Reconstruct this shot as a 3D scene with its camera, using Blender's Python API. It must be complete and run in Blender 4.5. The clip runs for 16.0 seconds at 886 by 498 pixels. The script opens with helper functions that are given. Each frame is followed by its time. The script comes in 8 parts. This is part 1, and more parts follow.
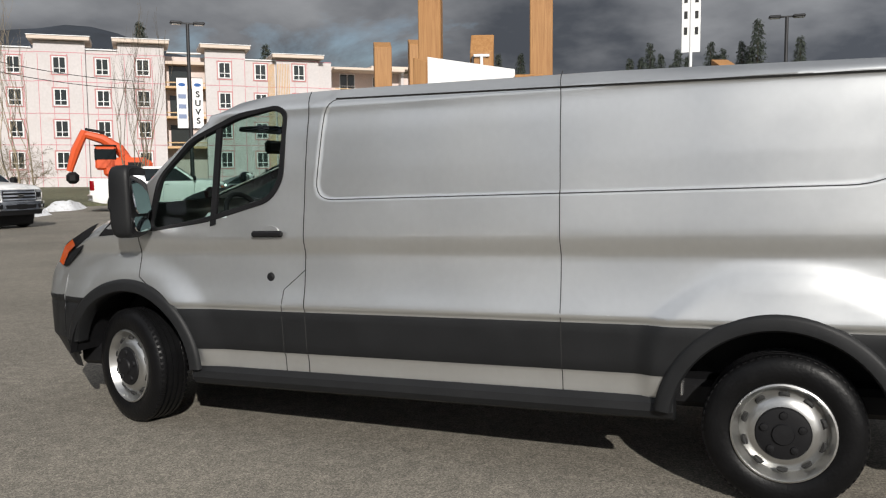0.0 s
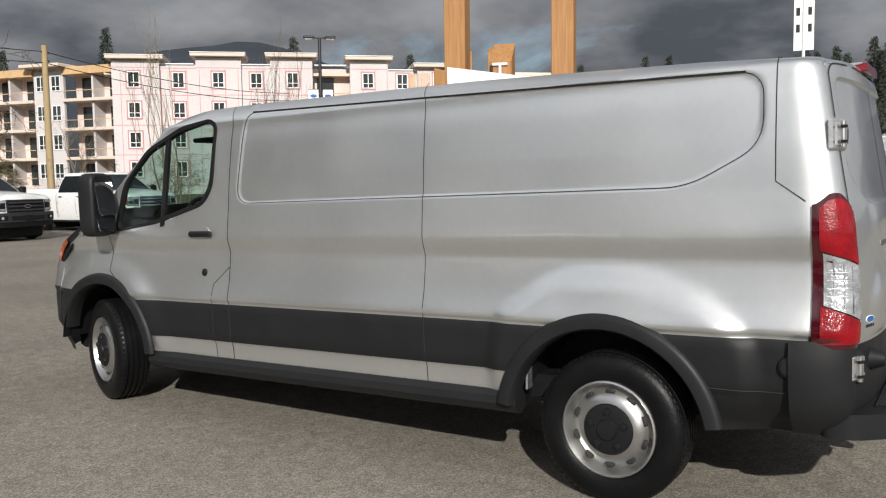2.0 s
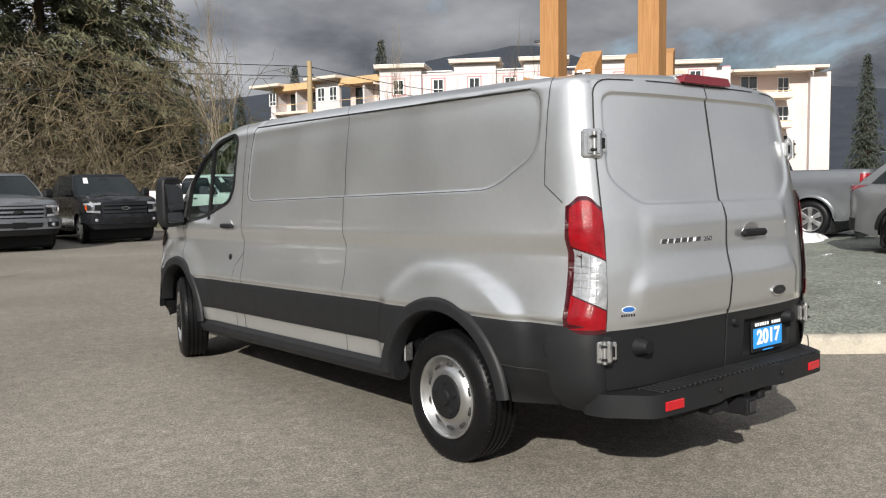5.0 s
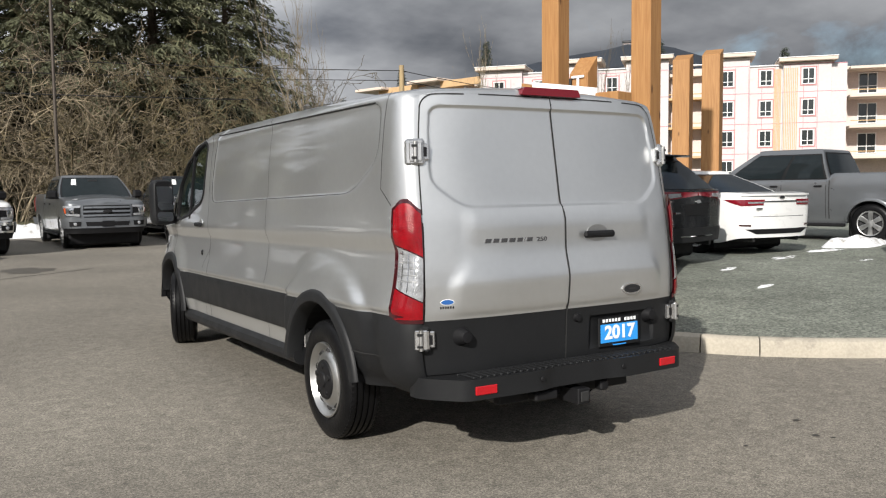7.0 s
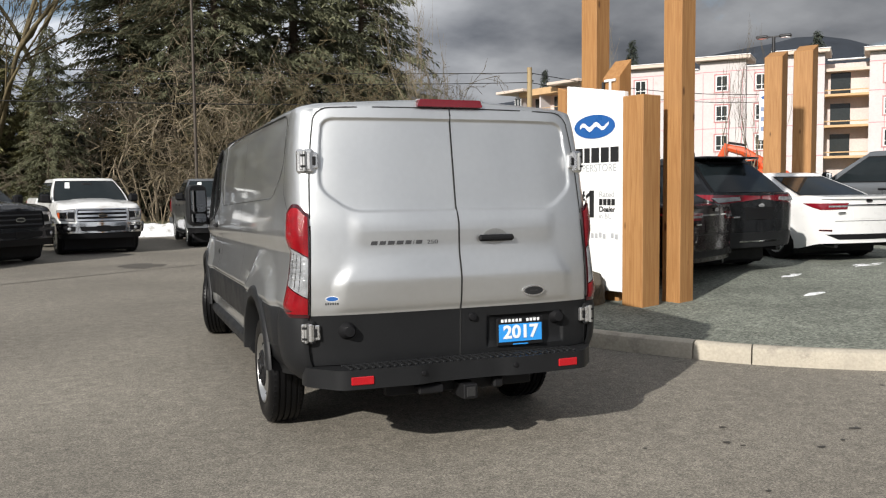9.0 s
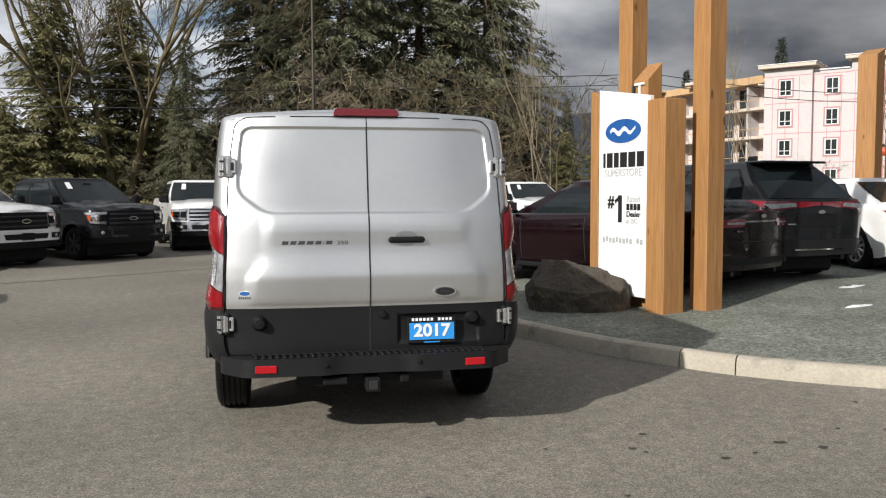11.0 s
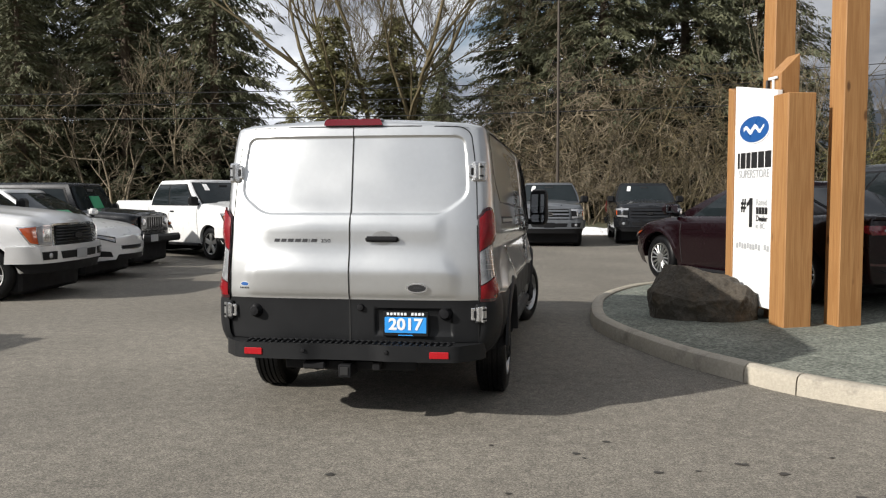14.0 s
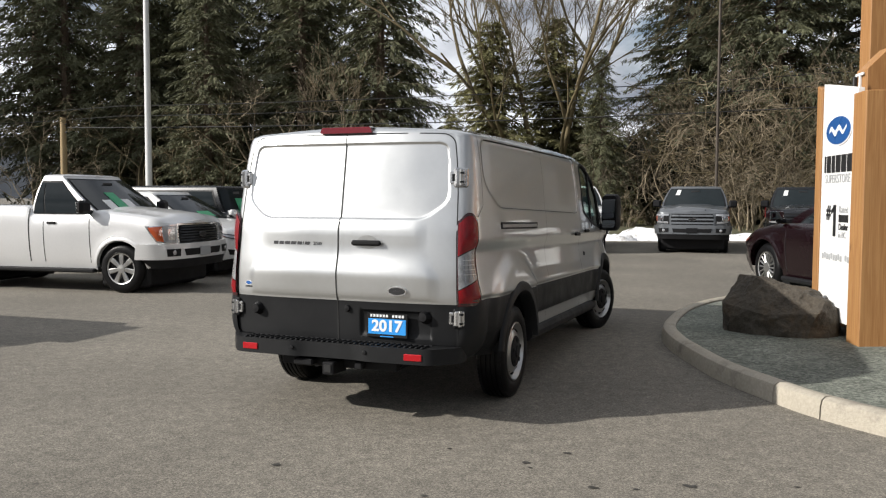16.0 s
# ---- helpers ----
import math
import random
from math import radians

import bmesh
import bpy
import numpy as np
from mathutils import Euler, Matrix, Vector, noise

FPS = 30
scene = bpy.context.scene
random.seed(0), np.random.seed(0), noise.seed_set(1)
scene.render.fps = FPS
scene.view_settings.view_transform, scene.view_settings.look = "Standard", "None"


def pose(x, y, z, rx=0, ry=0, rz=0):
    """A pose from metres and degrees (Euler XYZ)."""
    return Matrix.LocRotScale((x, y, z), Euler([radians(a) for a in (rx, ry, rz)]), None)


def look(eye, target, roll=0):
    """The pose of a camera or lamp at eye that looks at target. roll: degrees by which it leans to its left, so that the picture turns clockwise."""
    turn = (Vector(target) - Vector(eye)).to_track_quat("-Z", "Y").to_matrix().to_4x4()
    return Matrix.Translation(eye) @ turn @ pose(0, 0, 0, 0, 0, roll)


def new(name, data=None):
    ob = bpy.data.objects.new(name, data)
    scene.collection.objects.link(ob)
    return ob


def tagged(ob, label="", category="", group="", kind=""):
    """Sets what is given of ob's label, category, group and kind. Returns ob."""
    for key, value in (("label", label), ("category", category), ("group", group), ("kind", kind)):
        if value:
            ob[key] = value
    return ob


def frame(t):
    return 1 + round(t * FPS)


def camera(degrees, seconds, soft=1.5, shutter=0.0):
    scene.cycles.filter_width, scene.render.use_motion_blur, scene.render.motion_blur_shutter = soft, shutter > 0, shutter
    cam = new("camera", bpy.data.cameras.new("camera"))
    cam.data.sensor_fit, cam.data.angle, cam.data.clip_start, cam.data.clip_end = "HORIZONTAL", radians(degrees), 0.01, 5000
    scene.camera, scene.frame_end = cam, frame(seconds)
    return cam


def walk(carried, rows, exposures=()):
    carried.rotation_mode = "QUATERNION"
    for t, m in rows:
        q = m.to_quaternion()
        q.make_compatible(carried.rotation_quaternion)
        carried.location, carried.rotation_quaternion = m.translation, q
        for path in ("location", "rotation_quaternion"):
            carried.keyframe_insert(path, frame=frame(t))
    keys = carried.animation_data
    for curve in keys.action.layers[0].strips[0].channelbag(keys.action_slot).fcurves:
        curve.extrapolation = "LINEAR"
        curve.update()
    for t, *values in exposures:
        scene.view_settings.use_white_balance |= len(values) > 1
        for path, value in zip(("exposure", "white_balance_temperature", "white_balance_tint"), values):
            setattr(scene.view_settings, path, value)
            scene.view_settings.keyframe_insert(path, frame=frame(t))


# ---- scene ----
cam = camera(55.8, 16.0, soft=1.2)
PATH = [
    (0, (-4.945, -0.007, 1.534), (-3.107, 0.759, 1.353), -0.5),
    (0.5, (-4.833, -0.337, 1.531), (-3.039, 0.529, 1.354), -0.6),
    (1, (-4.764, -0.702, 1.543), (-3.01, 0.243, 1.374), -0.7),
    (1.5, (-4.642, -1.045, 1.519), (-2.928, -0.028, 1.351), -0.8),
    (2, (-4.568, -1.435, 1.514), (-2.896, -0.35, 1.351), -0.8),
    (2.5, (-4.507, -1.802, 1.512), (-2.892, -0.633, 1.354), -0.7),
    (3, (-4.358, -2.125, 1.501), (-2.806, -0.875, 1.341), -0.8),
    (3.5, (-4.239, -2.514, 1.488), (-2.745, -1.195, 1.334), -0.8),
    (4, (-4.097, -2.832, 1.487), (-2.693, -1.416, 1.334), -0.8),
    (6.5, (-3.167, -4.389, 1.523), (-2.077, -2.719, 1.374), -0.6),
    (7, (-2.92, -4.621, 1.499), (-1.89, -2.913, 1.352), -0.6),
    (7.5, (-2.639, -4.835, 1.504), (-1.69, -3.08, 1.359), -0.6),
    (8, (-2.362, -5.154, 1.528), (-1.496, -3.356, 1.389), -0.7),
    (8.5, (-2.088, -5.358, 1.509), (-1.304, -3.524, 1.369), -0.7),
    (11, (-0.536, -6.139, 1.509), (-0.153, -4.18, 1.378), -0.2),
    (11.5, (-0.249, -6.242, 1.494), (0.025, -4.266, 1.359), -0.2),
    (12, (0.084, -6.331, 1.507), (0.251, -4.343, 1.372), -0.2),
    (12.5, (0.429, -6.45, 1.506), (0.493, -4.455, 1.376), -0.2),
    (13, (0.756, -6.448, 1.486), (0.681, -4.453, 1.354), -0.1),
    (13.5, (1.081, -6.46, 1.491), (0.889, -4.473, 1.361), -0.2),
    (14, (1.448, -6.476, 1.515), (1.149, -4.503, 1.389), -0.1),
    (14.5, (1.743, -6.418, 1.507), (1.32, -4.468, 1.38), 0.0),
    (15, (2.085, -6.356, 1.509), (1.559, -4.43, 1.384), -0.0),
    (15.5, (2.449, -6.329, 1.535), (1.838, -4.429, 1.414), 0.1),
    (16, (2.757, -6.227, 1.536), (2.042, -4.363, 1.416), 0.2),
]
walk(cam, [(t, look(eye, target, roll)) for t, eye, target, roll in PATH],
     [(0, -0.17), (1.5, -0.06), (3, 0.12), (4, 0.28), (6.5, 0.22), (7.5, 0.13), (8.5, 0.10), (11, 0.0), (12.5, 0.08), (16, 0.09)])

# ---- light ----
SUN_DIR = Vector((-1.50, -1.10, 1.0)).normalized()
world = bpy.data.worlds.new("world")
scene.world = world
world.use_nodes = True


def build_world():
    nt = world.node_tree
    nt.nodes.clear()
    N, L = nt.nodes.new, nt.links.new
    out = N("ShaderNodeOutputWorld")
    bg = N("ShaderNodeBackground")
    sky = N("ShaderNodeTexSky")
    sky.sky_type = "NISHITA"
    sky.sun_disc = False
    sky.sun_elevation = math.asin(SUN_DIR.z)
    sky.sun_rotation = math.atan2(SUN_DIR.x, SUN_DIR.y)
    sky.air_density, sky.dust_density = 1.0, 1.5
    tc = N("ShaderNodeTexCoord")
    # clouds on a flat layer: direction divided by height
    sep = N("ShaderNodeSeparateXYZ")
    L(tc.outputs["Generated"], sep.inputs[0])
    zc = N("ShaderNodeMath"); zc.operation = "MAXIMUM"; zc.inputs[1].default_value = 0.0
    L(sep.outputs["Z"], zc.inputs[0])
    za = N("ShaderNodeMath"); za.operation = "ADD"; za.inputs[1].default_value = 0.32
    L(zc.outputs[0], za.inputs[0])
    div = N("ShaderNodeVectorMath"); div.operation = "DIVIDE"
    comb = N("ShaderNodeCombineXYZ")
    for k in range(3):
        L(za.outputs[0], comb.inputs[k])
    L(tc.outputs["Generated"], div.inputs[0]); L(comb.outputs[0], div.inputs[1])
    n1 = N("ShaderNodeTexNoise")
    n1.inputs["Scale"].default_value, n1.inputs["Detail"].default_value, n1.inputs["Roughness"].default_value = 1.5, 9, 0.58
    n1.inputs["Distortion"].default_value = 0.35
    L(div.outputs[0], n1.inputs["Vector"])
    # the cloud breaks up towards the north-west
    west = N("ShaderNodeVectorMath"); west.operation = "DOT_PRODUCT"
    west.inputs[1].default_value = Vector((-0.42, 0.88, 0.2)).normalized()
    L(tc.outputs["Generated"], west.inputs[0])
    wm = N("ShaderNodeMapRange"); wm.interpolation_type = "SMOOTHSTEP"
    wm.inputs["From Min"].default_value, wm.inputs["From Max"].default_value = 0.55, 0.98
    L(west.outputs["Value"], wm.inputs["Value"])
    thin = N("ShaderNodeMath"); thin.operation = "MULTIPLY_ADD"; thin.inputs[1].default_value, thin.inputs[2].default_value = -0.08, 0.05
    L(wm.outputs[0], thin.inputs[0])
    fac = N("ShaderNodeMath"); fac.operation = "ADD"
    L(n1.outputs["Fac"], fac.inputs[0]); L(thin.outputs[0], fac.inputs[1])
    cover = N("ShaderNodeValToRGB")
    cover.color_ramp.elements[0].position, cover.color_ramp.elements[1].position = 0.31, 0.44
    L(fac.outputs[0], cover.inputs[0])
    shade = N("ShaderNodeTexNoise")
    shade.inputs["Scale"].default_value, shade.inputs["Detail"].default_value = 2.4, 9
    L(div.outputs[0], shade.inputs["Vector"])
    ramp = N("ShaderNodeValToRGB")
    ramp.color_ramp.elements[0].position, ramp.color_ramp.elements[1].position = 0.36, 0.70
    ramp.color_ramp.elements[0].color = (0.20, 0.22, 0.26, 1)
    ramp.color_ramp.elements[1].color = (0.86, 0.88, 0.92, 1)
    L(shade.outputs["Fac"], ramp.inputs[0])
    # cloud brightens towards the sun's side of the sky
    dot = N("ShaderNodeVectorMath"); dot.operation = "DOT_PRODUCT"
    dot.inputs[1].default_value = SUN_DIR
    L(tc.outputs["Generated"], dot.inputs[0])
    mr = N("ShaderNodeMapRange")
    for k, v in zip(("From Min", "From Max", "To Min", "To Max"), (-0.9, 0.9, CLOUD_FAR, CLOUD_NEAR)):
        mr.inputs[k].default_value = v
    L(dot.outputs["Value"], mr.inputs["Value"])
    lit = N("ShaderNodeVectorMath"); lit.operation = "SCALE"
    up = N("ShaderNodeMath"); up.operation = "MULTIPLY_ADD"; up.inputs[1].default_value = 8.0
    L(wm.outputs[0], up.inputs[0]); L(mr.outputs[0], up.inputs[2])
    L(ramp.outputs[0], lit.inputs[0]); L(up.outputs[0], lit.inputs["Scale"])
    mix = N("ShaderNodeMix"); mix.data_type = "RGBA"
    L(cover.outputs[0], mix.inputs["Factor"]); L(sky.outputs[0], mix.inputs["A"]); L(lit.outputs[0], mix.inputs["B"])
    bg.inputs["Strength"].default_value = SKY
    L(mix.outputs["Result"], bg.inputs[0]); L(bg.outputs[0], out.inputs[0])


SKY, CLOUD_FAR, CLOUD_NEAR = 0.085, 3.9, 15.5
build_world()
sun = new("sun", bpy.data.lights.new("sun", "SUN"))
sun.data.energy, sun.data.angle, sun.data.color = 5.0, radians(0.7), (1.0, 0.955, 0.89)
sun.matrix_world = look(SUN_DIR * 50, (0, 0, 0))
scene.view_settings.exposure = 0.0

# ---- materials ----


def mat(name, color, rough=0.6, metal=0.0, vary=0.12, scale=6.0, bump=0.0, bump_scale=60.0, coat=0.0, spec=0.5, trans=0.0, ior=1.45, dirt_or_haze=None, per_object=0.0, emit=0.0):
    m = bpy.data.materials.new(name)
    m.use_nodes = True
    nt = m.node_tree
    b = nt.nodes["Principled BSDF"]
    N, L = nt.nodes.new, nt.links.new
    b.inputs["Roughness"].default_value, b.inputs["Metallic"].default_value = rough, metal
    b.inputs["Coat Weight"].default_value, b.inputs["Coat Roughness"].default_value = coat, 0.04
    b.inputs["Specular IOR Level"].default_value = spec
    b.inputs["Transmission Weight"].default_value, b.inputs["IOR"].default_value = trans, ior
    col = None
    tc = N("ShaderNodeTexCoord")
    if vary:
        a, c = N("ShaderNodeTexNoise"), N("ShaderNodeTexNoise")
        a.inputs["Scale"].default_value, a.inputs["Detail"].default_value = scale, 6
        c.inputs["Scale"].default_value, c.inputs["Detail"].default_value = scale * 14, 4
        L(tc.outputs["Object"], a.inputs["Vector"]); L(tc.outputs["Object"], c.inputs["Vector"])
        add = N("ShaderNodeMath"); add.operation = "ADD"
        L(a.outputs["Fac"], add.inputs[0]); L(c.outputs["Fac"], add.inputs[1])
        mr = N("ShaderNodeMapRange")
        for k, v in zip(("From Min", "From Max", "To Min", "To Max"), (0.6, 1.4, 1 - vary, 1 + vary)):
            mr.inputs[k].default_value = v
        L(add.outputs[0], mr.inputs["Value"])
        val = mr.outputs[0]
        if per_object:
            oi = N("ShaderNodeObjectInfo")
            m2 = N("ShaderNodeMapRange")
            m2.inputs["To Min"].default_value, m2.inputs["To Max"].default_value = 1 - per_object, 1 + per_object
            L(oi.outputs["Random"], m2.inputs["Value"])
            mul = N("ShaderNodeMath"); mul.operation = "MULTIPLY"
            L(val, mul.inputs[0]); L(m2.outputs[0], mul.inputs[1])
            val = mul.outputs[0]
        sc = N("ShaderNodeVectorMath"); sc.operation = "SCALE"
        sc.inputs[0].default_value = color[:3]
        L(val, sc.inputs["Scale"])
        col = sc.outputs[0]
        if dirt_or_haze:
            d = N("ShaderNodeTexNoise")
            d.inputs["Scale"].default_value, d.inputs["Detail"].default_value, d.inputs["Roughness"].default_value = dirt_or_haze[1], 8, 0.7
            L(tc.outputs["Object"], d.inputs["Vector"])
            rp = N("ShaderNodeValToRGB")
            rp.color_ramp.elements[0].position, rp.color_ramp.elements[1].position = dirt_or_haze[2], dirt_or_haze[2] + 0.18
            L(d.outputs["Fac"], rp.inputs[0])
            mx = N("ShaderNodeMix"); mx.data_type = "RGBA"
            L(rp.outputs[0], mx.inputs["Factor"]); L(col, mx.inputs["A"])
            mx.inputs["B"].default_value = (*dirt_or_haze[0], 1)
            col = mx.outputs["Result"]
        L(col, b.inputs["Base Color"])
        rr = N("ShaderNodeMapRange")
        for k, v in zip(("From Min", "From Max", "To Min", "To Max"), (0.3, 0.7, max(rough * 0.85, 0.02), min(rough * 1.15, 1))):
            rr.inputs[k].default_value = v
        L(a.outputs["Fac"], rr.inputs["Value"]); L(rr.outputs[0], b.inputs["Roughness"])
    else:
        b.inputs["Base Color"].default_value = (*color[:3], 1)
    if emit:
        b.inputs["Emission Color"].default_value, b.inputs["Emission Strength"].default_value = (*color[:3], 1), emit
    if bump:
        n = N("ShaderNodeTexNoise")
        n.inputs["Scale"].default_value, n.inputs["Detail"].default_value = bump_scale, 5
        L(tc.outputs["Object"], n.inputs["Vector"])
        bp = N("ShaderNodeBump")
        bp.inputs["Strength"].default_value, bp.inputs["Distance"].default_value = bump, 0.02
        L(n.outputs["Fac"], bp.inputs["Height"]); L(bp.outputs[0], b.inputs["Normal"])
    return m


def wood_mat(name, color, dark):
    m = mat(name, color, 0.6, vary=0.0)
    nt = m.node_tree
    b = nt.nodes["Principled BSDF"]
    N, L = nt.nodes.new, nt.links.new
    tc, mp = N("ShaderNodeTexCoord"), N("ShaderNodeMapping")
    mp.inputs["Scale"].default_value = (16, 16, 0.7)
    L(tc.outputs["Object"], mp.inputs[0])
    n = N("ShaderNodeTexNoise")
    n.inputs["Scale"].default_value, n.inputs["Detail"].default_value, n.inputs["Distortion"].default_value = 2.2, 7, 1.2
    L(mp.outputs[0], n.inputs["Vector"])
    big = N("ShaderNodeTexNoise"); big.inputs["Scale"].default_value = 1.1
    L(tc.outputs["Object"], big.inputs["Vector"])
    rp = N("ShaderNodeValToRGB")
    rp.color_ramp.elements[0].position, rp.color_ramp.elements[1].position = 0.32, 0.62
    rp.color_ramp.elements[0].color, rp.color_ramp.elements[1].color = (*dark, 1), (*color, 1)
    L(n.outputs["Fac"], rp.inputs[0])
    kn = N("ShaderNodeTexVoronoi"); kn.inputs["Scale"].default_value = 1.0
    km = N("ShaderNodeMapping"); km.inputs["Scale"].default_value = (4.2, 4.2, 1.6)
    L(tc.outputs["Object"], km.inputs[0]); L(km.outputs[0], kn.inputs["Vector"])
    kr = N("ShaderNodeValToRGB")
    kr.color_ramp.elements[0].position, kr.color_ramp.elements[1].position = 0.05, 0.11
    kr.color_ramp.elements[0].color = (0.35, 0.3, 0.28, 1)
    L(kn.outputs["Distance"], kr.inputs[0])
    mx = N("ShaderNodeMix"); mx.data_type = "RGBA"; mx.blend_type = "MULTIPLY"; mx.inputs["Factor"].default_value = 1.0
    L(rp.outputs[0], mx.inputs["A"]); L(kr.outputs[0], mx.inputs["B"])
    m2 = N("ShaderNodeMix"); m2.data_type = "RGBA"; m2.blend_type = "MULTIPLY"; m2.inputs["Factor"].default_value = 0.35
    L(mx.outputs["Result"], m2.inputs["A"]); L(big.outputs["Fac"], m2.inputs["B"])
    L(m2.outputs["Result"], b.inputs["Base Color"])
    bp = N("ShaderNodeBump"); bp.inputs["Strength"].default_value, bp.inputs["Distance"].default_value = 0.25, 0.01
    L(n.outputs["Fac"], bp.inputs["Height"]); L(bp.outputs[0], b.inputs["Normal"])
    return m


def ground_mat(name, base, light, dark, speck_scale, rough=0.9, patch=0.35):
    """Asphalt or gravel: fine aggregate, mid mottling, broad worn patches."""
    m = mat(name, base, rough, vary=0.0)
    nt = m.node_tree
    b = nt.nodes["Principled BSDF"]
    N, L = nt.nodes.new, nt.links.new
    tc = N("ShaderNodeTexCoord")
    vor = N("ShaderNodeTexVoronoi"); vor.inputs["Scale"].default_value = speck_scale
    n2 = N("ShaderNodeTexNoise"); n2.inputs["Scale"].default_value, n2.inputs["Detail"].default_value = speck_scale * 0.4, 6
    n3 = N("ShaderNodeTexNoise"); n3.inputs["Scale"].default_value, n3.inputs["Detail"].default_value = patch, 7
    for n in (vor, n2, n3):
        L(tc.outputs["Object"], n.inputs["Vector"])
    sv = N("ShaderNodeSeparateColor"); L(vor.outputs["Color"], sv.inputs[0])
    rp = N("ShaderNodeValToRGB")
    rp.color_ramp.elements[0].color, rp.color_ramp.elements[1].color = (*dark, 1), (*light, 1)
    rp.color_ramp.elements[0].position, rp.color_ramp.elements[1].position = 0.06, 0.94
    mid = rp.color_ramp.elements.new(0.5); mid.color = (*base, 1)
    mix1 = N("ShaderNodeMath"); mix1.operation = "MULTIPLY_ADD"; mix1.inputs[1].default_value = 0.55
    L(sv.outputs[0], mix1.inputs[0])
    half = N("ShaderNodeMath"); half.operation = "MULTIPLY"; half.inputs[1].default_value = 0.45
    L(n2.outputs["Fac"], half.inputs[0]); L(half.outputs[0], mix1.inputs[2])
    L(mix1.outputs[0], rp.inputs[0])
    mr = N("ShaderNodeMapRange")
    for k, v in zip(("From Min", "From Max", "To Min", "To Max"), (0.3, 0.7, 0.80, 1.18)):
        mr.inputs[k].default_value = v
    L(n3.outputs["Fac"], mr.inputs["Value"])
    n4 = N("ShaderNodeTexNoise"); n4.inputs["Scale"].default_value, n4.inputs["Detail"].default_value, n4.inputs["Roughness"].default_value = speck_scale * 0.07, 10, 0.72
    L(tc.outputs["Object"], n4.inputs["Vector"])
    m4 = N("ShaderNodeMapRange")
    for k, v in zip(("From Min", "From Max", "To Min", "To Max"), (0.3, 0.7, 0.72, 1.28)):
        m4.inputs[k].default_value = v
    L(n4.outputs["Fac"], m4.inputs["Value"])
    mul = N("ShaderNodeMath"); mul.operation = "MULTIPLY"
    L(mr.outputs[0], mul.inputs[0]); L(m4.outputs[0], mul.inputs[1])
    sc = N("ShaderNodeVectorMath"); sc.operation = "SCALE"
    L(rp.outputs[0], sc.inputs[0]); L(mul.outputs[0], sc.inputs["Scale"])
    L(sc.outputs[0], b.inputs["Base Color"])
    bp = N("ShaderNodeBump"); bp.inputs["Strength"].default_value, bp.inputs["Distance"].default_value = 0.5, 0.006
    L(mix1.outputs[0], bp.inputs["Height"]); L(bp.outputs[0], b.inputs["Normal"])
    return m



def glass_mat(name, tint):
    """Thin clear glass: see-through with a mirror gloss."""
    m = bpy.data.materials.new(name)
    m.use_nodes = True
    nt = m.node_tree
    nt.nodes.clear()
    N, L = nt.nodes.new, nt.links.new
    out, mx, tr, gl, lw = N("ShaderNodeOutputMaterial"), N("ShaderNodeMixShader"), N("ShaderNodeBsdfTransparent"), N("ShaderNodeBsdfGlossy"), N("ShaderNodeLayerWeight")
    tr.inputs[0].default_value = (*tint, 1)
    gl.inputs["Roughness"].default_value = 0.02
    lw.inputs["Blend"].default_value = 0.5
    pw = N("ShaderNodeMath"); pw.operation = "POWER"; pw.inputs[1].default_value = 5.0
    L(lw.outputs["Facing"], pw.inputs[0])
    ma = N("ShaderNodeMath"); ma.operation = "MULTIPLY_ADD"; ma.inputs[1].default_value, ma.inputs[2].default_value = 0.9, 0.05
    L(pw.outputs[0], ma.inputs[0])
    L(ma.outputs[0], mx.inputs[0]); L(tr.outputs[0], mx.inputs[1]); L(gl.outputs[0], mx.inputs[2]); L(mx.outputs[0], out.inputs[0])
    return m


M_ASPHALT = ground_mat("asphalt", (0.180, 0.164, 0.137), (0.35, 0.315, 0.26), (0.075, 0.068, 0.057), 130)
M_STAIN = mat("oil_stain", (0.05, 0.046, 0.04), 0.6, vary=0.3, scale=20)
M_GRAVEL = ground_mat("gravel", (0.155, 0.168, 0.14), (0.32, 0.33, 0.28), (0.055, 0.06, 0.05), 48, patch=0.8)
M_GRASS_GROUND = ground_mat("verge", (0.10, 0.10, 0.055), (0.2, 0.19, 0.11), (0.04, 0.04, 0.025), 12, patch=0.1)
M_CONCRETE = mat("kerb_concrete", (0.42, 0.38, 0.31), 0.85, vary=0.2, scale=3, bump=0.4, bump_scale=90, dirt_or_haze=((0.17, 0.155, 0.13), 2.5, 0.56))
M_SILVER = mat("silver_paint", (0.64, 0.65, 0.65), 0.345, metal=0.84, vary=0.03, scale=2, coat=1.0)
M_LIGHTSILVER = mat("light_silver_paint", (0.72, 0.72, 0.72), 0.345, metal=0.3, vary=0.03, scale=2, coat=0.8)
M_WHITE = mat("white_paint", (0.78, 0.78, 0.77), 0.3, vary=0.03, coat=0.8)
M_BLACKP = mat("black_paint", (0.010, 0.011, 0.013), 0.25, vary=0.1, coat=0.4, spec=0.35)
M_GREYP = mat("grey_paint", (0.17, 0.18, 0.19), 0.32, metal=0.6, vary=0.04, coat=0.8)
M_DARKGREYP = mat("dark_grey_paint", (0.012, 0.013, 0.015), 0.25, metal=0.2, vary=0.05, coat=0.35, spec=0.35)
M_MAROON = mat("maroon_paint", (0.009, 0.002, 0.0035), 0.25, metal=0.2, vary=0.05, coat=0.35, spec=0.3)
M_CLAD = mat("grey_plastic", (0.0125, 0.013, 0.014), 0.50, vary=0.12, scale=5, bump=0.05, bump_scale=500, spec=0.28)
M_BLACK = mat("black_plastic", (0.009, 0.009, 0.010), 0.55, vary=0.15, spec=0.25)
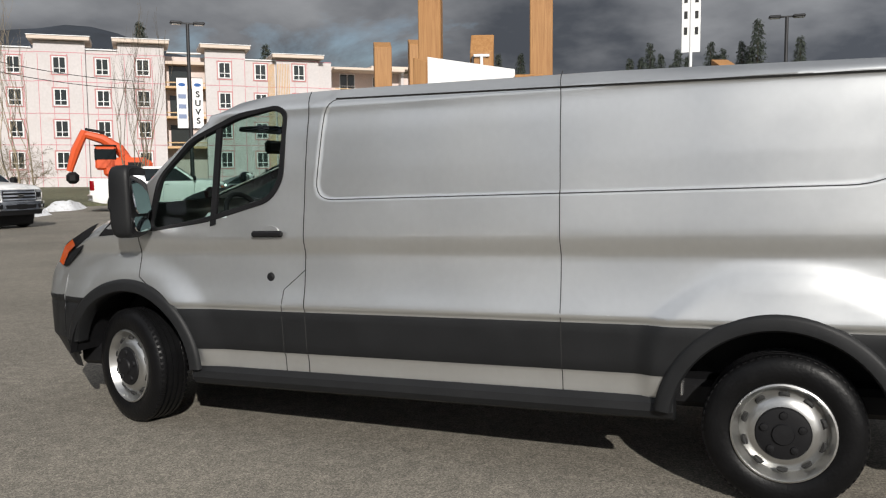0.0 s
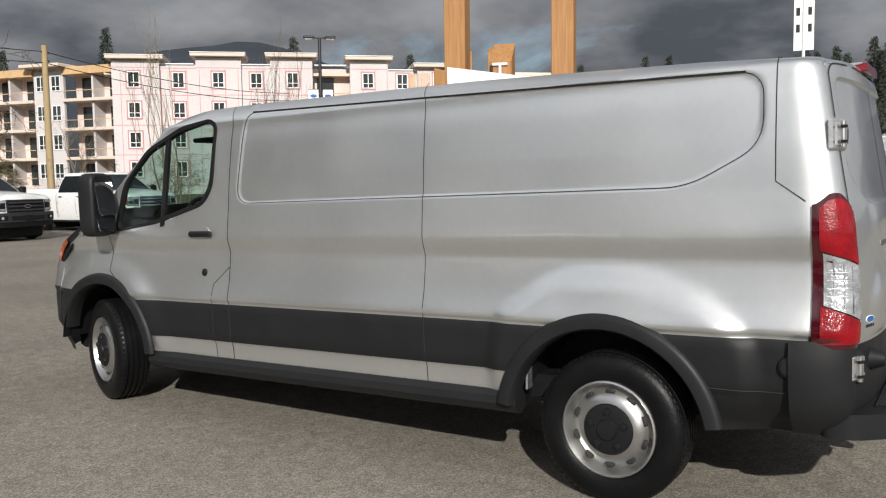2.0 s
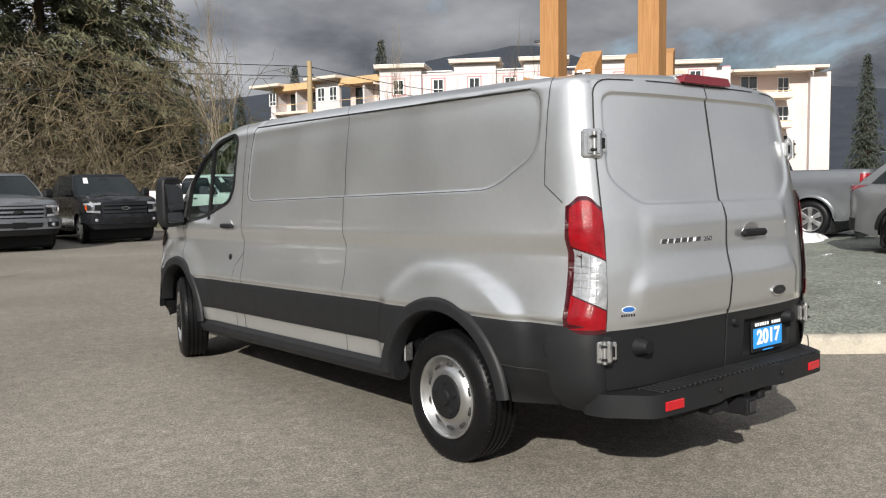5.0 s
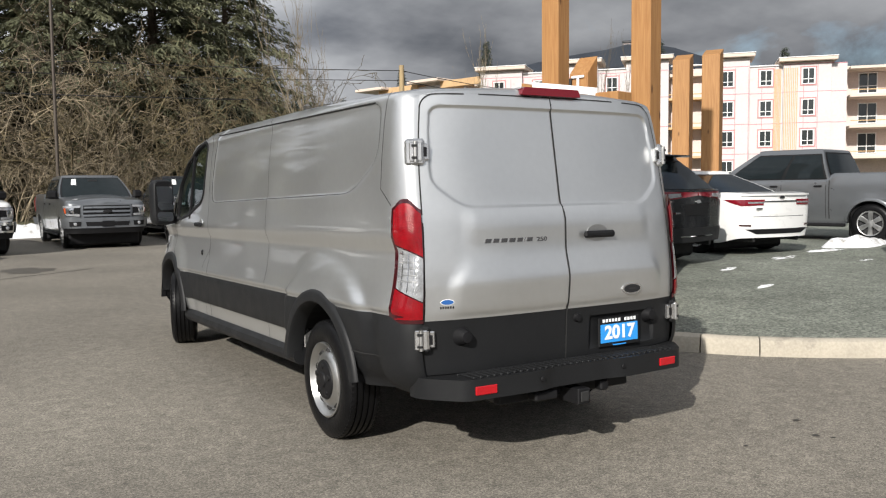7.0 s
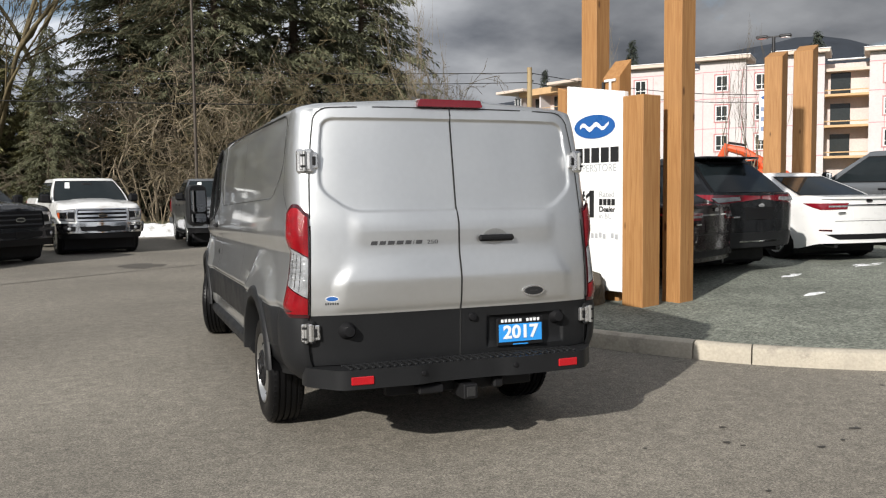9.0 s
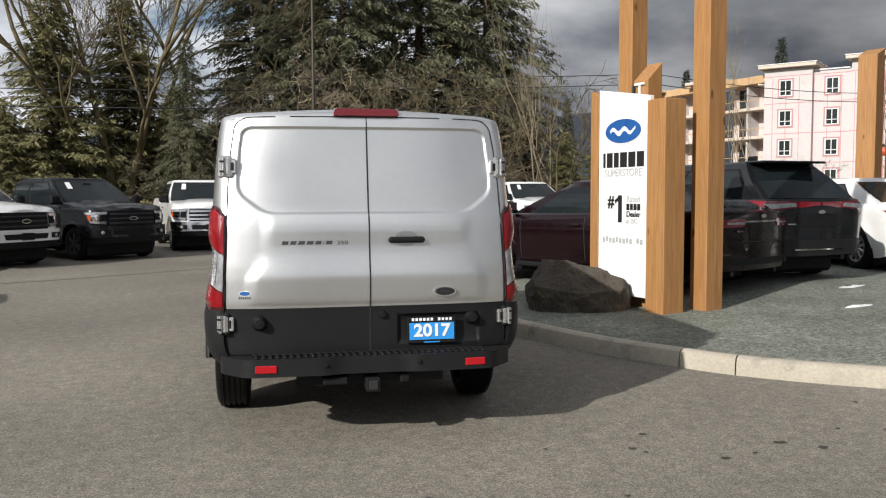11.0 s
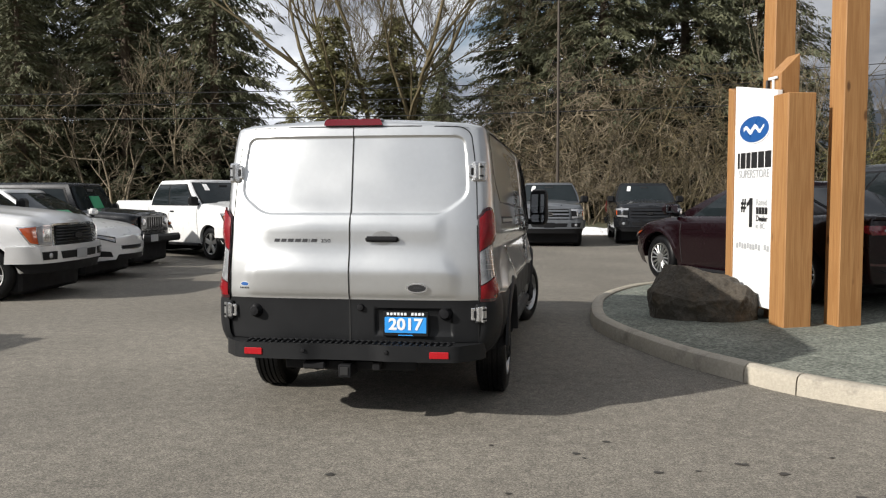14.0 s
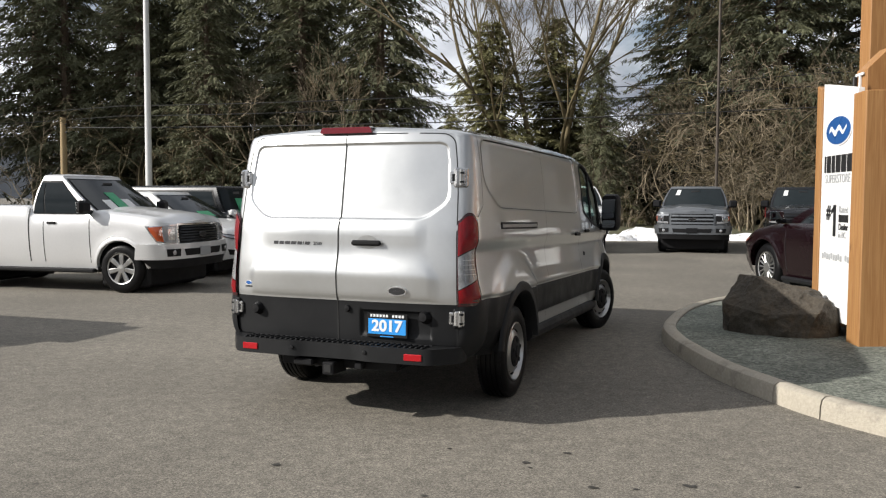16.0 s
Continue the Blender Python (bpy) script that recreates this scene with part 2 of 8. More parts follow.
M_SEAM = mat("panel_gap", (0.02, 0.02, 0.02), 0.8, vary=0.1)
M_RUBBER = mat("tyre_rubber", (0.0045, 0.0045, 0.005), 0.42, vary=0.25, scale=9, bump=0.1, spec=0.22, dirt_or_haze=((0.012, 0.011, 0.010), 5, 0.70))
M_STEEL = mat("wheel_steel", (0.50, 0.50, 0.49), 0.34, metal=0.95, vary=0.1, scale=12)
M_HINGE = mat("bright_hinge_steel", (0.66, 0.66, 0.66), 0.24, metal=0.9, vary=0.08, scale=20)
M_SILVERGREY = mat("silver_grey_paint", (0.15, 0.155, 0.16), 0.32, metal=0.5, vary=0.04, coat=0.8)
M_LETTER = mat("smoked_lettering", (0.10, 0.10, 0.105), 0.3, metal=0.6, vary=0.2)
M_CHROME = mat("chrome", (0.75, 0.75, 0.75), 0.1, metal=1.0, vary=0.04)
M_RED = mat("red_lens", (0.21, 0.002, 0.006), 0.15, vary=0.45, scale=16, coat=0.6, spec=0.3, bump=0.2, bump_scale=120)
M_REFLECTOR = mat("red_reflector", (0.42, 0.006, 0.012), 0.2, vary=0.1, coat=0.5)
M_DARKRED = mat("dark_red_lens", (0.045, 0.003, 0.006), 0.12, vary=0.1, coat=1.0)
M_BRAKELENS = mat("brake_lamp_lens", (0.15, 0.005, 0.012), 0.2, vary=0.15, coat=0.6)
M_CLEARLENS = mat("clear_lens", (0.36, 0.37, 0.38), 0.16, metal=0.45, vary=0.6, scale=20, coat=1.0, bump=0.25, bump_scale=60)
M_ORANGE = mat("orange_lens", (0.46, 0.075, 0.015), 0.15, vary=0.1, coat=1.0)
M_HEADLAMP = mat("headlamp", (0.45, 0.46, 0.48), 0.1, metal=0.5, vary=0.3, scale=14, coat=1.0)
M_TINT = mat("tinted_glass", (0.012, 0.016, 0.018), 0.03, vary=0.2, spec=0.35, ior=1.4)
M_SCREEN = mat("windscreen_glass", (0.016, 0.021, 0.023), 0.03, vary=0.2, spec=0.3, ior=1.4)
M_REARLENS = mat("wine_red_lens", (0.17, 0.006, 0.014), 0.10, vary=0.15, scale=30, coat=1.0)
M_GREENSHEET = mat("green_price_sheet", (0.05, 0.36, 0.17), 0.5, vary=0.08)
M_GLASS = glass_mat("glass", (0.58, 0.70, 0.66))
M_MIRROR = mat("mirror_glass", (0.85, 0.86, 0.87), 0.02, metal=1.0, vary=0.0)
M_CEDAR = wood_mat("cedar_post", (0.46, 0.24, 0.09), (0.35, 0.165, 0.055))
M_SIGNWHITE = mat("sign_panel_white", (0.82, 0.82, 0.81), 0.45, vary=0.03, scale=2)
M_INK = mat("sign_black", (0.015, 0.015, 0.016), 0.5, vary=0.05)
M_INKGREY = mat("sign_grey", (0.40, 0.41, 0.42), 0.5, vary=0.05)
M_BLUE = mat("badge_blue", (0.02, 0.10, 0.32), 0.3, vary=0.1, coat=0.6)
M_BANNERBLUE = mat("faded_banner_blue", (0.20, 0.25, 0.38), 0.6, vary=0.1)
M_SKYBLUE = mat("plate_blue", (0.03, 0.30, 0.78), 0.4, vary=0.04)
M_WHITEINK = mat("white_ink", (0.82, 0.83, 0.84), 0.4, vary=0.02)
M_ROCK = mat("basalt", (0.066, 0.056, 0.043), 0.85, vary=0.5, scale=4, bump=1.0, bump_scale=22, dirt_or_haze=((0.11, 0.078, 0.046), 2.6, 0.54))
M_INTERIOR = mat("cab_interior", (0.03, 0.03, 0.032), 0.8, vary=0.15)
M_SEATGREY = mat("seat_cover", (0.35, 0.40, 0.40), 0.6, vary=0.2, scale=10)
M_SNOW = mat("snow", (0.78, 0.79, 0.81), 0.7, vary=0.10, bump=0.6, bump_scale=14, dirt_or_haze=((0.30, 0.28, 0.24), 4, 0.52))
M_WRAP = mat("building_wrap", (0.56, 0.525, 0.52), 0.7, vary=0.10, scale=0.35, dirt_or_haze=((0.50, 0.38, 0.36), 0.55, 0.60))
M_WRAPPINK = mat("pink_sheathing", (0.64, 0.54, 0.50), 0.8, vary=0.15, scale=0.5)
M_TAPE = mat("red_flashing_tape", (0.50, 0.22, 0.22), 0.6, vary=0.1)
M_PINKTAPE = mat("pink_seam_tape", (0.55, 0.22, 0.25), 0.6, vary=0.2)
M_LUMBER = mat("lumber", (0.55, 0.36, 0.19), 0.75, vary=0.2, scale=1.5)
M_ROOFTRIM = mat("roof_fascia", (0.62, 0.52, 0.44), 0.7, vary=0.1)
M_FRAME = mat("window_frame", (0.78, 0.78, 0.78), 0.4, vary=0.03)
M_PANE = mat("window_pane", (0.03, 0.035, 0.035), 0.05, vary=0.2, spec=0.8)
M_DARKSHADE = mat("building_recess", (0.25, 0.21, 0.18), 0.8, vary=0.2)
M_METALGREY = mat("dark_metal_pole", (0.05, 0.05, 0.052), 0.45, metal=0.6, vary=0.1)
M_BRONZE = mat("bronze_pole", (0.075, 0.062, 0.050), 0.5, metal=0.3, vary=0.15)
M_DARKPATCH = mat("dark_asphalt", (0.085, 0.077, 0.065), 0.7, vary=0.35, scale=5)
M_WHITEPOLE = mat("white_pole", (0.74, 0.75, 0.75), 0.4, vary=0.05)
M_POLE = mat("weathered_pole", (0.36, 0.27, 0.15), 0.85, vary=0.2, scale=2)
M_WIRE = mat("cable", (0.03, 0.03, 0.03), 0.6, vary=0.1)
M_EXCAV = mat("excavator_red", (0.62, 0.09, 0.025), 0.45, vary=0.1)
M_BARK = mat("bark", (0.12, 0.09, 0.065), 0.9, vary=0.4, scale=3, bump=0.6, bump_scale=20)
M_TWIG = mat("bare_twig", (0.205, 0.168, 0.115), 0.9, vary=0.6, scale=0.9, per_object=0.5)
M_MOSS = mat("mossy_twig", (0.125, 0.10, 0.055), 0.9, vary=0.5, scale=0.6, per_object=0.3)
M_NEEDLE = mat("conifer_needles", (0.140, 0.145, 0.084), 0.75, vary=0.55, scale=0.55)
M_CEDARLEAF = mat("cedar_foliage", (0.20, 0.19, 0.085), 0.75, vary=0.45, scale=0.7)
# leaf colour kept very dark: the shade between brush stems is in it
M_SHADED_UNDERGROWTH = mat("shaded_undergrowth_leaf", (0.035, 0.036, 0.020), 0.8, vary=0.5, scale=0.9)
M_BUSH = mat("bush_leaf", (0.11, 0.10, 0.05), 0.8, vary=0.4, scale=1.2)
# bluish base and paler blue patches paint distance haze onto the hills
M_HAZYHILL = mat("hazy_wooded_hill", (0.022, 0.028, 0.038), 0.95, vary=0.5, scale=0.02, dirt_or_haze=((0.055, 0.065, 0.085), 0.006, 0.58))
M_FARNEEDLE = mat("far_spruce_needles", (0.040, 0.050, 0.036), 0.8, vary=0.5, scale=0.7)


def let_light_through(m, share):
    """Foliage: part of the light passes through each spray."""
    nt = m.node_tree
    N, L = nt.nodes.new, nt.links.new
    b = nt.nodes["Principled BSDF"]
    out = nt.nodes["Material Output"]
    tr, mx = N("ShaderNodeBsdfTranslucent"), N("ShaderNodeMixShader")
    L(b.inputs["Base Color"].links[0].from_socket, tr.inputs["Color"])
    mx.inputs[0].default_value = share
    L(b.outputs[0], mx.inputs[1]); L(tr.outputs[0], mx.inputs[2]); L(mx.outputs[0], out.inputs["Surface"])


for leaf in (M_NEEDLE, M_CEDARLEAF):
    let_light_through(leaf, 0.15)

# ---- building helpers ----


def obj(name, verts, faces, material, parent=None, label="", smooth=False, angle=35, m=None):
    """One mesh object from vertices and faces."""
    me = bpy.data.meshes.new(name)
    me.from_pydata([tuple(v) for v in verts], [], faces)
    me.materials.append(material)
    if smooth:
        me.polygons.foreach_set("use_smooth", [True] * len(me.polygons))
        me.set_sharp_from_angle(angle=radians(angle))
    me.update()
    ob = new(name, me)
    if parent is not None:
        ob.parent = parent
    if m is not None:
        ob.matrix_basis = m
    if label:
        ob["label"] = label
    return ob


def thing(name, m, label, category, group="", kind=""):
    ob = new(name)
    ob.matrix_basis = m
    ob.empty_display_size = 0.1
    return tagged(ob, label, category, group, kind)


def box_data(c, s, bevel=0.01, rz=0.0, taper=None, m=None):
    """A chamfered box: centre, full size, chamfer, turn about z in degrees. taper: (x, y) scale of its top."""
    hx, hy, hz = s[0] / 2, s[1] / 2, s[2] / 2
    b = min(bevel, hx * 0.9, hy * 0.9, hz * 0.9)
    verts, faces, idx = [], [], {}
    for sx in (-1, 1):
        for sy in (-1, 1):
            for sz in (-1, 1):
                for k in range(3):
                    p = [hx - b, hy - b, hz - b]
                    p[k] += b
                    v = Vector((sx * p[0], sy * p[1], sz * p[2]))
                    if taper and v.z > 0:
                        v.x, v.y = v.x * taper[0], v.y * taper[1]
                    idx[sx, sy, sz, k] = len(verts)
                    verts.append(v)
    for k in range(3):
        u, w = [(1, 2), (2, 0), (0, 1)][k]
        for s1 in (-1, 1):
            f = []
            for a, d in ((-1, -1), (1, -1), (1, 1), (-1, 1)):
                g = [0, 0, 0]
                g[k], g[u], g[w] = s1, a, d
                f.append(idx[g[0], g[1], g[2], k])
            faces.append(f if s1 > 0 else f[::-1])
    for k in range(3):
        u, w = [(1, 2), (2, 0), (0, 1)][k]
        for a in (-1, 1):
            for d in (-1, 1):
                def at(e, which):
                    g = [0, 0, 0]
                    g[k], g[u], g[w] = e, a, d
                    return idx[g[0], g[1], g[2], which]
                f = [at(-1, u), at(1, u), at(1, w), at(-1, w)]
                faces.append(f if a * d > 0 else f[::-1])
    for sx in (-1, 1):
        for sy in (-1, 1):
            for sz in (-1, 1):
                f = [idx[sx, sy, sz, k] for k in range(3)]
                faces.append(f if sx * sy * sz > 0 else f[::-1])
    r = Matrix.Rotation(radians(rz), 3, "Z")
    verts = [r @ v + Vector(c) for v in verts]
    if m is not None:
        verts = [m @ v for v in verts]
    return verts, faces


def box(name, c, s, material, parent=None, bevel=0.01, rz=0.0, label="", taper=None, m=None):
    v, f = box_data(c, s, bevel, rz, taper)
    return obj(name, v, f, material, parent, label, m=m)


def join(*datas):
    V, F = [], []
    for v, f in datas:
        o = len(V)
        V += list(v)
        F += [[i + o for i in g] for g in f]
    return V, F


def tube_data(pts, radii, seg=8, cap=True):
    """A round bar through points with a radius at each."""
    pts = [Vector(p) for p in pts]
    V, F = [], []
    up = None
    for i, p in enumerate(pts):
        d = (pts[min(i + 1, len(pts) - 1)] - pts[max(i - 1, 0)]).normalized()
        if up is None:
            up = d.orthogonal().normalized()
        up = (up - d * up.dot(d))
        up = up.normalized() if up.length > 1e-6 else d.orthogonal().normalized()
        side = d.cross(up)
        for k in range(seg):
            a = 2 * math.pi * k / seg
            V.append(p + (up * math.cos(a) + side * math.sin(a)) * radii[i])
    for i in range(len(pts) - 1):
        for k in range(seg):
            a, b = i * seg + k, i * seg + (k + 1) % seg
            F.append([a, b, b + seg, a + seg])
    if cap:
        F.append(list(range(seg))[::-1])
        F.append([len(V) - seg + k for k in range(seg)])
    return V, F


def tube(name, pts, r, material, parent=None, seg=8, label="", m=None, smooth=True):
    radii = r if isinstance(r, (list, tuple)) else [r] * len(pts)
    v, f = tube_data(pts, radii, seg)
    return obj(name, v, f, material, parent, label, smooth=smooth, angle=50, m=m)


def pebble_data(size, e=0.42, n=22, m=14):
    """A box with fully rounded edges and slightly swollen faces."""
    def p(v):
        return math.copysign(abs(v) ** e, v)
    V, F = [], []
    for j in range(m + 1):
        b = -math.pi / 2 + math.pi * j / m
        for i in range(n):
            a = 2 * math.pi * i / n
            V.append((size[0] / 2 * p(math.cos(b)) * p(math.cos(a)), size[1] / 2 * p(math.cos(b)) * p(math.sin(a)), size[2] / 2 * p(math.sin(b))))
    for j in range(m):
        for i in range(n):
            a, c = j * n + i, j * n + (i + 1) % n
            F.append([a, c, c + n, a + n])
    return V, F


def lathe_data(profile, seg=40, closed=False):
    """A profile of (radius, offset) turned about the x axis."""
    V, F = [], []
    n = len(profile)
    for k in range(seg):
        a = 2 * math.pi * k / seg
        for r, x in profile:
            V.append((x, r * math.cos(a), r * math.sin(a)))
    for k in range(seg):
        j = (k + 1) % seg
        for i in range(n - 1 + (1 if closed else 0)):
            i2 = (i + 1) % n
            F.append([k * n + i, k * n + i2, j * n + i2, j * n + i])
    return V, F


def plate_data(poly, y0, y1, axis="y"):
    """A flat outline (list of 2D points, counter-clockwise) given thickness along an axis."""
    n = len(poly)
    if axis == "y":
        V = [(a, y0, b) for a, b in poly] + [(a, y1, b) for a, b in poly]
    elif axis == "x":
        V = [(y0, a, b) for a, b in poly] + [(y1, a, b) for a, b in poly]
    else:
        V = [(a, b, y0) for a, b in poly] + [(a, b, y1) for a, b in poly]
    F = [list(range(n)), list(range(2 * n - 1, n - 1, -1))]
    F += [[i, i + n, (i + 1) % n + n, (i + 1) % n] for i in range(n)]
    return V, F


def ellipse(cx, cz, rx, rz, n=28):
    return [(cx + rx * math.cos(2 * math.pi * k / n), cz + rz * math.sin(2 * math.pi * k / n)) for k in range(n)]


def lerp_table(table, v):
    """Piecewise-linear value from (key, value) pairs with rising keys."""
    if v <= table[0][0]:
        return table[0][1]
    for (a, x), (b, y) in zip(table, table[1:]):
        if v <= b:
            return x + (y - x) * (v - a) / (b - a)
    return table[-1][1]


def soft_table(table, v, w):
    """The same, rounded over a width w."""
    return sum(lerp_table(table, v + w * k) for k in (-1, -0.5, 0, 0.5, 1)) / 5


def smooth01(t):
    t = max(0.0, min(1.0, t))
    return t * t * (3 - 2 * t)


def poly_dist(poly, x, y):
    """Signed distance to a closed outline: negative inside."""
    inside, best = False, 1e9
    n = len(poly)
    for i in range(n):
        (x0, y0), (x1, y1) = poly[i], poly[(i + 1) % n]
        dx, dy = x1 - x0, y1 - y0
        t = max(0, min(1, ((x - x0) * dx + (y - y0) * dy) / (dx * dx + dy * dy)))
        best = min(best, math.hypot(x - x0 - t * dx, y - y0 - t * dy))
        if (y0 > y) != (y1 > y) and x < x0 + (y - y0) * dx / dy:
            inside = not inside
    return -best if inside else best


def round_poly(poly, r, n=5):
    """Rounds the corners of an outline."""
    out = []
    for i in range(len(poly)):
        p, q, s = Vector(poly[i - 1]), Vector(poly[i]), Vector(poly[(i + 1) % len(poly)])
        a, b = (p - q), (s - q)
        d = min(r, a.length * 0.45, b.length * 0.45)
        a, b = q + a.normalized() * d, q + b.normalized() * d
        for k in range(n + 1):
            t = k / n
            out.append(tuple(a * (1 - t) ** 2 + q * 2 * t * (1 - t) + b * t * t))
    return out


def text(name, body, size, material, parent, m, bold=0.0, label="", sx=1.0, depth=0.001):
    """Lettering as a mesh: faces its local +z, baseline along its local x."""
    cu = bpy.data.curves.new(name, "FONT")
    cu.body, cu.size, cu.extrude, cu.offset = body, size, depth, bold
    cu.align_x, cu.align_y = "CENTER", "CENTER"
    tmp = bpy.data.objects.new(name, cu)
    scene.collection.objects.link(tmp)
    bpy.context.view_layer.update()
    me = bpy.data.meshes.new_from_object(tmp)
    bpy.data.objects.remove(tmp)
    bpy.data.curves.remove(cu)
    me.materials.clear()
    me.materials.append(material)
    ob = new(name, me)
    ob.parent = parent
    ob.matrix_basis = m @ Matrix.Diagonal((sx, 1, 1, 1))
    if label:
        ob["label"] = label
    return ob

# ---- ground, island and kerb ----
KERB = [(1.72, 4.3), (1.72, 3.3), (1.88, 2.55), (2.10, 1.95), (2.42, 1.2), (2.85, 0.52), (3.18, 0.10), (3.83, -0.42), (4.8, -0.95), (7.0, -1.75), (10.5, -2.7), (16.0, -4.0), (30.0, -7.0)]
KERB_BACK = [(1.80, 5.1), (2.05, 6.0), (2.5, 6.9), (3.3, 7.6), (4.6, 8.1), (6.5, 8.5), (9, 9)]


def smooth_line(pts, n=6):
    """A rounded line through points."""
    out = []
    P = [Vector((*p, 0)) for p in pts]
    for i in range(len(P) - 1):
        p0, p1, p2, p3 = P[max(i - 1, 0)], P[i], P[i + 1], P[min(i + 2, len(P) - 1)]
        for k in range(n):
            t = k / n
            out.append(0.5 * ((2 * p1) + (p2 - p0) * t + (2 * p0 - 5 * p1 + 4 * p2 - p3) * t * t + (3 * p1 - p0 - 3 * p2 + p3) * t ** 3))
    out.append(P[-1])
    return [(v.x, v.y) for v in out]


def ground():
    # one sheet, dense near the lot, out to the horizon
    rings = [0, 6, 12, 20, 30, 45, 70, 120, 250, 600, 1500, 4000]
    V, F = [(0, 0, 0)], []
    n = 48
    for r in rings[1:]:
        for k in range(n):
            a = 2 * math.pi * k / n
            V.append((r * math.cos(a), r * math.sin(a), 0.0 if r <= 60 else -0.02 * min(r / 70, 3)))
    for k in range(n):
        F.append([0, 1 + k, 1 + (k + 1) % n])
    for i in range(len(rings) - 2):
        for k in range(n):
            a, b = 1 + i * n + k, 1 + i * n + (k + 1) % n
            F.append([a, a + n, b + n, b])
    tagged(obj("ground", V, F, M_ASPHALT, smooth=True), "worn grey-brown asphalt of the dealer's lot", "ground", kind="structure")


ground()
FRONT = smooth_line(list(reversed(KERB_BACK)) + KERB)


def offset_line(line, d):
    out = []
    for i, p in enumerate(line):
        a, b = Vector(line[max(i - 1, 0)]), Vector(line[min(i + 1, len(line) - 1)])
        t = (b - a).normalized()
        out.append((p[0] - t.y * d, p[1] + t.x * d))
    return out


def island():
    inner = offset_line(FRONT, 0.135)
    V, F = [], []
    for i, p in enumerate(inner):
        V.append((p[0], p[1], 0.125))
    n = len(V)
    # fill out to the back of the planting strip
    back = []
    for i, p in enumerate(inner):
        f = i / (n - 1)
        back.append((max(p[0] + 0.02, 6.0 + 40 * max(0, f - 0.25) / 0.75), 9.5 + 8 * f))
    rows = 10
    V = []
    for i in range(n):
        a, b = Vector(inner[i]), Vector(back[i])
        for k in range(rows + 1):
            t = k / rows
            p = a.lerp(b, t)
            z = 0.125 + 0.05 * smooth01(t * 3) + 0.12 * smooth01((p - a).length / 4.0 - 0.1) + 0.03 * noise.noise((p.x * 0.7, p.y * 0.7, 0)) * smooth01(t * 4)
            V.append((p.x, p.y, z))
    for i in range(n - 1):
        for k in range(rows):
            a = i * (rows + 1) + k
            F.append([a, a + rows + 1, a + rows + 2, a + 1])
    tagged(obj("planting_strip", V, F, M_GRAVEL, smooth=True), "island bed of green-grey crushed gravel behind the kerb", "gravel bed", kind="structure")


island()


def kerb():
    ker = thing("kerb", pose(0, 0, 0), "pale concrete kerb round the gravel island", "kerb", kind="structure")
    prof = [(0.0, -0.02), (0.004, 0.09), (0.018, 0.135), (0.05, 0.155), (0.125, 0.155), (0.15, 0.14), (0.155, 0.02)]
    # pieces about 0.45 to 1.6 m long with open joints between them
    pts = [Vector(p) for p in FRONT]
    s = [0.0]
    for a, b in zip(pts, pts[1:]):
        s.append(s[-1] + (b - a).length)

    def at(d):
        d = max(0, min(s[-1] - 1e-4, d))
        i = max(k for k in range(len(s)) if s[k] <= d)
        i = min(i, len(pts) - 2)
        t = (d - s[i]) / (s[i + 1] - s[i])
        tan = (pts[i + 1] - pts[i]).normalized()
        return pts[i].lerp(pts[i + 1], t), tan

    j0 = min(range(len(pts)), key=lambda k: (pts[k] - Vector((2.85, 0.52))).length)
    joints = [s[j0]]
    d = s[j0]
    first = True
    while d < s[-1] - 1.5:
        d += 0.50 if first else 3.0
        first = False
        joints.append(d)
    joints = [0.0, s[j0] * 0.5] + joints + [s[-1]]
    for d0, d1 in zip(joints, joints[1:]):
        n = max(4, int((d1 - d0) / 0.12))
        V, F = [], []
        for k in range(n + 1):
            p, t = at(d0 + 0.006 + (d1 - d0 - 0.012) * k / n)
            nrm = Vector((-t.y, t.x))
            for off, z in prof:
                q = p + nrm * off
                V.append((q.x, q.y, z + 0.003 * noise.noise((q.x * 2, q.y * 2, 5))))
        m = len(prof)
        for k in range(n):
            for i in range(m - 1):
                a = k * m + i
                F.append([a, a + m, a + m + 1, a + 1])
        F.append(list(range(m)))
        F.append([n * m + i for i in range(m - 1, -1, -1)])
        obj("kerb_stone", V, F, M_CONCRETE, ker, smooth=True)


kerb()


def oil_spot(x, y, r, seed):
    n = 16
    V = [(0, 0, 0.004)] + [(r * (0.75 + 0.6 * noise.noise((math.cos(2 * math.pi * k / n) * 1.3 + seed, math.sin(2 * math.pi * k / n) * 1.3, seed))) * math.cos(2 * math.pi * k / n), r * (0.6 + 0.5 * noise.noise((seed, k * 0.7, 2))) * math.sin(2 * math.pi * k / n), 0.004) for k in range(n)]
    ob = obj("oil_spot", V, [[0, 1 + k, 1 + (k + 1) % n] for k in range(n)], M_STAIN, m=pose(x, y, 0))
    tagged(ob, "small dark oil spot on the asphalt", "stain", group="oil spots", kind="structure")


for k, (x, y) in enumerate(((0.988, -1.485), (1.493, -1.575), (0.167, -2.148), (2.157, -1.797), (1.676, -1.312), (2.425, -1.641), (2.955, -1.445), (3.52, -0.867), (2.606, -1.786), (1.543, -1.659), (1.936, -1.854), (3.25, -1.55), (1.15, -2.3), (2.9, -2.1))):
    oil_spot(x, y, 0.022 + 0.011 * ((k * 7) % 3), k * 1.7)

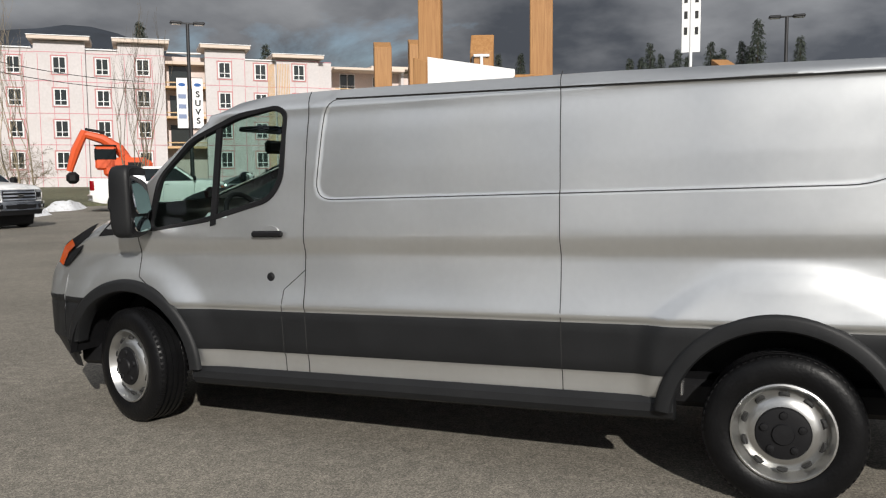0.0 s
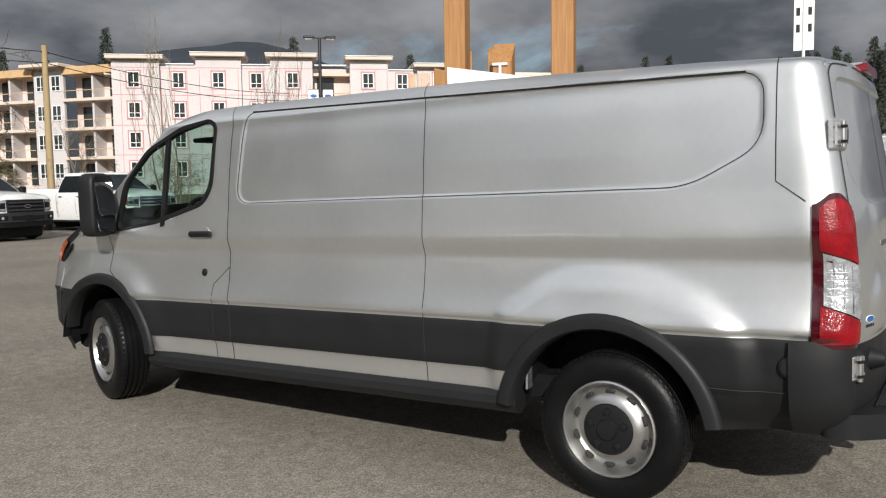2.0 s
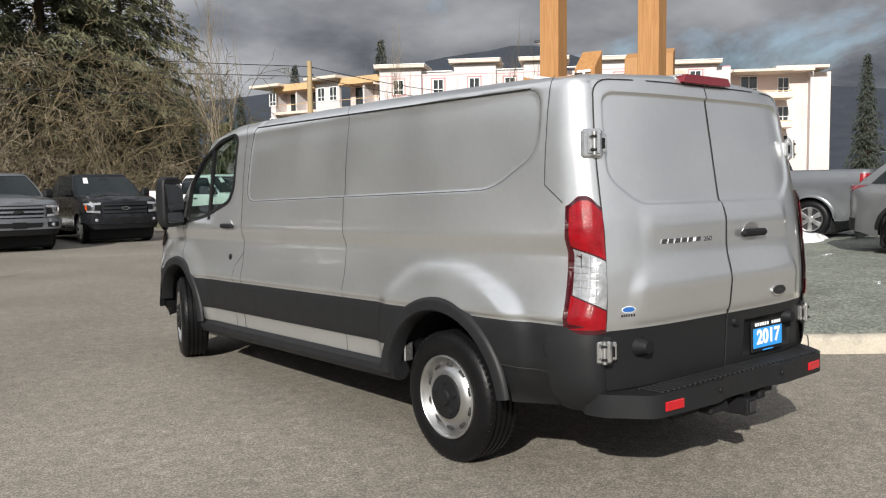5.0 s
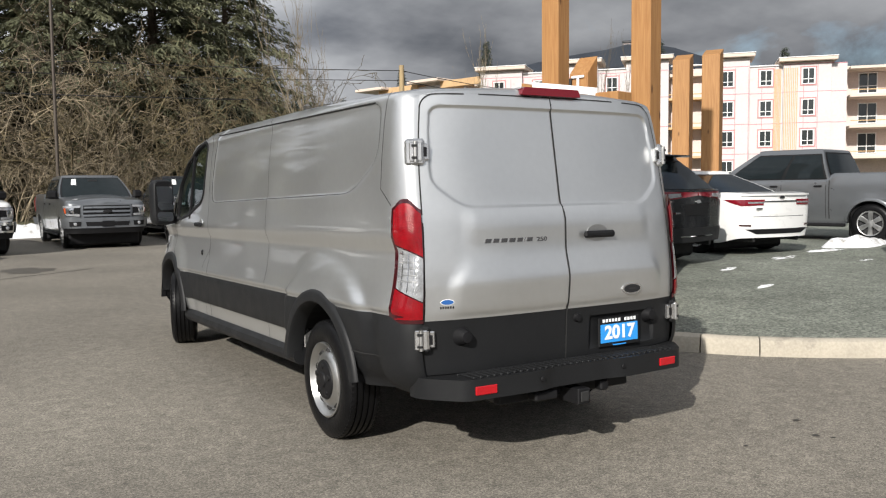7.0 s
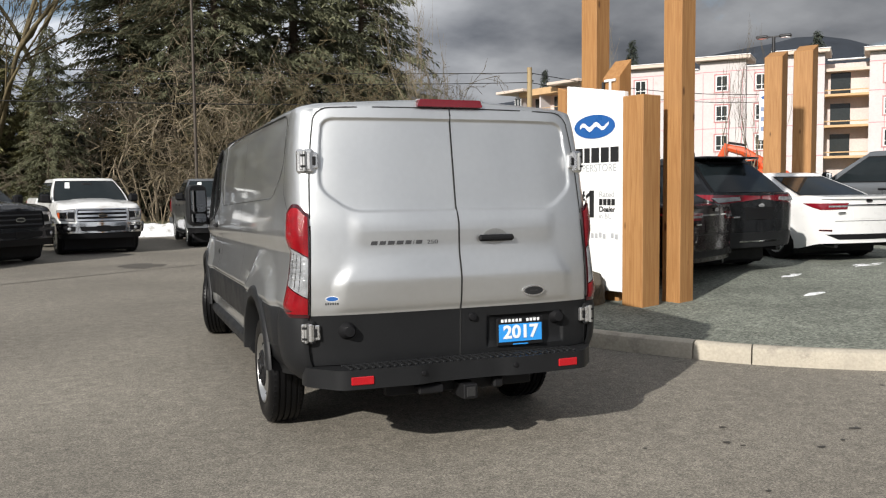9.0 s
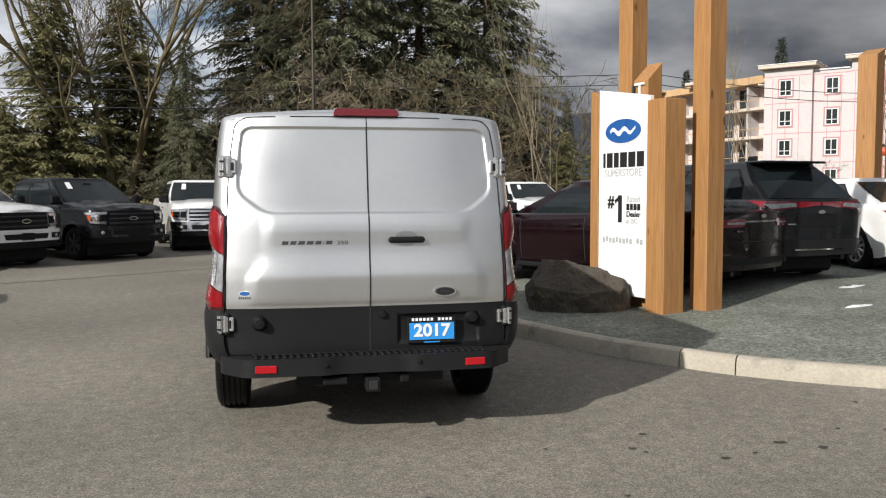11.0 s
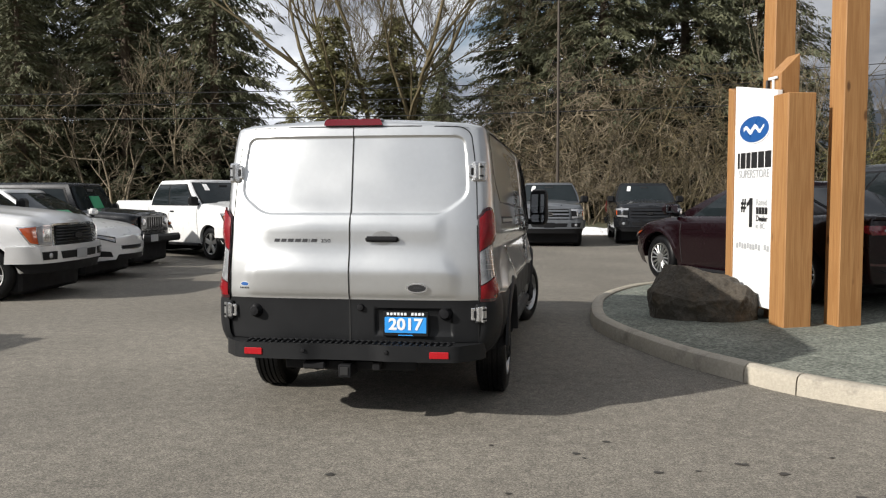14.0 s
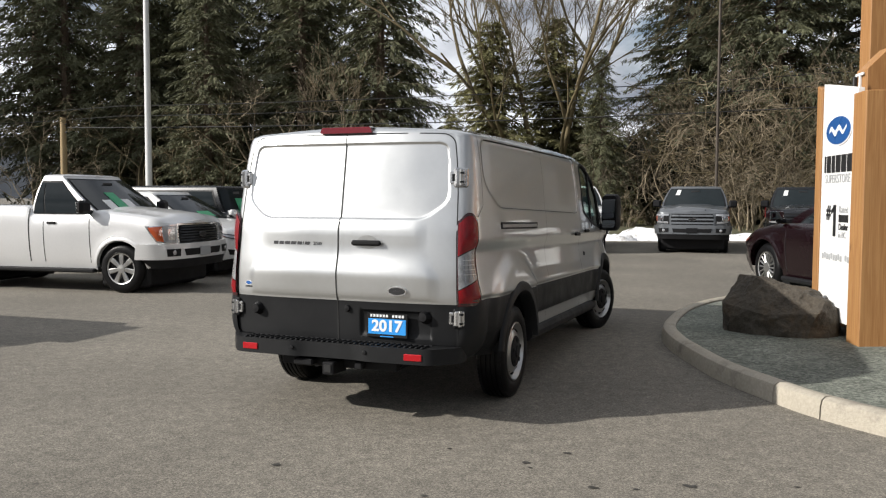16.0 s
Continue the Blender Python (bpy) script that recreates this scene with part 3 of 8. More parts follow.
def asphalt_seam():
    line = smooth_line([(-9.0, 6.7), (-6.6, 8.4), (-4.52, 9.76), (-3.52, 10.44), (-2.35, 11.31), (-0.4, 12.7)], 8)
    V = []
    for k, (p, q) in enumerate(zip(offset_line(line, 0.02), offset_line(line, -0.02))):
        e = 0.012 * noise.noise((k * 0.9, 3, 1))
        V += [(p[0] + e, p[1] - e, 0.004), (q[0] + e, q[1] - e, 0.004)]
    tagged(obj("asphalt_seam", V, [[2 * k, 2 * k + 1, 2 * k + 3, 2 * k + 2] for k in range(len(line) - 1)], M_STAIN), "thin dark sealed seam across the asphalt", "seam", kind="structure")


asphalt_seam()


def damp_patch(x, y, rx, ry, seed):
    n = 30
    V = [(0, 0, 0.004)]
    for k in range(n):
        a = 2 * math.pi * k / n
        f = 0.85 + 0.5 * noise.noise((math.cos(a) * 1.6 + seed, math.sin(a) * 1.6, seed))
        V.append((rx * f * math.cos(a), ry * f * math.sin(a), 0.004))
    tagged(obj("damp_patch", V, [[0, 1 + k, 1 + (k + 1) % n] for k in range(n)], M_DARKPATCH, m=pose(x, y, 0)), "dark irregular patch on the asphalt", "stain", group="damp patches", kind="structure")


# one darker, uneven oval of asphalt
damp_patch(-1.55, 13.1, 0.55, 0.75, 2.0)

# ---- the silver cargo van ----
RAKE = Matrix.Rotation(radians(-1.4), 4, "X")
REAR_C, FRONT_C = (0.01, 0.345), (3.745, 0.435)
SIDE = [(0.40, 0.935), (0.46, 0.950), (0.583, 0.958), (0.590, 0.972), (0.818, 0.978), (0.826, 0.962), (0.846, 0.986), (0.865, 0.986), (0.90, 0.976), (0.97, 0.958), (1.06, 0.944), (1.15, 0.934),
        (1.20, 0.952), (1.235, 0.961), (1.27, 0.960), (1.448, 0.944), (1.62, 0.932), (1.82, 0.910), (1.92, 0.892)]
PANEL = round_poly([(2.39, 1.45), (-0.38, 1.462), (-0.695, 1.63), (-0.695, 1.935), (2.33, 2.0)], 0.11, 6)
WINDOW = round_poly([(3.57, 1.285), (3.13, 1.345), (2.69, 1.455), (2.605, 1.57), (2.585, 1.945), (2.65, 1.98), (2.92, 1.945), (3.24, 1.82), (3.48, 1.60)], 0.06, 4)
TOP = [(-1.0, 2.015), (-0.4, 2.045), (0.8, 2.08), (2.2, 2.095), (2.75, 2.09), (2.98, 2.06), (3.18, 1.98), (3.5, 1.74), (3.82, 1.47), (3.95, 1.39), (4.15, 1.315), (4.4, 1.215), (4.58, 1.07), (4.70, 0.92), (4.76, 0.72)]
WIDTH = [(-1.0, 0.985), (-0.5, 1.0), (2.6, 1.0), (3.4, 0.995), (3.9, 0.985), (4.15, 0.96), (4.35, 0.925), (4.5, 0.87), (4.62, 0.77), (4.70, 0.65), (4.76, 0.52)]
REAR_Y = [(0.40, -1.06), (0.54, -1.085), (0.80, -1.10), (0.83, -1.108), (0.97, -1.112), (1.06, -1.108), (1.30, -1.088), (1.36, -1.078), (1.42, -1.066), (1.90, -0.995), (1.98, -0.975)]
PRESSING = [(0.82, 0.004), (0.86, 0.012), (0.985, 0.022), (1.005, 0.021), (1.125, 0.0), (1.14, 0.0), (1.285, 0.013), (1.30, 0.013), (1.375, 0.0)]
TURN = radians(86)
REAR_EDGE = [(0.4, 0.862), (0.83, 0.866), (1.0, 0.862), (1.25, 0.852), (1.45, 0.848), (1.65, 0.837), (1.85, 0.811), (1.92, 0.794), (1.962, 0.778)]


FLARE = round_poly([(0.62, 0.40), (0.60, 0.82), (0.27, 1.07), (-0.14, 1.08), (-0.40, 1.0), (-0.66, 0.82), (-0.66, 0.40)], 0.16, 5)


def van_half_width(y, z):
    """Half width of the van's skin at a station and height."""
    t = soft_table(TOP, y, 0.05)
    k = soft_table(WIDTH, y, 0.05)
    shoulder = t - 0.115
    zz = z
    if y > 2.5:
        # the screen and bonnet fall: the upper side closes in towards the top
        zz = min(z, 1.92)
    x = soft_table(SIDE, zz, 0.010)
    if z > shoulder:
        u = min(1.0, (z - shoulder) / max(t - shoulder, 1e-3))
        x *= 1 - 0.16 * (1 - math.sqrt(max(0.0, 1 - u * u)))
    x *= k
    # recessed blank window panel
    if -0.9 < y < 2.6 and z > 1.3:
        d = poly_dist(PANEL, y, z)
        x -= 0.010 * smooth01((0.008 - d) / 0.017)
    # the lower rear quarter rolls under
    if y < -0.42 and z < 0.58:
        x -= 0.13 * smooth01((0.56 - z) / 0.17) * smooth01((-0.42 - y) / 0.32)
    # blister over the rear wheel
    r = math.hypot(y - REAR_C[0], z - REAR_C[1])
    if r < 0.95 and z > 0.5:
        x += 0.034 * smooth01((0.05 - poly_dist(FLARE, y, z)) / 0.115)
    r = math.hypot(y - FRONT_C[0], z - FRONT_C[1])
    if r < 0.9 and z > 0.5:
        x += 0.028 * smooth01((0.76 - r) / 0.20)
    return x


def van_levels(t):
    """Heights of the side's rows under a roof of height t."""
    rows = [0.40, 0.42, 0.46, 0.51, 0.57, 0.581, 0.587, 0.593, 0.65, 0.71, 0.77, 0.81, 0.818, 0.824, 0.831, 0.84, 0.848, 0.858, 0.868, 0.885, 0.91, 0.94, 0.98, 1.03, 1.07, 1.11, 1.14, 1.155, 1.17, 1.185, 1.2, 1.212, 1.225, 1.24, 1.255, 1.28,
            1.32, 1.36, 1.40, 1.425, 1.433, 1.441, 1.449, 1.457, 1.465, 1.475, 1.49, 1.51, 1.53, 1.55, 1.57, 1.59, 1.61, 1.63, 1.66, 1.70, 1.75, 1.80, 1.84, 1.87, 1.895, 1.915, 1.93, 1.942, 1.952, 1.962]
    if t < 2.0:
        if t > 1.25:
            f = (t - 0.115 - 0.90) / (1.962 - 0.90)
            return [z if z <= 0.90 else 0.90 + (z - 0.90) * f for z in rows]
        f = (t - 0.115 - 0.40) / (1.962 - 0.40)
        return [0.40 + (z - 0.40) * f for z in rows]
    return rows


def van_grid(ys):
    """Columns of skin points for one side: the rows up the side, then over the roof to the middle."""
    cols = []
    for y in ys:
        t = soft_table(TOP, y, 0.05)
        k = soft_table(WIDTH, y, 0.05)
        col = []
        rows = van_levels(t)
        for z in rows:
            # the bumper's chin tucks under
            tuck = 0.7 * max(0.0, 0.60 - z) * smooth01((y - 4.15) / 0.45)
            col.append((van_half_width(y, z), y - tuck, z))
        x0, z0 = col[-1][0], col[-1][2]
        for q in range(1, 9):
            a = q / 8 * math.pi / 2
            col.append((x0 - 0.10 * k * math.sin(a) ** 1.4 * 1.0, y, z0 + (t - 0.035 - z0) * math.sin(a)))
        x1, z1 = col[-1][0], col[-1][2]
        for q in range(1, 9):
            u = q / 8
            col.append((x1 * (1 - u), y, z1 + (t - z1) * math.sin(u * math.pi / 2)))
        cols.append(col)
    # rounded rear corner, turned in to meet the doors
    base = cols[0]
    extra = []
    for q in range(8, 0, -1):
        a = q / 8 * TURN
        col = []
        for x, y, z in base:
            ye = soft_table(REAR_Y, z, 0.018) + 0.072
            zz = z - (0.012 * (1 - math.cos(a)) if z > 1.95 else 0)
            inset = x - rear_edge(z) if z <= 1.9625 else 0.088 * min(1, x / 0.5)
            col.append((x - inset * (1 - math.cos(a)) / (1 - math.cos(TURN)), y + (ye - y) * math.sin(a), zz))
        extra.append(col)
    return extra + cols


def cut_arches(V, inside):
    """Moves skin points inside the wheel openings out to their rim; tells which they were."""
    out = []
    for i, (x, y, z) in enumerate(V):
        for (cy, cz), R in ((REAR_C, 0.49), (FRONT_C, 0.485)):
            dy, dz = y - cy, z - cz
            r = math.hypot(dy, dz)
            if r < R and x > 0.3:
                inside.add(i)
                s = R / max(r, 1e-6)
                V[i] = (x, cy + dy * s, cz + dz * s)
    return V


def van():
    v = thing("cargo_van", pose(0, 0, 0), "silver low-roof cargo van with dark grey plastic cladding parked on asphalt", "van")
    ys = [-0.80 + 0.0145 * k for k in range(int((4.76 + 0.80) / 0.0145) + 1)]
    cols = van_grid(ys)
    m = len(cols[0])
    nrow = len(van_levels(3.0))
    V = [p for c in cols for p in c]
    raw = list(V)
    inside = set()
    V = cut_arches(V, inside)
    groups = {}
    for i in range(len(cols) - 1):
        for j in range(m - 1):
            q = [i * m + j, (i + 1) * m + j, (i + 1) * m + j + 1, i * m + j + 1]
            if all(k in inside for k in q):
                continue
            cy = sum(raw[k][1] for k in q) / 4
            cz = sum(raw[k][2] for k in q) / 4
            roof = j >= nrow + 6
            if not roof and 2.4 < cy < 3.7 and cz > 1.2 and poly_dist(WINDOW, cy, cz) < 0.0:
                continue
            t = soft_table(TOP, cy, 0.05)
            if roof and 3.06 < cy < 3.84:
                key = "windscreen"
            elif roof:
                key = "bonnet" if cy > 3.8 else "roof"
            elif cy > 4.0 and cz < 0.875:
                key = "front_bumper"
            elif 0.584 < cz < 0.825:
                key = "side_cladding" if cy < 2.44 else "door_cladding" if cy < 3.62 else "front_wing"
            elif cz < 0.584 and cy < -0.4:
                key = "side_cladding"
            elif cy < -0.42 and cz < 0.825:
                key = "side_cladding"
            elif cy > 3.63:
                key = "front_wing"
            elif cy > 2.44:
                key = "front_door"
            else:
                key = "side_panel"
            groups.setdefault(key, []).append(q)
    mats = {"windscreen": M_GLASS, "bonnet": M_SILVER, "roof": M_SILVER, "front_bumper": M_CLAD, "side_cladding": M_CLAD, "door_cladding": M_CLAD, "front_wing": M_SILVER, "front_door": M_SILVER, "side_panel": M_SILVER}
    parts = {}
    for side in (-1, 1):
        for key, faces in groups.items():
            used = sorted({k for f in faces for k in f})
            new_id = {k: n for n, k in enumerate(used)}
            vs = [(side * V[k][0], V[k][1], V[k][2]) for k in used]
            fs = [[new_id[k] for k in f] for f in faces]
            if side > 0:
                fs = [f[::-1] for f in fs]
            fs = [f[::-1] for f in fs]
            parts[key, side] = obj(key, vs, fs, mats[key], v, smooth=True, angle=40, m=RAKE)
            if key == "windscreen":
                parts[key, side].visible_shadow = False
    # rear header: the roof's end turned down to the tops of the doors
    for side in (-1, 1):
        edge = cols[0][nrow - 3:]
        VV, FF = [], []
        for x, y, z in edge:
            zt = door_top(x)
            y1 = rear_skin(x, zt) - 0.001
            for q in range(6):
                a = q / 5 * math.pi / 2
                VV.append((side * x, y + (y1 - y) * math.sin(a), zt + (z - zt) * math.cos(a) if z > zt else z))
        for i in range(len(edge) - 1):
            for q in range(5):
                a = i * 6 + q
                f = [a, a + 1, a + 7, a + 6]
                FF.append(f if side > 0 else f[::-1])
        obj("rear_header", VV, FF, M_SILVER, v, smooth=True, angle=40, m=RAKE)

    def skin(y, z, off, side):
        return (side * (van_half_width(y, z) + off), y, z)

    def line(name, pts, w, material, parent, side, off=0.0015, closed=False):
        """A thin strip lying on the van's side along points (y, z)."""
        P = []
        pts = list(pts) + ([pts[0]] if closed else [])
        for a, b in zip(pts, pts[1:]):
            n = max(1, int(math.hypot(b[0] - a[0], b[1] - a[1]) / 0.03))
            P += [(a[0] + (b[0] - a[0]) * k / n, a[1] + (b[1] - a[1]) * k / n) for k in range(n)]
        P.append(pts[-1])
        VV, FF = [], []
        for i, p in enumerate(P):
            a, b = P[max(i - 1, 0)], P[min(i + 1, len(P) - 1)]
            d = Vector((b[0] - a[0], b[1] - a[1]))
            d = d.normalized() if d.length > 0 else Vector((1, 0))
            nx, nz = -d.y * w / 2, d.x * w / 2
            for s in (-1, 1):
                VV.append(skin(p[0] + nx * s, p[1] + nz * s, off, side))
        for i in range(len(P) - 1):
            FF.append([2 * i, 2 * i + 1, 2 * i + 3, 2 * i + 2])
        return obj(name, VV, FF, material, parent, smooth=True, m=None if parent is not v else RAKE)

    for side in (-1, 1):
        sp, fd = parts["side_panel", side], parts["front_door", side]
        # door gap, fuel flap gap, slider joint, corner joint, edge shade of the recess
        line("panel_gap", [(2.465, 0.46), (2.47, 1.1), (2.45, 1.6), (2.43, 2.05)], 0.006, M_SEAM, sp, side)
        line("panel_gap", [(1.005, 0.42), (1.005, 2.055)], 0.0045, M_SEAM, sp, side)
        line("panel_gap", [(-0.44, 0.605), (-0.79, 0.60)], 0.005, M_SEAM, parts["side_cladding", side], side, off=0.004)
        line("panel_gap", [(-0.745, 1.99), (-0.745, 1.475), (-0.86, 1.39)], 0.005, M_SEAM, sp, side)
        line("panel_gap", [(3.26, 0.49), (3.37, 0.80), (3.56, 0.95), (3.64, 1.01), (3.645, 1.27)], 0.006, M_SEAM, fd, side)
        # dark strips round the pressed recess and along its top paint edge shade
        line("panel_gap", PANEL, 0.004, M_SEAM, sp, side, closed=True, off=0.003)
        line("roof_gutter", [(2.26, 1.998), (1.0, 1.972), (-0.62, 1.937)], 0.010, M_SEAM, sp, side, off=0.004)
        if side < 0:
            line("fuel_flap", [(2.47, 1.06), (2.605, 0.95), (2.62, 0.82), (2.615, 0.47)], 0.005, M_SEAM, fd, side)
        # window: rubber frame, pane, divider
        inner = WINDOW
        VV, FF = [], []
        n = len(inner)
        cy, cz = sum(p[0] for p in inner) / n, sum(p[1] for p in inner) / n
        for y, z in inner:
            d = Vector((y - cy, z - cz)).normalized()
            for off, dep in ((0.014, 0.003), (0.010, 0.008), (-0.018, 0.008), (-0.028, -0.02)):
                VV.append(skin(y + d.x * off, z + d.y * off, dep, side))
        for i in range(n):
            for k in range(3):
                a, b = i * 4 + k, ((i + 1) % n) * 4 + k
                FF.append([a, b, b + 1, a + 1])
        obj("window_frame", VV, FF, M_BLACK, fd, smooth=True)
        pane = [skin(y, z, -0.012, side) for y, z in inner]
        g = obj("window_pane", pane, [list(range(n))], M_GLASS, fd, "greenish side window glass")
        g.visible_shadow = False
        VV = [skin(3.06, 1.32, 0.006, side), skin(3.10, 1.31, 0.006, side), skin(3.06, 1.90, 0.006, side), skin(3.025, 1.91, 0.006, side)]
        VV += [(x - side * 0.02, y, z) for x, y, z in VV]
        obj("window_divider", VV, [[0, 1, 2, 3], [4, 5, 6, 7], [0, 4, 5, 1], [1, 5, 6, 2], [2, 6, 7, 3], [3, 7, 4, 0]], M_BLACK, fd)
        # handle and lock
        hx = van_half_width(2.69, 1.265)
        obj("handle_cup", *plate_data(ellipse(2.68, 1.275, 0.055, 0.036), side * (hx - 0.01), side * (hx + 0.003), "x"), M_SILVER, fd)
        hd = box("door_handle", (side * (hx + 0.022), 2.69, 1.265), (0.024, 0.21, 0.036), M_BLACK, fd, 0.011)
        lx = van_half_width(2.70, 1.018)
        lk = obj("door_lock", *lathe_data([(0, 0.010), (0.014, 0.010), (0.022, 0.006), (0.026, 0.0), (0.026, -0.01)], 20), M_BLACK, fd)
        lk.matrix_basis = pose(side * lx, 2.698, 1.018, 0, 0, 0 if side > 0 else 180)
        # wheel arch trims
        for (cy, cz), a0, a1, nm in ((REAR_C, 9, 171, "rear_arch_trim"), (FRONT_C, 17, 177, "front_arch_trim")):
            VV, FF = [], []
            N = 40
            for k in range(N + 1):
                a = radians(a0 + (a1 - a0) * k / N)
                for r, off in ((0.472, -0.08), (0.476, 0.006), (0.486, 0.019), (0.532, 0.020), (0.552, 0.010), (0.557, -0.006)):
                    y, z = cy + r * math.cos(a), cz + r * math.sin(a)
                    ya, za = cy + 0.53 * math.cos(a), max(0.64, cz + 0.53 * math.sin(a))
                    xs = sum(van_half_width(ya, za + e) for e in (-0.05, -0.025, 0.0, 0.025, 0.05)) / 5
                    VV.append((side * (xs + off), y, z))
            for k in range(N):
                for i in range(5):
                    a = k * 6 + i
                    FF.append([a, a + 1, a + 7, a + 6])
            obj(nm, VV, FF, M_CLAD, v, smooth=True, angle=50, m=RAKE)
            # dark liner behind
            VV, FF = [], []
            for k in range(25):
                a = radians(8 + 164 * k / 24)
                for x in (0.98, 0.55):
                    VV.append((side * x, cy + 0.495 * math.cos(a), cz + 0.495 * math.sin(a)))
            for k in range(24):
                FF.append([2 * k, 2 * k + 1, 2 * k + 3, 2 * k + 2])
            FF.append([2 * k + 1 for k in range(25)])
            obj("wheel_arch_liner", VV, FF, M_BLACK, v, m=RAKE)
        obj("arch_bracket", *box_data((side * 0.89, 0.452, 0.545), (0.06, 0.014, 0.15), 0.005), M_HINGE, v, "bare pale metal edge inside the wheel arch")
        # step rail under the sill, between the wheels
        obj("sill_rail", *tube_data([(side * 0.925, 0.47, 0.425), (side * 0.93, 1.0, 0.425), (side * 0.93, 3.0, 0.425), (side * 0.925, 3.26, 0.425)], [0.062] * 4, 10), M_CLAD, v, smooth=True, m=RAKE)
        # side marker, rear side bumper cap, tow cap
        cx = van_half_width(-0.80, 0.72)
        cp = obj("parking_sensor_cap", *lathe_data([(0, 0.03), (0.03, 0.028), (0.042, 0.02), (0.05, 0.004), (0.06, -0.01)], 24), M_CLAD, v)
        cp.matrix_basis = RAKE @ pose(side * (cx - 0.004), -0.80, 0.71, 0, 0, 0 if side > 0 else 180)
        # door mirror
        mir = obj("door_mirror", *pebble_data((0.205, 0.15, 0.43)), M_CLAD, v, smooth=True, angle=70)
        mir.matrix_basis = RAKE @ pose(side * 1.085, 3.585, 1.47, 0, 0, side * -10)
        obj("mirror_housing_rim", *plate_data(round_poly([(-0.088, -0.195), (0.088, -0.195), (0.088, 0.195), (-0.088, 0.195)], 0.045, 5), -0.074, -0.066), M_BLACK, mir)
        obj("mirror_glass", *plate_data(round_poly([(-0.076, -0.125), (0.076, -0.125), (0.076, 0.130), (-0.076, 0.130)], 0.04, 5), -0.004, 0.004), M_MIRROR, mir, m=pose(0, -0.086, 0.05, -9, 0, 0))
        obj("mirror_blind_spot_glass", *plate_data(round_poly([(-0.076, -0.045), (0.076, -0.045), (0.076, 0.045), (-0.076, 0.045)], 0.03, 4), -0.004, 0.004), M_MIRROR, mir, m=pose(0, -0.086, -0.135, -12, 0, 0))
        arm = box("mirror_arm", (side * -0.115, 0.02, -0.17), (0.14, 0.10, 0.07), M_BLACK, mir, 0.02)
        # quarter trim at the foot of the screen
        tri = [(3.68, 1.27), (3.97, 1.255), (3.74, 1.47), (3.60, 1.47)]
        obj("mirror_sail", [skin(y, z, 0.006, side) for y, z in tri] + [skin(y, z, -0.01, side) for y, z in tri], [[0, 1, 2, 3], [0, 4, 5, 1], [1, 5, 6, 2], [2, 6, 7, 3], [3, 7, 4, 0]], M_BLACK, v, m=RAKE)
        # headlamp wraps the corner
        hl = round_poly([(4.00, 1.345), (4.12, 1.30), (4.34, 1.20), (4.40, 1.08), (4.31, 1.05), (4.16, 1.16)], 0.03, 3)
        hp = obj("headlamp", [skin(y, z, 0.010, side) for y, z in hl], [list(range(len(hl)))], M_BLACK, v, m=RAKE)
        am = [(4.25, 1.232), (4.34, 1.185), (4.392, 1.085), (4.345, 1.062), (4.285, 1.15), (4.20, 1.195)]
        obj("indicator_lens", [skin(y, z, 0.014, side) for y, z in am], [list(range(6))], M_ORANGE, hp)
        # tail lamp
        lamp = tail_lamp(v, side)
    rear_doors(v)
    rear_bumper(v)
    cab(v)
    # wheels
    for (y, z, steer, nm) in ((0.0, 0.354, 0, "rear_wheel"), (3.75, 0.354, -17, "front_wheel")):
        for side in (-1, 1):
            van_wheel(v, nm, side, y, z, steer)
    # slot rail of the sliding door on the kerb side
    rx = van_half_width(0.3, 1.33)
    box("slide_rail_slot", (rx - 0.002, 0.15, 1.33), (0.012, 1.05, 0.055), M_BLACK, v, 0.004, m=RAKE)
    box("slide_rail_cover", (rx + 0.003, 0.15, 1.33), (0.012, 0.98, 0.026), M_STEEL, v, 0.004, m=RAKE)
    hx = van_half_width(2.2, 1.24)
    box("slide_door_handle", (hx + 0.02, 2.22, 1.235), (0.024, 0.20, 0.036), M_BLACK, v, 0.011, m=RAKE)
    # underbody and exhaust
    box("underbody", (0, 1.8, 0.45), (1.5, 5.2, 0.14), M_BLACK, v, 0.03, m=RAKE)
    tube("exhaust_pipe", [(-0.35, 1.2, 0.30), (-0.30, -0.2, 0.32), (-0.30, -0.85, 0.33)], 0.035, M_METALGREY, v)
    tube("rear_axle", [(-0.75, 0, 0.345), (0.75, 0, 0.345)], 0.05, M_BLACK, v)
    box("spare_wheel_carrier", (0, -0.45, 0.36), (0.7, 0.7, 0.16), M_BLACK, v, 0.06)
    # high brake lamp let into the header
    lens = [(-0.205, 1.968), (0.205, 1.968), (0.188, 2.010), (-0.188, 2.010)]
    bl = obj("high_brake_lamp", *plate_data(round_poly(lens, 0.012, 3), -1.004, -0.90), M_BRAKELENS, v, "dark red high-level brake lamp", smooth=True, angle=30, m=RAKE)
    box("lamp_rim", (0, -0.945, 2.008), (0.40, 0.08, 0.010), M_SILVER, bl, 0.005)
    return v


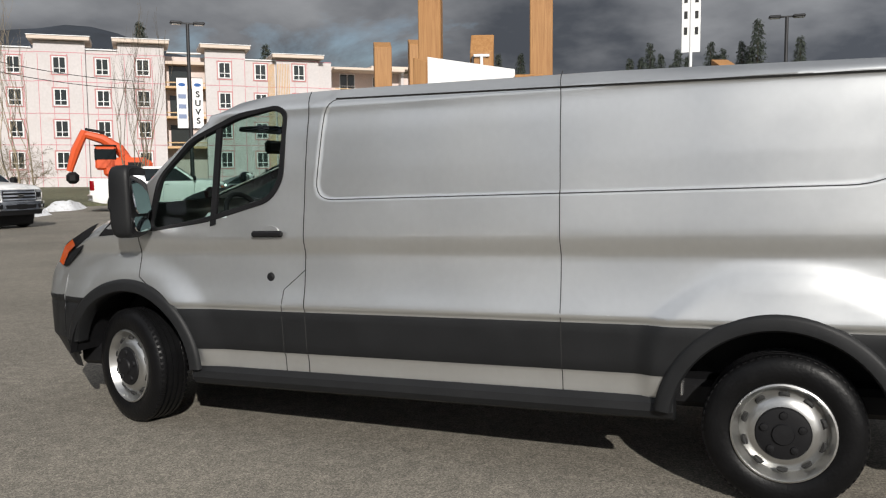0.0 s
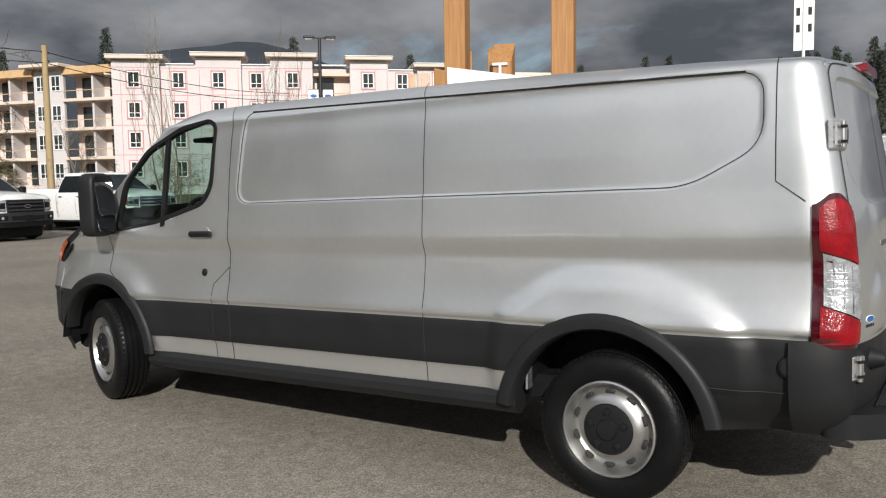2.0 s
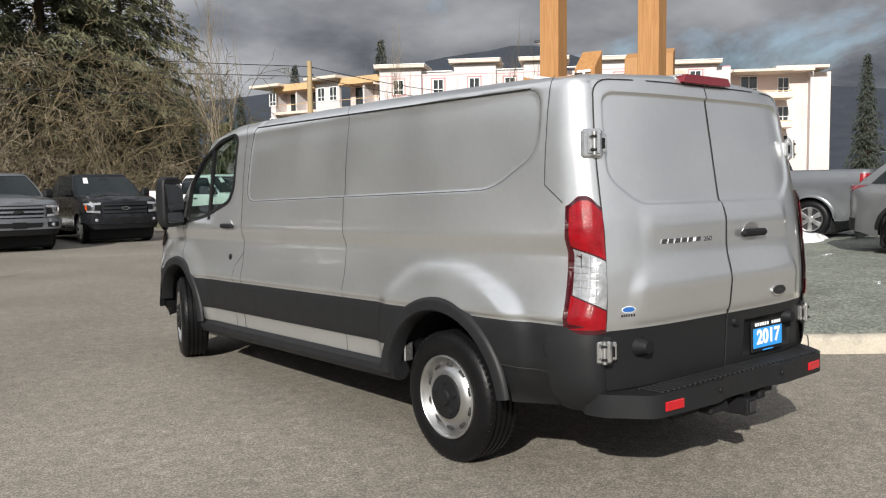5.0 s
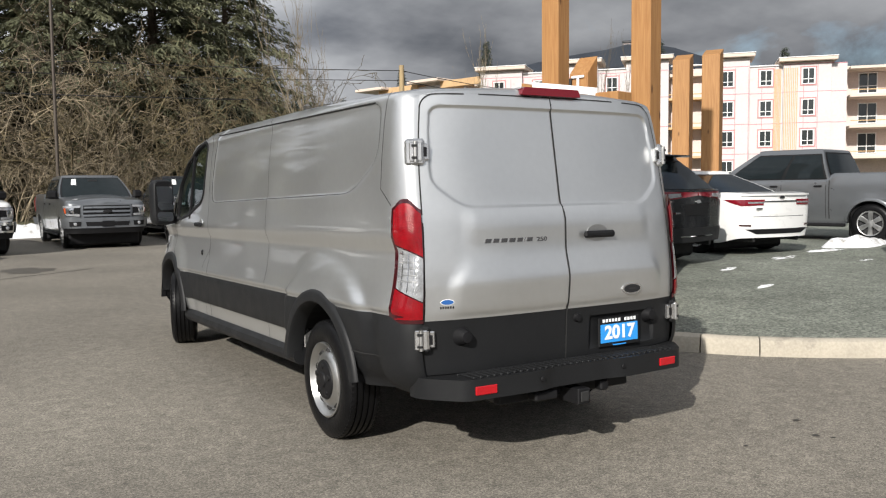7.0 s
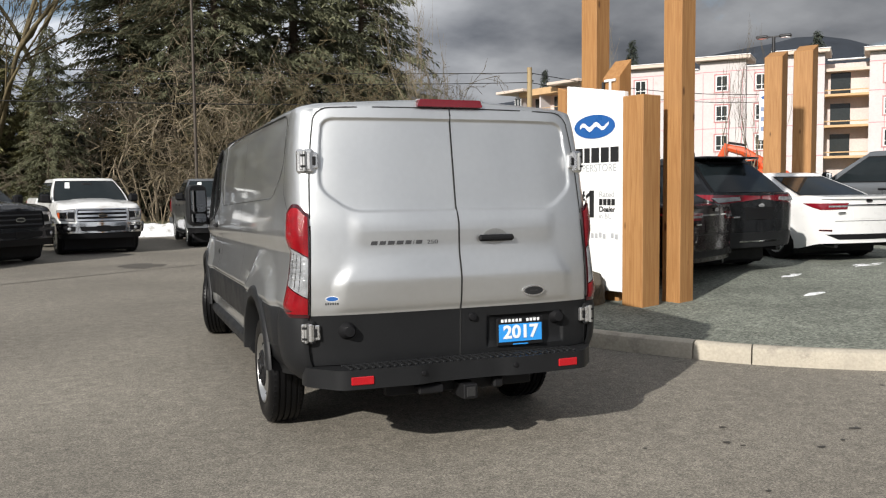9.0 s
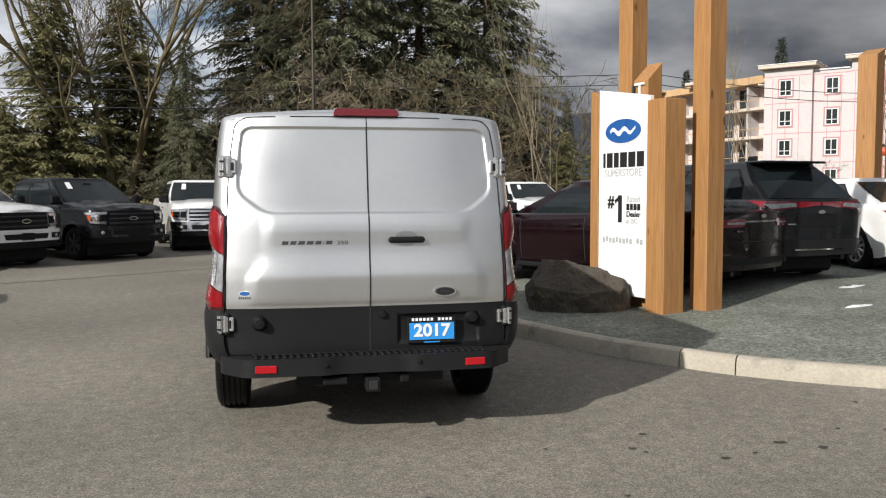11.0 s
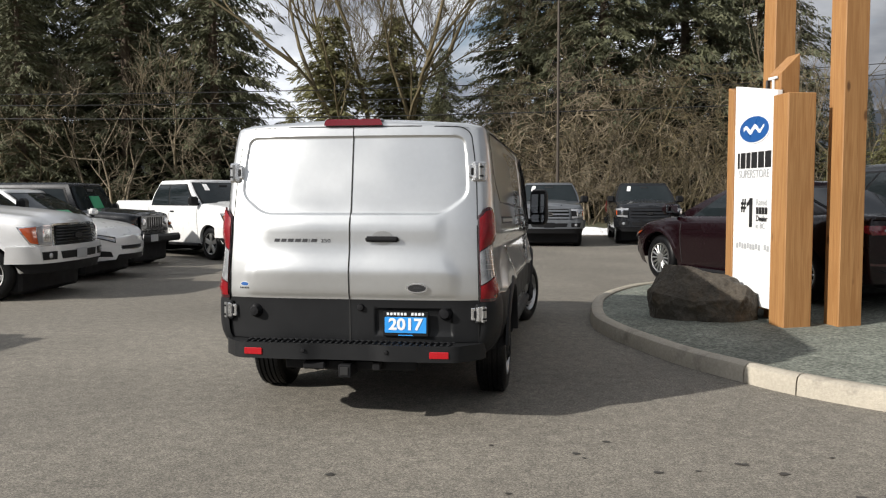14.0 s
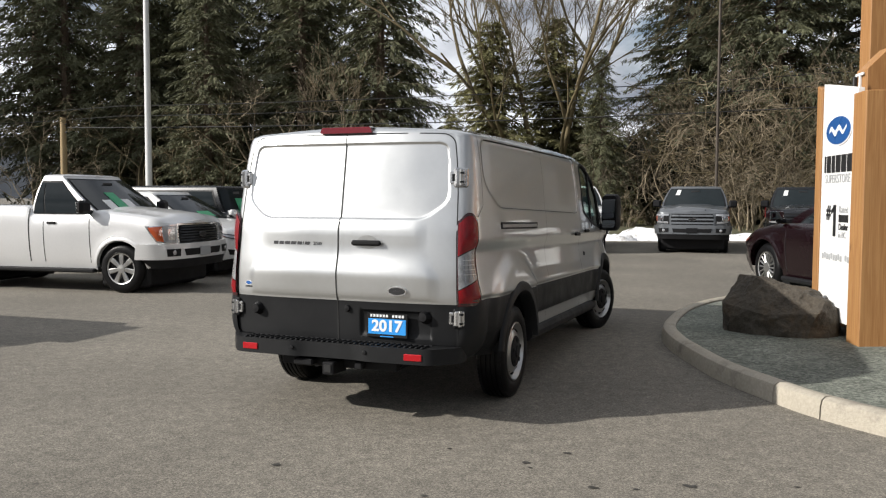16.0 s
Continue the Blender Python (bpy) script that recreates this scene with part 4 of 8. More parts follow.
def tail_lamp(v, side):
    """A tall wrap-round lamp: red over clear over red."""
    def at(u, z, off=0.0):
        # u runs from the side round the corner to the door
        a = u * math.pi / 2
        w = van_half_width(-0.80, z)
        y0, y1 = -0.885, soft_table(REAR_Y, z, 0.018) + 0.064
        x = w - 0.006 - (w - rear_edge(z)) * (1 - math.cos(a)) + off * math.cos(a)
        return (side * (x + 0.008), y0 + (y1 - y0) * math.sin(a) - off * math.sin(a), z)

    def edge_top(u):
        return 1.375 + 0.045 * smooth01(u / 0.4) - 0.055 * smooth01((u - 0.55) / 0.45)

    def edge_low(u):
        return 0.795

    def patch(zlo, zhi, off, u0=0.0, u1=1.0, nu=12, nz=8):
        VV, FF = [], []
        for i in range(nu + 1):
            u = u0 + (u1 - u0) * i / nu
            for j in range(nz + 1):
                z = zlo(u) + (zhi(u) - zlo(u)) * j / nz
                VV.append(at(u, z, off))
        for i in range(nu):
            for j in range(nz):
                a = i * (nz + 1) + j
                f = [a, a + nz + 1, a + nz + 2, a + 1]
                FF.append(f if side < 0 else f[::-1])
        return VV, FF

    lamp = obj("tail_lamp", *patch(edge_low, edge_top, 0.004), M_DARKRED, v, "tall red and clear wrap-round tail lamp", smooth=True, m=RAKE)
    obj("brake_lens", *patch(lambda u: 1.20 - 0.075 * u, lambda u: edge_top(u) - 0.022, 0.009, 0.12, 0.95), M_RED, lamp, smooth=True)
    obj("reversing_lens", *patch(lambda u: 0.985 - 0.085 * u, lambda u: 1.192 - 0.075 * u, 0.010, 0.16, 0.95), M_CLEARLENS, lamp, smooth=True)
    obj("lower_lens", *patch(lambda u: 0.815, lambda u: 0.978 - 0.085 * u, 0.009, 0.12, 0.95), M_RED, lamp, smooth=True)
    for k in range(3):
        u = 0.30 + 0.17 * k
        obj("lens_rib", *patch(lambda w: 0.995 - 0.085 * w, lambda w: 1.18 - 0.075 * w, 0.012, u, u + 0.02, 1, 3), M_CHROME, lamp)
    for k in range(4):
        z = 1.005 + 0.032 * k
        obj("lens_rib", *patch(lambda w: z, lambda w: z + 0.004, 0.0125, 0.2, 0.7, 6, 1), M_STEEL, lamp)
    return lamp


REAR_WIN = round_poly([(-0.752, 1.893), (-0.785, 1.50), (-0.62, 1.372), (0.62, 1.372), (0.785, 1.50), (0.752, 1.893)], 0.07, 5)


def door_top(x):
    return 1.964 - 0.012 * smooth01((abs(x) - 0.62) / 0.17)


def rear_edge(z):
    """Half width of the rear face, where the corner pillar ends."""
    return soft_table(REAR_EDGE, z, 0.03)


def rear_skin(x, z):
    """The rear face's place at a height and distance from the middle."""
    y = soft_table(REAR_Y, z, 0.018)
    ye = y + 0.072
    side_y = -0.80 + (ye + 0.80) * math.sin(TURN)
    y += (side_y - y) * min(1.15, abs(x) / rear_edge(z)) ** 4
    d = poly_dist(REAR_WIN, x, z)
    y += 0.015 * smooth01((0.008 - d) / 0.017)
    if 0.82 < z < 1.40:
        k = 1 - smooth01((abs(x) - 0.56 - 0.10 * smooth01((1.15 - z) / 0.2)) / 0.10)
        y -= soft_table(PRESSING, z, 0.010) * k
    if 0.545 < z < 0.77 and 0.15 < x < 0.71:
        d = max(abs(x - 0.43) - 0.265, abs(z - 0.655) - 0.095)
        y += 0.02 * smooth01((0.0 - d) / 0.02)
    return y


def rear_doors(v):
    zs = [0.525, 0.545, 0.56, 0.57, 0.6, 0.65, 0.7, 0.735, 0.75, 0.765, 0.79, 0.803, 0.81, 0.82, 0.83, 0.85, 0.87, 0.9, 0.93, 0.96, 0.98, 1.0, 1.02, 1.04, 1.06, 1.1, 1.15, 1.2, 1.25, 1.29, 1.32, 1.34, 1.352, 1.36, 1.366, 1.372, 1.378, 1.384, 1.39, 1.4, 1.41, 1.42, 1.43, 1.44, 1.45,
          1.46, 1.47, 1.48, 1.49, 1.5, 1.515, 1.53, 1.57, 1.62, 1.7, 1.77, 1.81, 1.835, 1.85, 1.862, 1.87, 1.876, 1.882, 1.888, 1.894, 1.9, 1.91, 1.92, 1.94, 1.952, 1.964]
    for side in (-1, 1):
        xs = [0.004 + (0.848 - 0.004) * k / 110 for k in range(111)]
        V, F1, F2 = [], [], []
        m = len(zs)
        for x in xs:
            for z in zs:
                zz = min(z, door_top(x))
                X = x / 0.848 * rear_edge(zz)
                V.append((side * X, rear_skin(side * X, zz), zz))
        for i in range(110):
            for j in range(m - 1):
                a = i * m + j
                f = [a, a + 1, a + m + 1, a + m]
                if side < 0:
                    f = f[::-1]
                f = f[::-1]
                (F1 if zs[j] < 0.80 else F2).append(f)
        d = obj("rear_door", V, F2, M_SILVER, v, smooth=True, angle=45, m=RAKE)
        obj("door_cladding", V, F1, M_CLAD, d, smooth=True, angle=45)
        for zz in (1.655, 0.712):
            hx = rear_edge(zz) + 0.012
            hy = rear_skin(hx - 0.02, zz) - 0.008
            h = box("hinge", (side * hx, hy, zz), (0.080, 0.036, 0.112), M_HINGE, d, 0.012, rz=side * 32)
            box("hinge_shoe", (side * (hx + 0.004), hy + 0.006, zz), (0.102, 0.030, 0.134), M_CLAD if zz < 1 else M_HINGE, h, 0.012, rz=side * 32)
            box("hinge_leaf", (side * (hx - 0.045), hy - 0.012, zz), (0.045, 0.026, 0.085), M_HINGE, h, 0.006, rz=side * 14)
            box("hinge_slot", (side * (hx - 0.038), hy - 0.026, zz), (0.020, 0.006, 0.048), M_BLACK, h, 0.002, rz=side * 14)
            tube("hinge_pin", [(side * (hx + 0.012), hy - 0.018, zz - 0.052), (side * (hx + 0.012), hy - 0.018, zz + 0.052)], 0.012, M_STEEL, h)
            for q in (-0.03, 0.03):
                box("hinge_slot", (side * (hx + 0.022), hy - 0.024, zz + q), (0.028, 0.012, 0.012), M_BLACK, h, 0.002, rz=side * 40)
        # gap between door and body, rounded at the top
        path = [(rear_edge(z) - 0.006, z) for z in (0.53, 0.60, 0.70, 0.79)]
        path += [(rear_edge(z) - 0.006, z) for z in (0.86, 0.95, 1.1, 1.25, 1.4, 1.55, 1.7, 1.8, 1.865)]
        xe = rear_edge(1.865) - 0.006
        for q in range(1, 7):
            a = q / 6 * math.pi / 2
            path.append((xe - 0.10 * (1 - math.cos(a)), 1.865 + 0.092 * math.sin(a)))
        path += [(xe - 0.2, 1.9585), (0.4, 1.961), (0.2, 1.962), (0.004, 1.962)]
        for nm, P, w in (("door_gap", path, 0.007), ("door_gap", [(0.0025, 0.53 + 0.045 * k) for k in range(32)], 0.005)):
            VV, FF = [], []
            for q, (x, z) in enumerate(P):
                a, b = P[max(q - 1, 0)], P[min(q + 1, len(P) - 1)]
                t = Vector((b[0] - a[0], b[1] - a[1])).normalized()
                for e in (-1, 1):
                    X, Z = x - t.y * w / 2 * e, z + t.x * w / 2 * e
                    VV.append((side * X, rear_skin(side * X, Z) - 0.0025, Z))
            for q in range(len(P) - 1):
                FF.append([2 * q, 2 * q + 1, 2 * q + 3, 2 * q + 2])
            obj(nm, VV, FF, M_SEAM, d, smooth=True)
        bx = -0.66 if side < 0 else 0.64
        b = obj("door_buffer", *lathe_data([(0, 0.05), (0.028, 0.048), (0.036, 0.03), (0.045, 0.004), (0.055, -0.02)], 20), M_BLACK, d, smooth=True)
        b.matrix_basis = pose(bx, rear_skin(bx, 0.715) - 0.004, 0.715, 0, 0, -90)
    # handle, badge shape, plate, lettering
    right = [o for o in v.children if o.name.startswith("rear_door")][1]
    left = [o for o in v.children if o.name.startswith("rear_door")][0]
    def on(x, z, off=0.0):
        return rear_skin(x, z) - off

    obj("handle_cup", *plate_data(ellipse(0.225, 1.212, 0.075, 0.047), on(0.225, 1.21, 0.004), on(0.225, 1.21) + 0.03), M_STEEL, right)
    box("door_handle", (0.225, on(0.225, 1.205, 0.022), 1.205), (0.225, 0.028, 0.038), M_BLACK, right, 0.013)
    yb = on(0.46, 0.885)
    bd = obj("oval_badge", *plate_data(ellipse(0.46, 0.885, 0.072, 0.032), yb - 0.010, yb + 0.01), M_HINGE, right)
    obj("badge_face", *plate_data(ellipse(0.46, 0.885, 0.060, 0.024), yb - 0.013, yb - 0.009), M_INK, bd)
    obj("badge_mark", *plate_data(round_poly([(0.43, 0.880), (0.49, 0.880), (0.485, 0.891), (0.435, 0.891)], 0.004, 2), yb - 0.0145, yb - 0.012), M_METALGREY, bd)
    lk = obj("door_lock", *lathe_data([(0, 0.02), (0.02, 0.018), (0.026, 0.0), (0.03, -0.02)], 18), M_BLACK, right)
    lk.matrix_basis = pose(0.075, on(0.075, 0.75), 0.75, 0, 0, -90)
    # model lettering as pairs of thin slanted strokes of its size; emblem and sticker follow the skin
    def decal(nm, poly, thick, material, parent):
        V = [(x, on(x, z, thick), z) for x, z in poly] + [(x, on(x, z, -0.003), z) for x, z in poly]
        n = len(poly)
        return obj(nm, V, [list(range(n)), list(range(2 * n - 1, n - 1, -1))] + [[i, i + n, (i + 1) % n + n, (i + 1) % n] for i in range(n)], material, parent)

    x = -0.525
    for w in (0.042, 0.040, 0.044, 0.044, 0.040, 0.008, 0.042):
        decal("badge_bar", [(x, 1.184), (x + w - 0.006, 1.184), (x + w, 1.205), (x + 0.006, 1.205)], 0.004, M_LETTER, left)
        x += w + 0.007
    text("badge_number", "250", 0.032, M_LETTER, left, pose(x + 0.052, on(x + 0.05, 1.192, 0.002), 1.192, 90, 0, 0), sx=1.45, depth=0.002)
    decal("dealer_sticker", ellipse(-0.745, 0.895, 0.034, 0.015), 0.0015, M_WHITEINK, left)
    decal("sticker_oval", ellipse(-0.745, 0.895, 0.031, 0.0125), 0.0025, M_BLUE, left)
    for k in range(6):
        x0 = -0.781 + 0.0125 * k
        decal("sticker_bar", [(x0, 0.862), (x0 + 0.007, 0.862), (x0 + 0.007, 0.874), (x0, 0.874)], 0.002, M_INK, left)
    # dealer year plate in its holder
    pl = box("plate_holder", (0.38, -1.098, 0.645), (0.305, 0.012, 0.165), M_BLACK, right, 0.004)
    box("plate_face", (0.38, -1.105, 0.638), (0.28, 0.004, 0.105), M_SKYBLUE, pl, 0.001)
    text("year_lettering", "2017", 0.105, M_WHITEINK, pl, pose(0.38, -1.109, 0.64, 90, 0, 0), bold=0.0035, sx=1.08)
    for k in range(11):
        if k != 6:
            box("plate_bar", (0.262 + 0.0235 * k, -1.106, 0.711), (0.016, 0.003, 0.018), M_WHITEINK, pl, 0.001)
    box("plate_bar", (0.38, -1.1055, 0.570), (0.10, 0.003, 0.007), M_SKYBLUE, pl, 0.001)


def rear_bumper(v):
    # corner wraps, then the ribbed step
    V, F = [], []
    prof = [(-0.150, 0.412), (-0.110, 0.43), (-0.066, 0.465), (-0.030, 0.51), (-0.008, 0.56), (0.004, 0.62), (0.008, 0.70), (0.008, 0.76), (-0.006, 0.825)]
    path = []
    for k in range(13):
        a = k / 12 * math.pi / 2
        path.append((0.994 - 0.120 * (1 - math.cos(a)), -0.80 - 0.237 * math.sin(a), Vector((math.cos(a), -math.sin(a)))))
    for side in (-1, 1):
        V, F = [], []
        for x, y, n in path:
            for off, z in prof:
                V.append((side * (x + off * (0.9 if off < 0 else n.x)), y + n.y * min(off, 0.0) * 0.3, z))
        m = len(prof)
        for i in range(len(path) - 1):
            for j in range(m - 1):
                a = i * m + j
                F.append([a, a + m, a + m + 1, a + 1])
        obj("bumper_corner", V, F, M_CLAD, v, smooth=True, angle=50, m=RAKE)
    step = round_poly([(-0.900, -0.90), (-0.897, -1.03), (-0.74, -1.225), (-0.28, -1.245), (-0.19, -1.215), (0.19, -1.215), (0.28, -1.245), (0.74, -1.225), (0.897, -1.03), (0.900, -0.90)], 0.06, 5)
    b = obj("rear_bumper", *plate_data(step, 0.415, 0.52, "z"), M_CLAD, v, smooth=True, angle=30, m=RAKE)
    # treads: each rib a bar across the step
    for k in range(34):
        x = -0.68 + 1.36 * k / 33
        box("step_rib", (x, -1.155, 0.524), (0.020, 0.12, 0.014), M_CLAD, b, 0.005)
    box("step_edge", (0, -1.092, 0.524), (1.42, 0.012, 0.012), M_CLAD, b, 0.004)
    for x in (-0.625, 0.625):
        box("reflector", (x, -1.232, 0.462), (0.125, 0.012, 0.045), M_REFLECTOR, b, 0.004, rz=-3 if x < 0 else 3)
    for x in (-0.74, -0.28, 0.28, 0.74):
        s = obj("parking_sensor", *lathe_data([(0, 0.006), (0.012, 0.005), (0.015, 0.0)], 14), M_BLACK, b)
        s.matrix_basis = pose(x, -1.246 if abs(x) < 0.5 else -1.195, 0.475, 0, 0, -90)
    box("tow_receiver", (0.0, -1.14, 0.345), (0.085, 0.20, 0.085), M_BLACK, b, 0.006)
    box("receiver_mouth", (0.0, -1.243, 0.345), (0.055, 0.006, 0.055), M_SEAM, b, 0.004)
    box("tow_bar", (0.0, -1.06, 0.36), (0.9, 0.06, 0.06), M_BLACK, b, 0.006)
    box("tow_plug", (-0.22, -1.16, 0.37), (0.15, 0.08, 0.05), M_BLACK, b, 0.01)
    box("tow_plug", (0.20, -1.15, 0.37), (0.06, 0.06, 0.06), M_BLACK, b, 0.01)


def cab(v):
    """What shows through the cab's windows."""
    box("dashboard", (0, 3.62, 1.10), (1.62, 0.50, 0.34), M_INTERIOR, v, 0.08, m=RAKE)
    box("cab_floor", (0, 3.0, 0.62), (1.7, 1.5, 0.08), M_INTERIOR, v, 0.02, m=RAKE)
    box("bulkhead", (0, 2.25, 1.25), (1.70, 0.03, 1.35), M_INTERIOR, v, 0.01, m=RAKE)
    for x in (-0.45, 0.45):
        s = box("cab_seat", (x, 2.72, 0.92), (0.50, 0.52, 0.20), M_INTERIOR, v, 0.06, m=RAKE)
        box("seat_back", (x, 2.47, 1.27), (0.48, 0.16, 0.62), M_INTERIOR, s, 0.06)
        box("headrest", (x, 2.44, 1.68), (0.26, 0.10, 0.17), M_INTERIOR, s, 0.04)
    box("seat_cover_bag", (-0.62, 3.28, 1.27), (0.22, 0.30, 0.22), M_SEATGREY, v, 0.08, m=RAKE)
    n = 28
    ring = [(-0.42 + 0.19 * math.cos(2 * math.pi * k / n), 3.22 + 0.08 * math.sin(2 * math.pi * k / n), 1.32 + 0.17 * math.sin(2 * math.pi * k / n)) for k in range(n + 1)]
    w = tube("steering_wheel", ring, 0.016, M_BLACK, v, m=RAKE)
    box("wheel_hub", (-0.42, 3.23, 1.32), (0.16, 0.05, 0.10), M_BLACK, w, 0.02)
    box("rear_view_mirror", (0, 3.25, 1.80), (0.26, 0.05, 0.09), M_BLACK, v, 0.02, m=RAKE)
    box("sun_visor", (-0.42, 2.98, 1.885), (0.50, 0.20, 0.03), M_INTERIOR, v, 0.012, m=RAKE)
    box("door_card", (-0.86, 3.05, 1.02), (0.05, 1.05, 0.46), M_INTERIOR, v, 0.02, m=RAKE)


def van_wheel(v, name, side, y, z, steer):
    w = new(name)
    w.parent = v
    w.matrix_basis = pose(side * 0.868, y, z, 0, 0, steer) @ (Matrix.Identity(4) if side > 0 else Matrix.Rotation(math.pi, 4, "Z"))
    R, hw = 0.356, 0.115
    prof = [(0.225, hw - 0.02), (0.24, hw - 0.006), (0.28, hw), (0.318, hw - 0.005), (0.342, hw - 0.02), (R - 0.004, hw - 0.034), (R, hw - 0.044)]
    for g in (0.055, 0.018, -0.018, -0.055):
        prof += [(R, g + 0.007), (R - 0.010, g + 0.005), (R - 0.010, g - 0.005), (R, g - 0.007)]
    prof += [(R, -hw + 0.044), (R - 0.004, -hw + 0.034), (0.312, -hw + 0.006), (0.24, -hw + 0.006), (0.225, -hw + 0.02)]
    ty = obj("tyre", *lathe_data(prof, 56), M_RUBBER, w, smooth=True, angle=40)
    lug = box_data((0, 0, 0), (0.030, 0.020, 0.012), 0.002)
    VV, FF = [], []
    for k in range(64):
        for e in (-1, 1):
            m = Matrix.Rotation(2 * math.pi * (k + 0.25 * e) / 64, 4, "X") @ pose(e * (hw - 0.040), 0, R - 0.0075, 0, e * 10, 0)
            o = len(VV)
            VV += [m @ p for p in lug[0]]
            FF += [[i + o for i in f] for f in lug[1]]
    tagged(obj("tread", VV, FF, M_RUBBER, w), kind="stuff")
    rim = obj("rim", *lathe_data([(0.228, hw - 0.022), (0.227, hw - 0.006), (0.219, hw - 0.003), (0.213, hw - 0.010), (0.210, hw - 0.030), (0.203, hw - 0.036), (0.199, hw - 0.060), (0.192, hw - 0.066), (0.183, hw - 0.052), (0.160, hw - 0.026), (0.140, hw - 0.014), (0.122, hw - 0.010), (0.10, hw - 0.03), (0.0, hw - 0.03)], 56), M_STEEL, w, smooth=True, angle=50)
    for k in range(10):
        a = 2 * math.pi * k / 10
        e = ellipse(0, 0, 0.024, 0.015, 14)
        h = obj("hand_hole", *plate_data(e, -0.012, 0.004, "x"), M_SEAM, rim)
        h.matrix_basis = Matrix.Rotation(a, 4, "X") @ pose(hw - 0.036, 0, 0.169) @ Matrix.Rotation(radians(48), 4, "Y")
    hub = obj("hub_cap", *lathe_data([(0.122, hw - 0.014), (0.115, hw - 0.002), (0.09, hw + 0.004), (0.05, hw + 0.006), (0.045, hw + 0.016), (0.0, hw + 0.018)], 32), M_BLACK, w, smooth=True, angle=30)
    for k in range(5):
        a = 2 * math.pi * k / 5
        b = obj("cap_lobe", *lathe_data([(0, 0.014), (0.016, 0.012), (0.02, 0.0)], 12), M_BLACK, hub)
        b.matrix_basis = Matrix.Rotation(a, 4, "X") @ pose(hw, 0, 0.085)
    br = obj("brake_disc", *lathe_data([(0.15, 0.02), (0.15, 0.0), (0.05, 0.0)], 24), M_METALGREY, w)


van()

# ---- pylon sign, posts and boulder on the island ----


def cedar_post(c, w, d, h, rz, slant=0.0, z0=0.10, label=""):
    """A square cedar post, with a slanted top where it has one."""
    p = thing("cedar_post", pose(c[0], c[1], z0, 0, 0, rz), label or "square oiled cedar timber post standing in gravel", "post", group="cedar posts")
    V, F = box_data((0, 0, h / 2), (w, d, h), 0.008)
    if slant:
        V = [Vector((v.x, v.y, v.z + (slant * (v.y / d + 0.5) if v.z > h * 0.9 else 0))) for v in V]
    obj("timber", V, F, M_CEDAR, p)
    return p


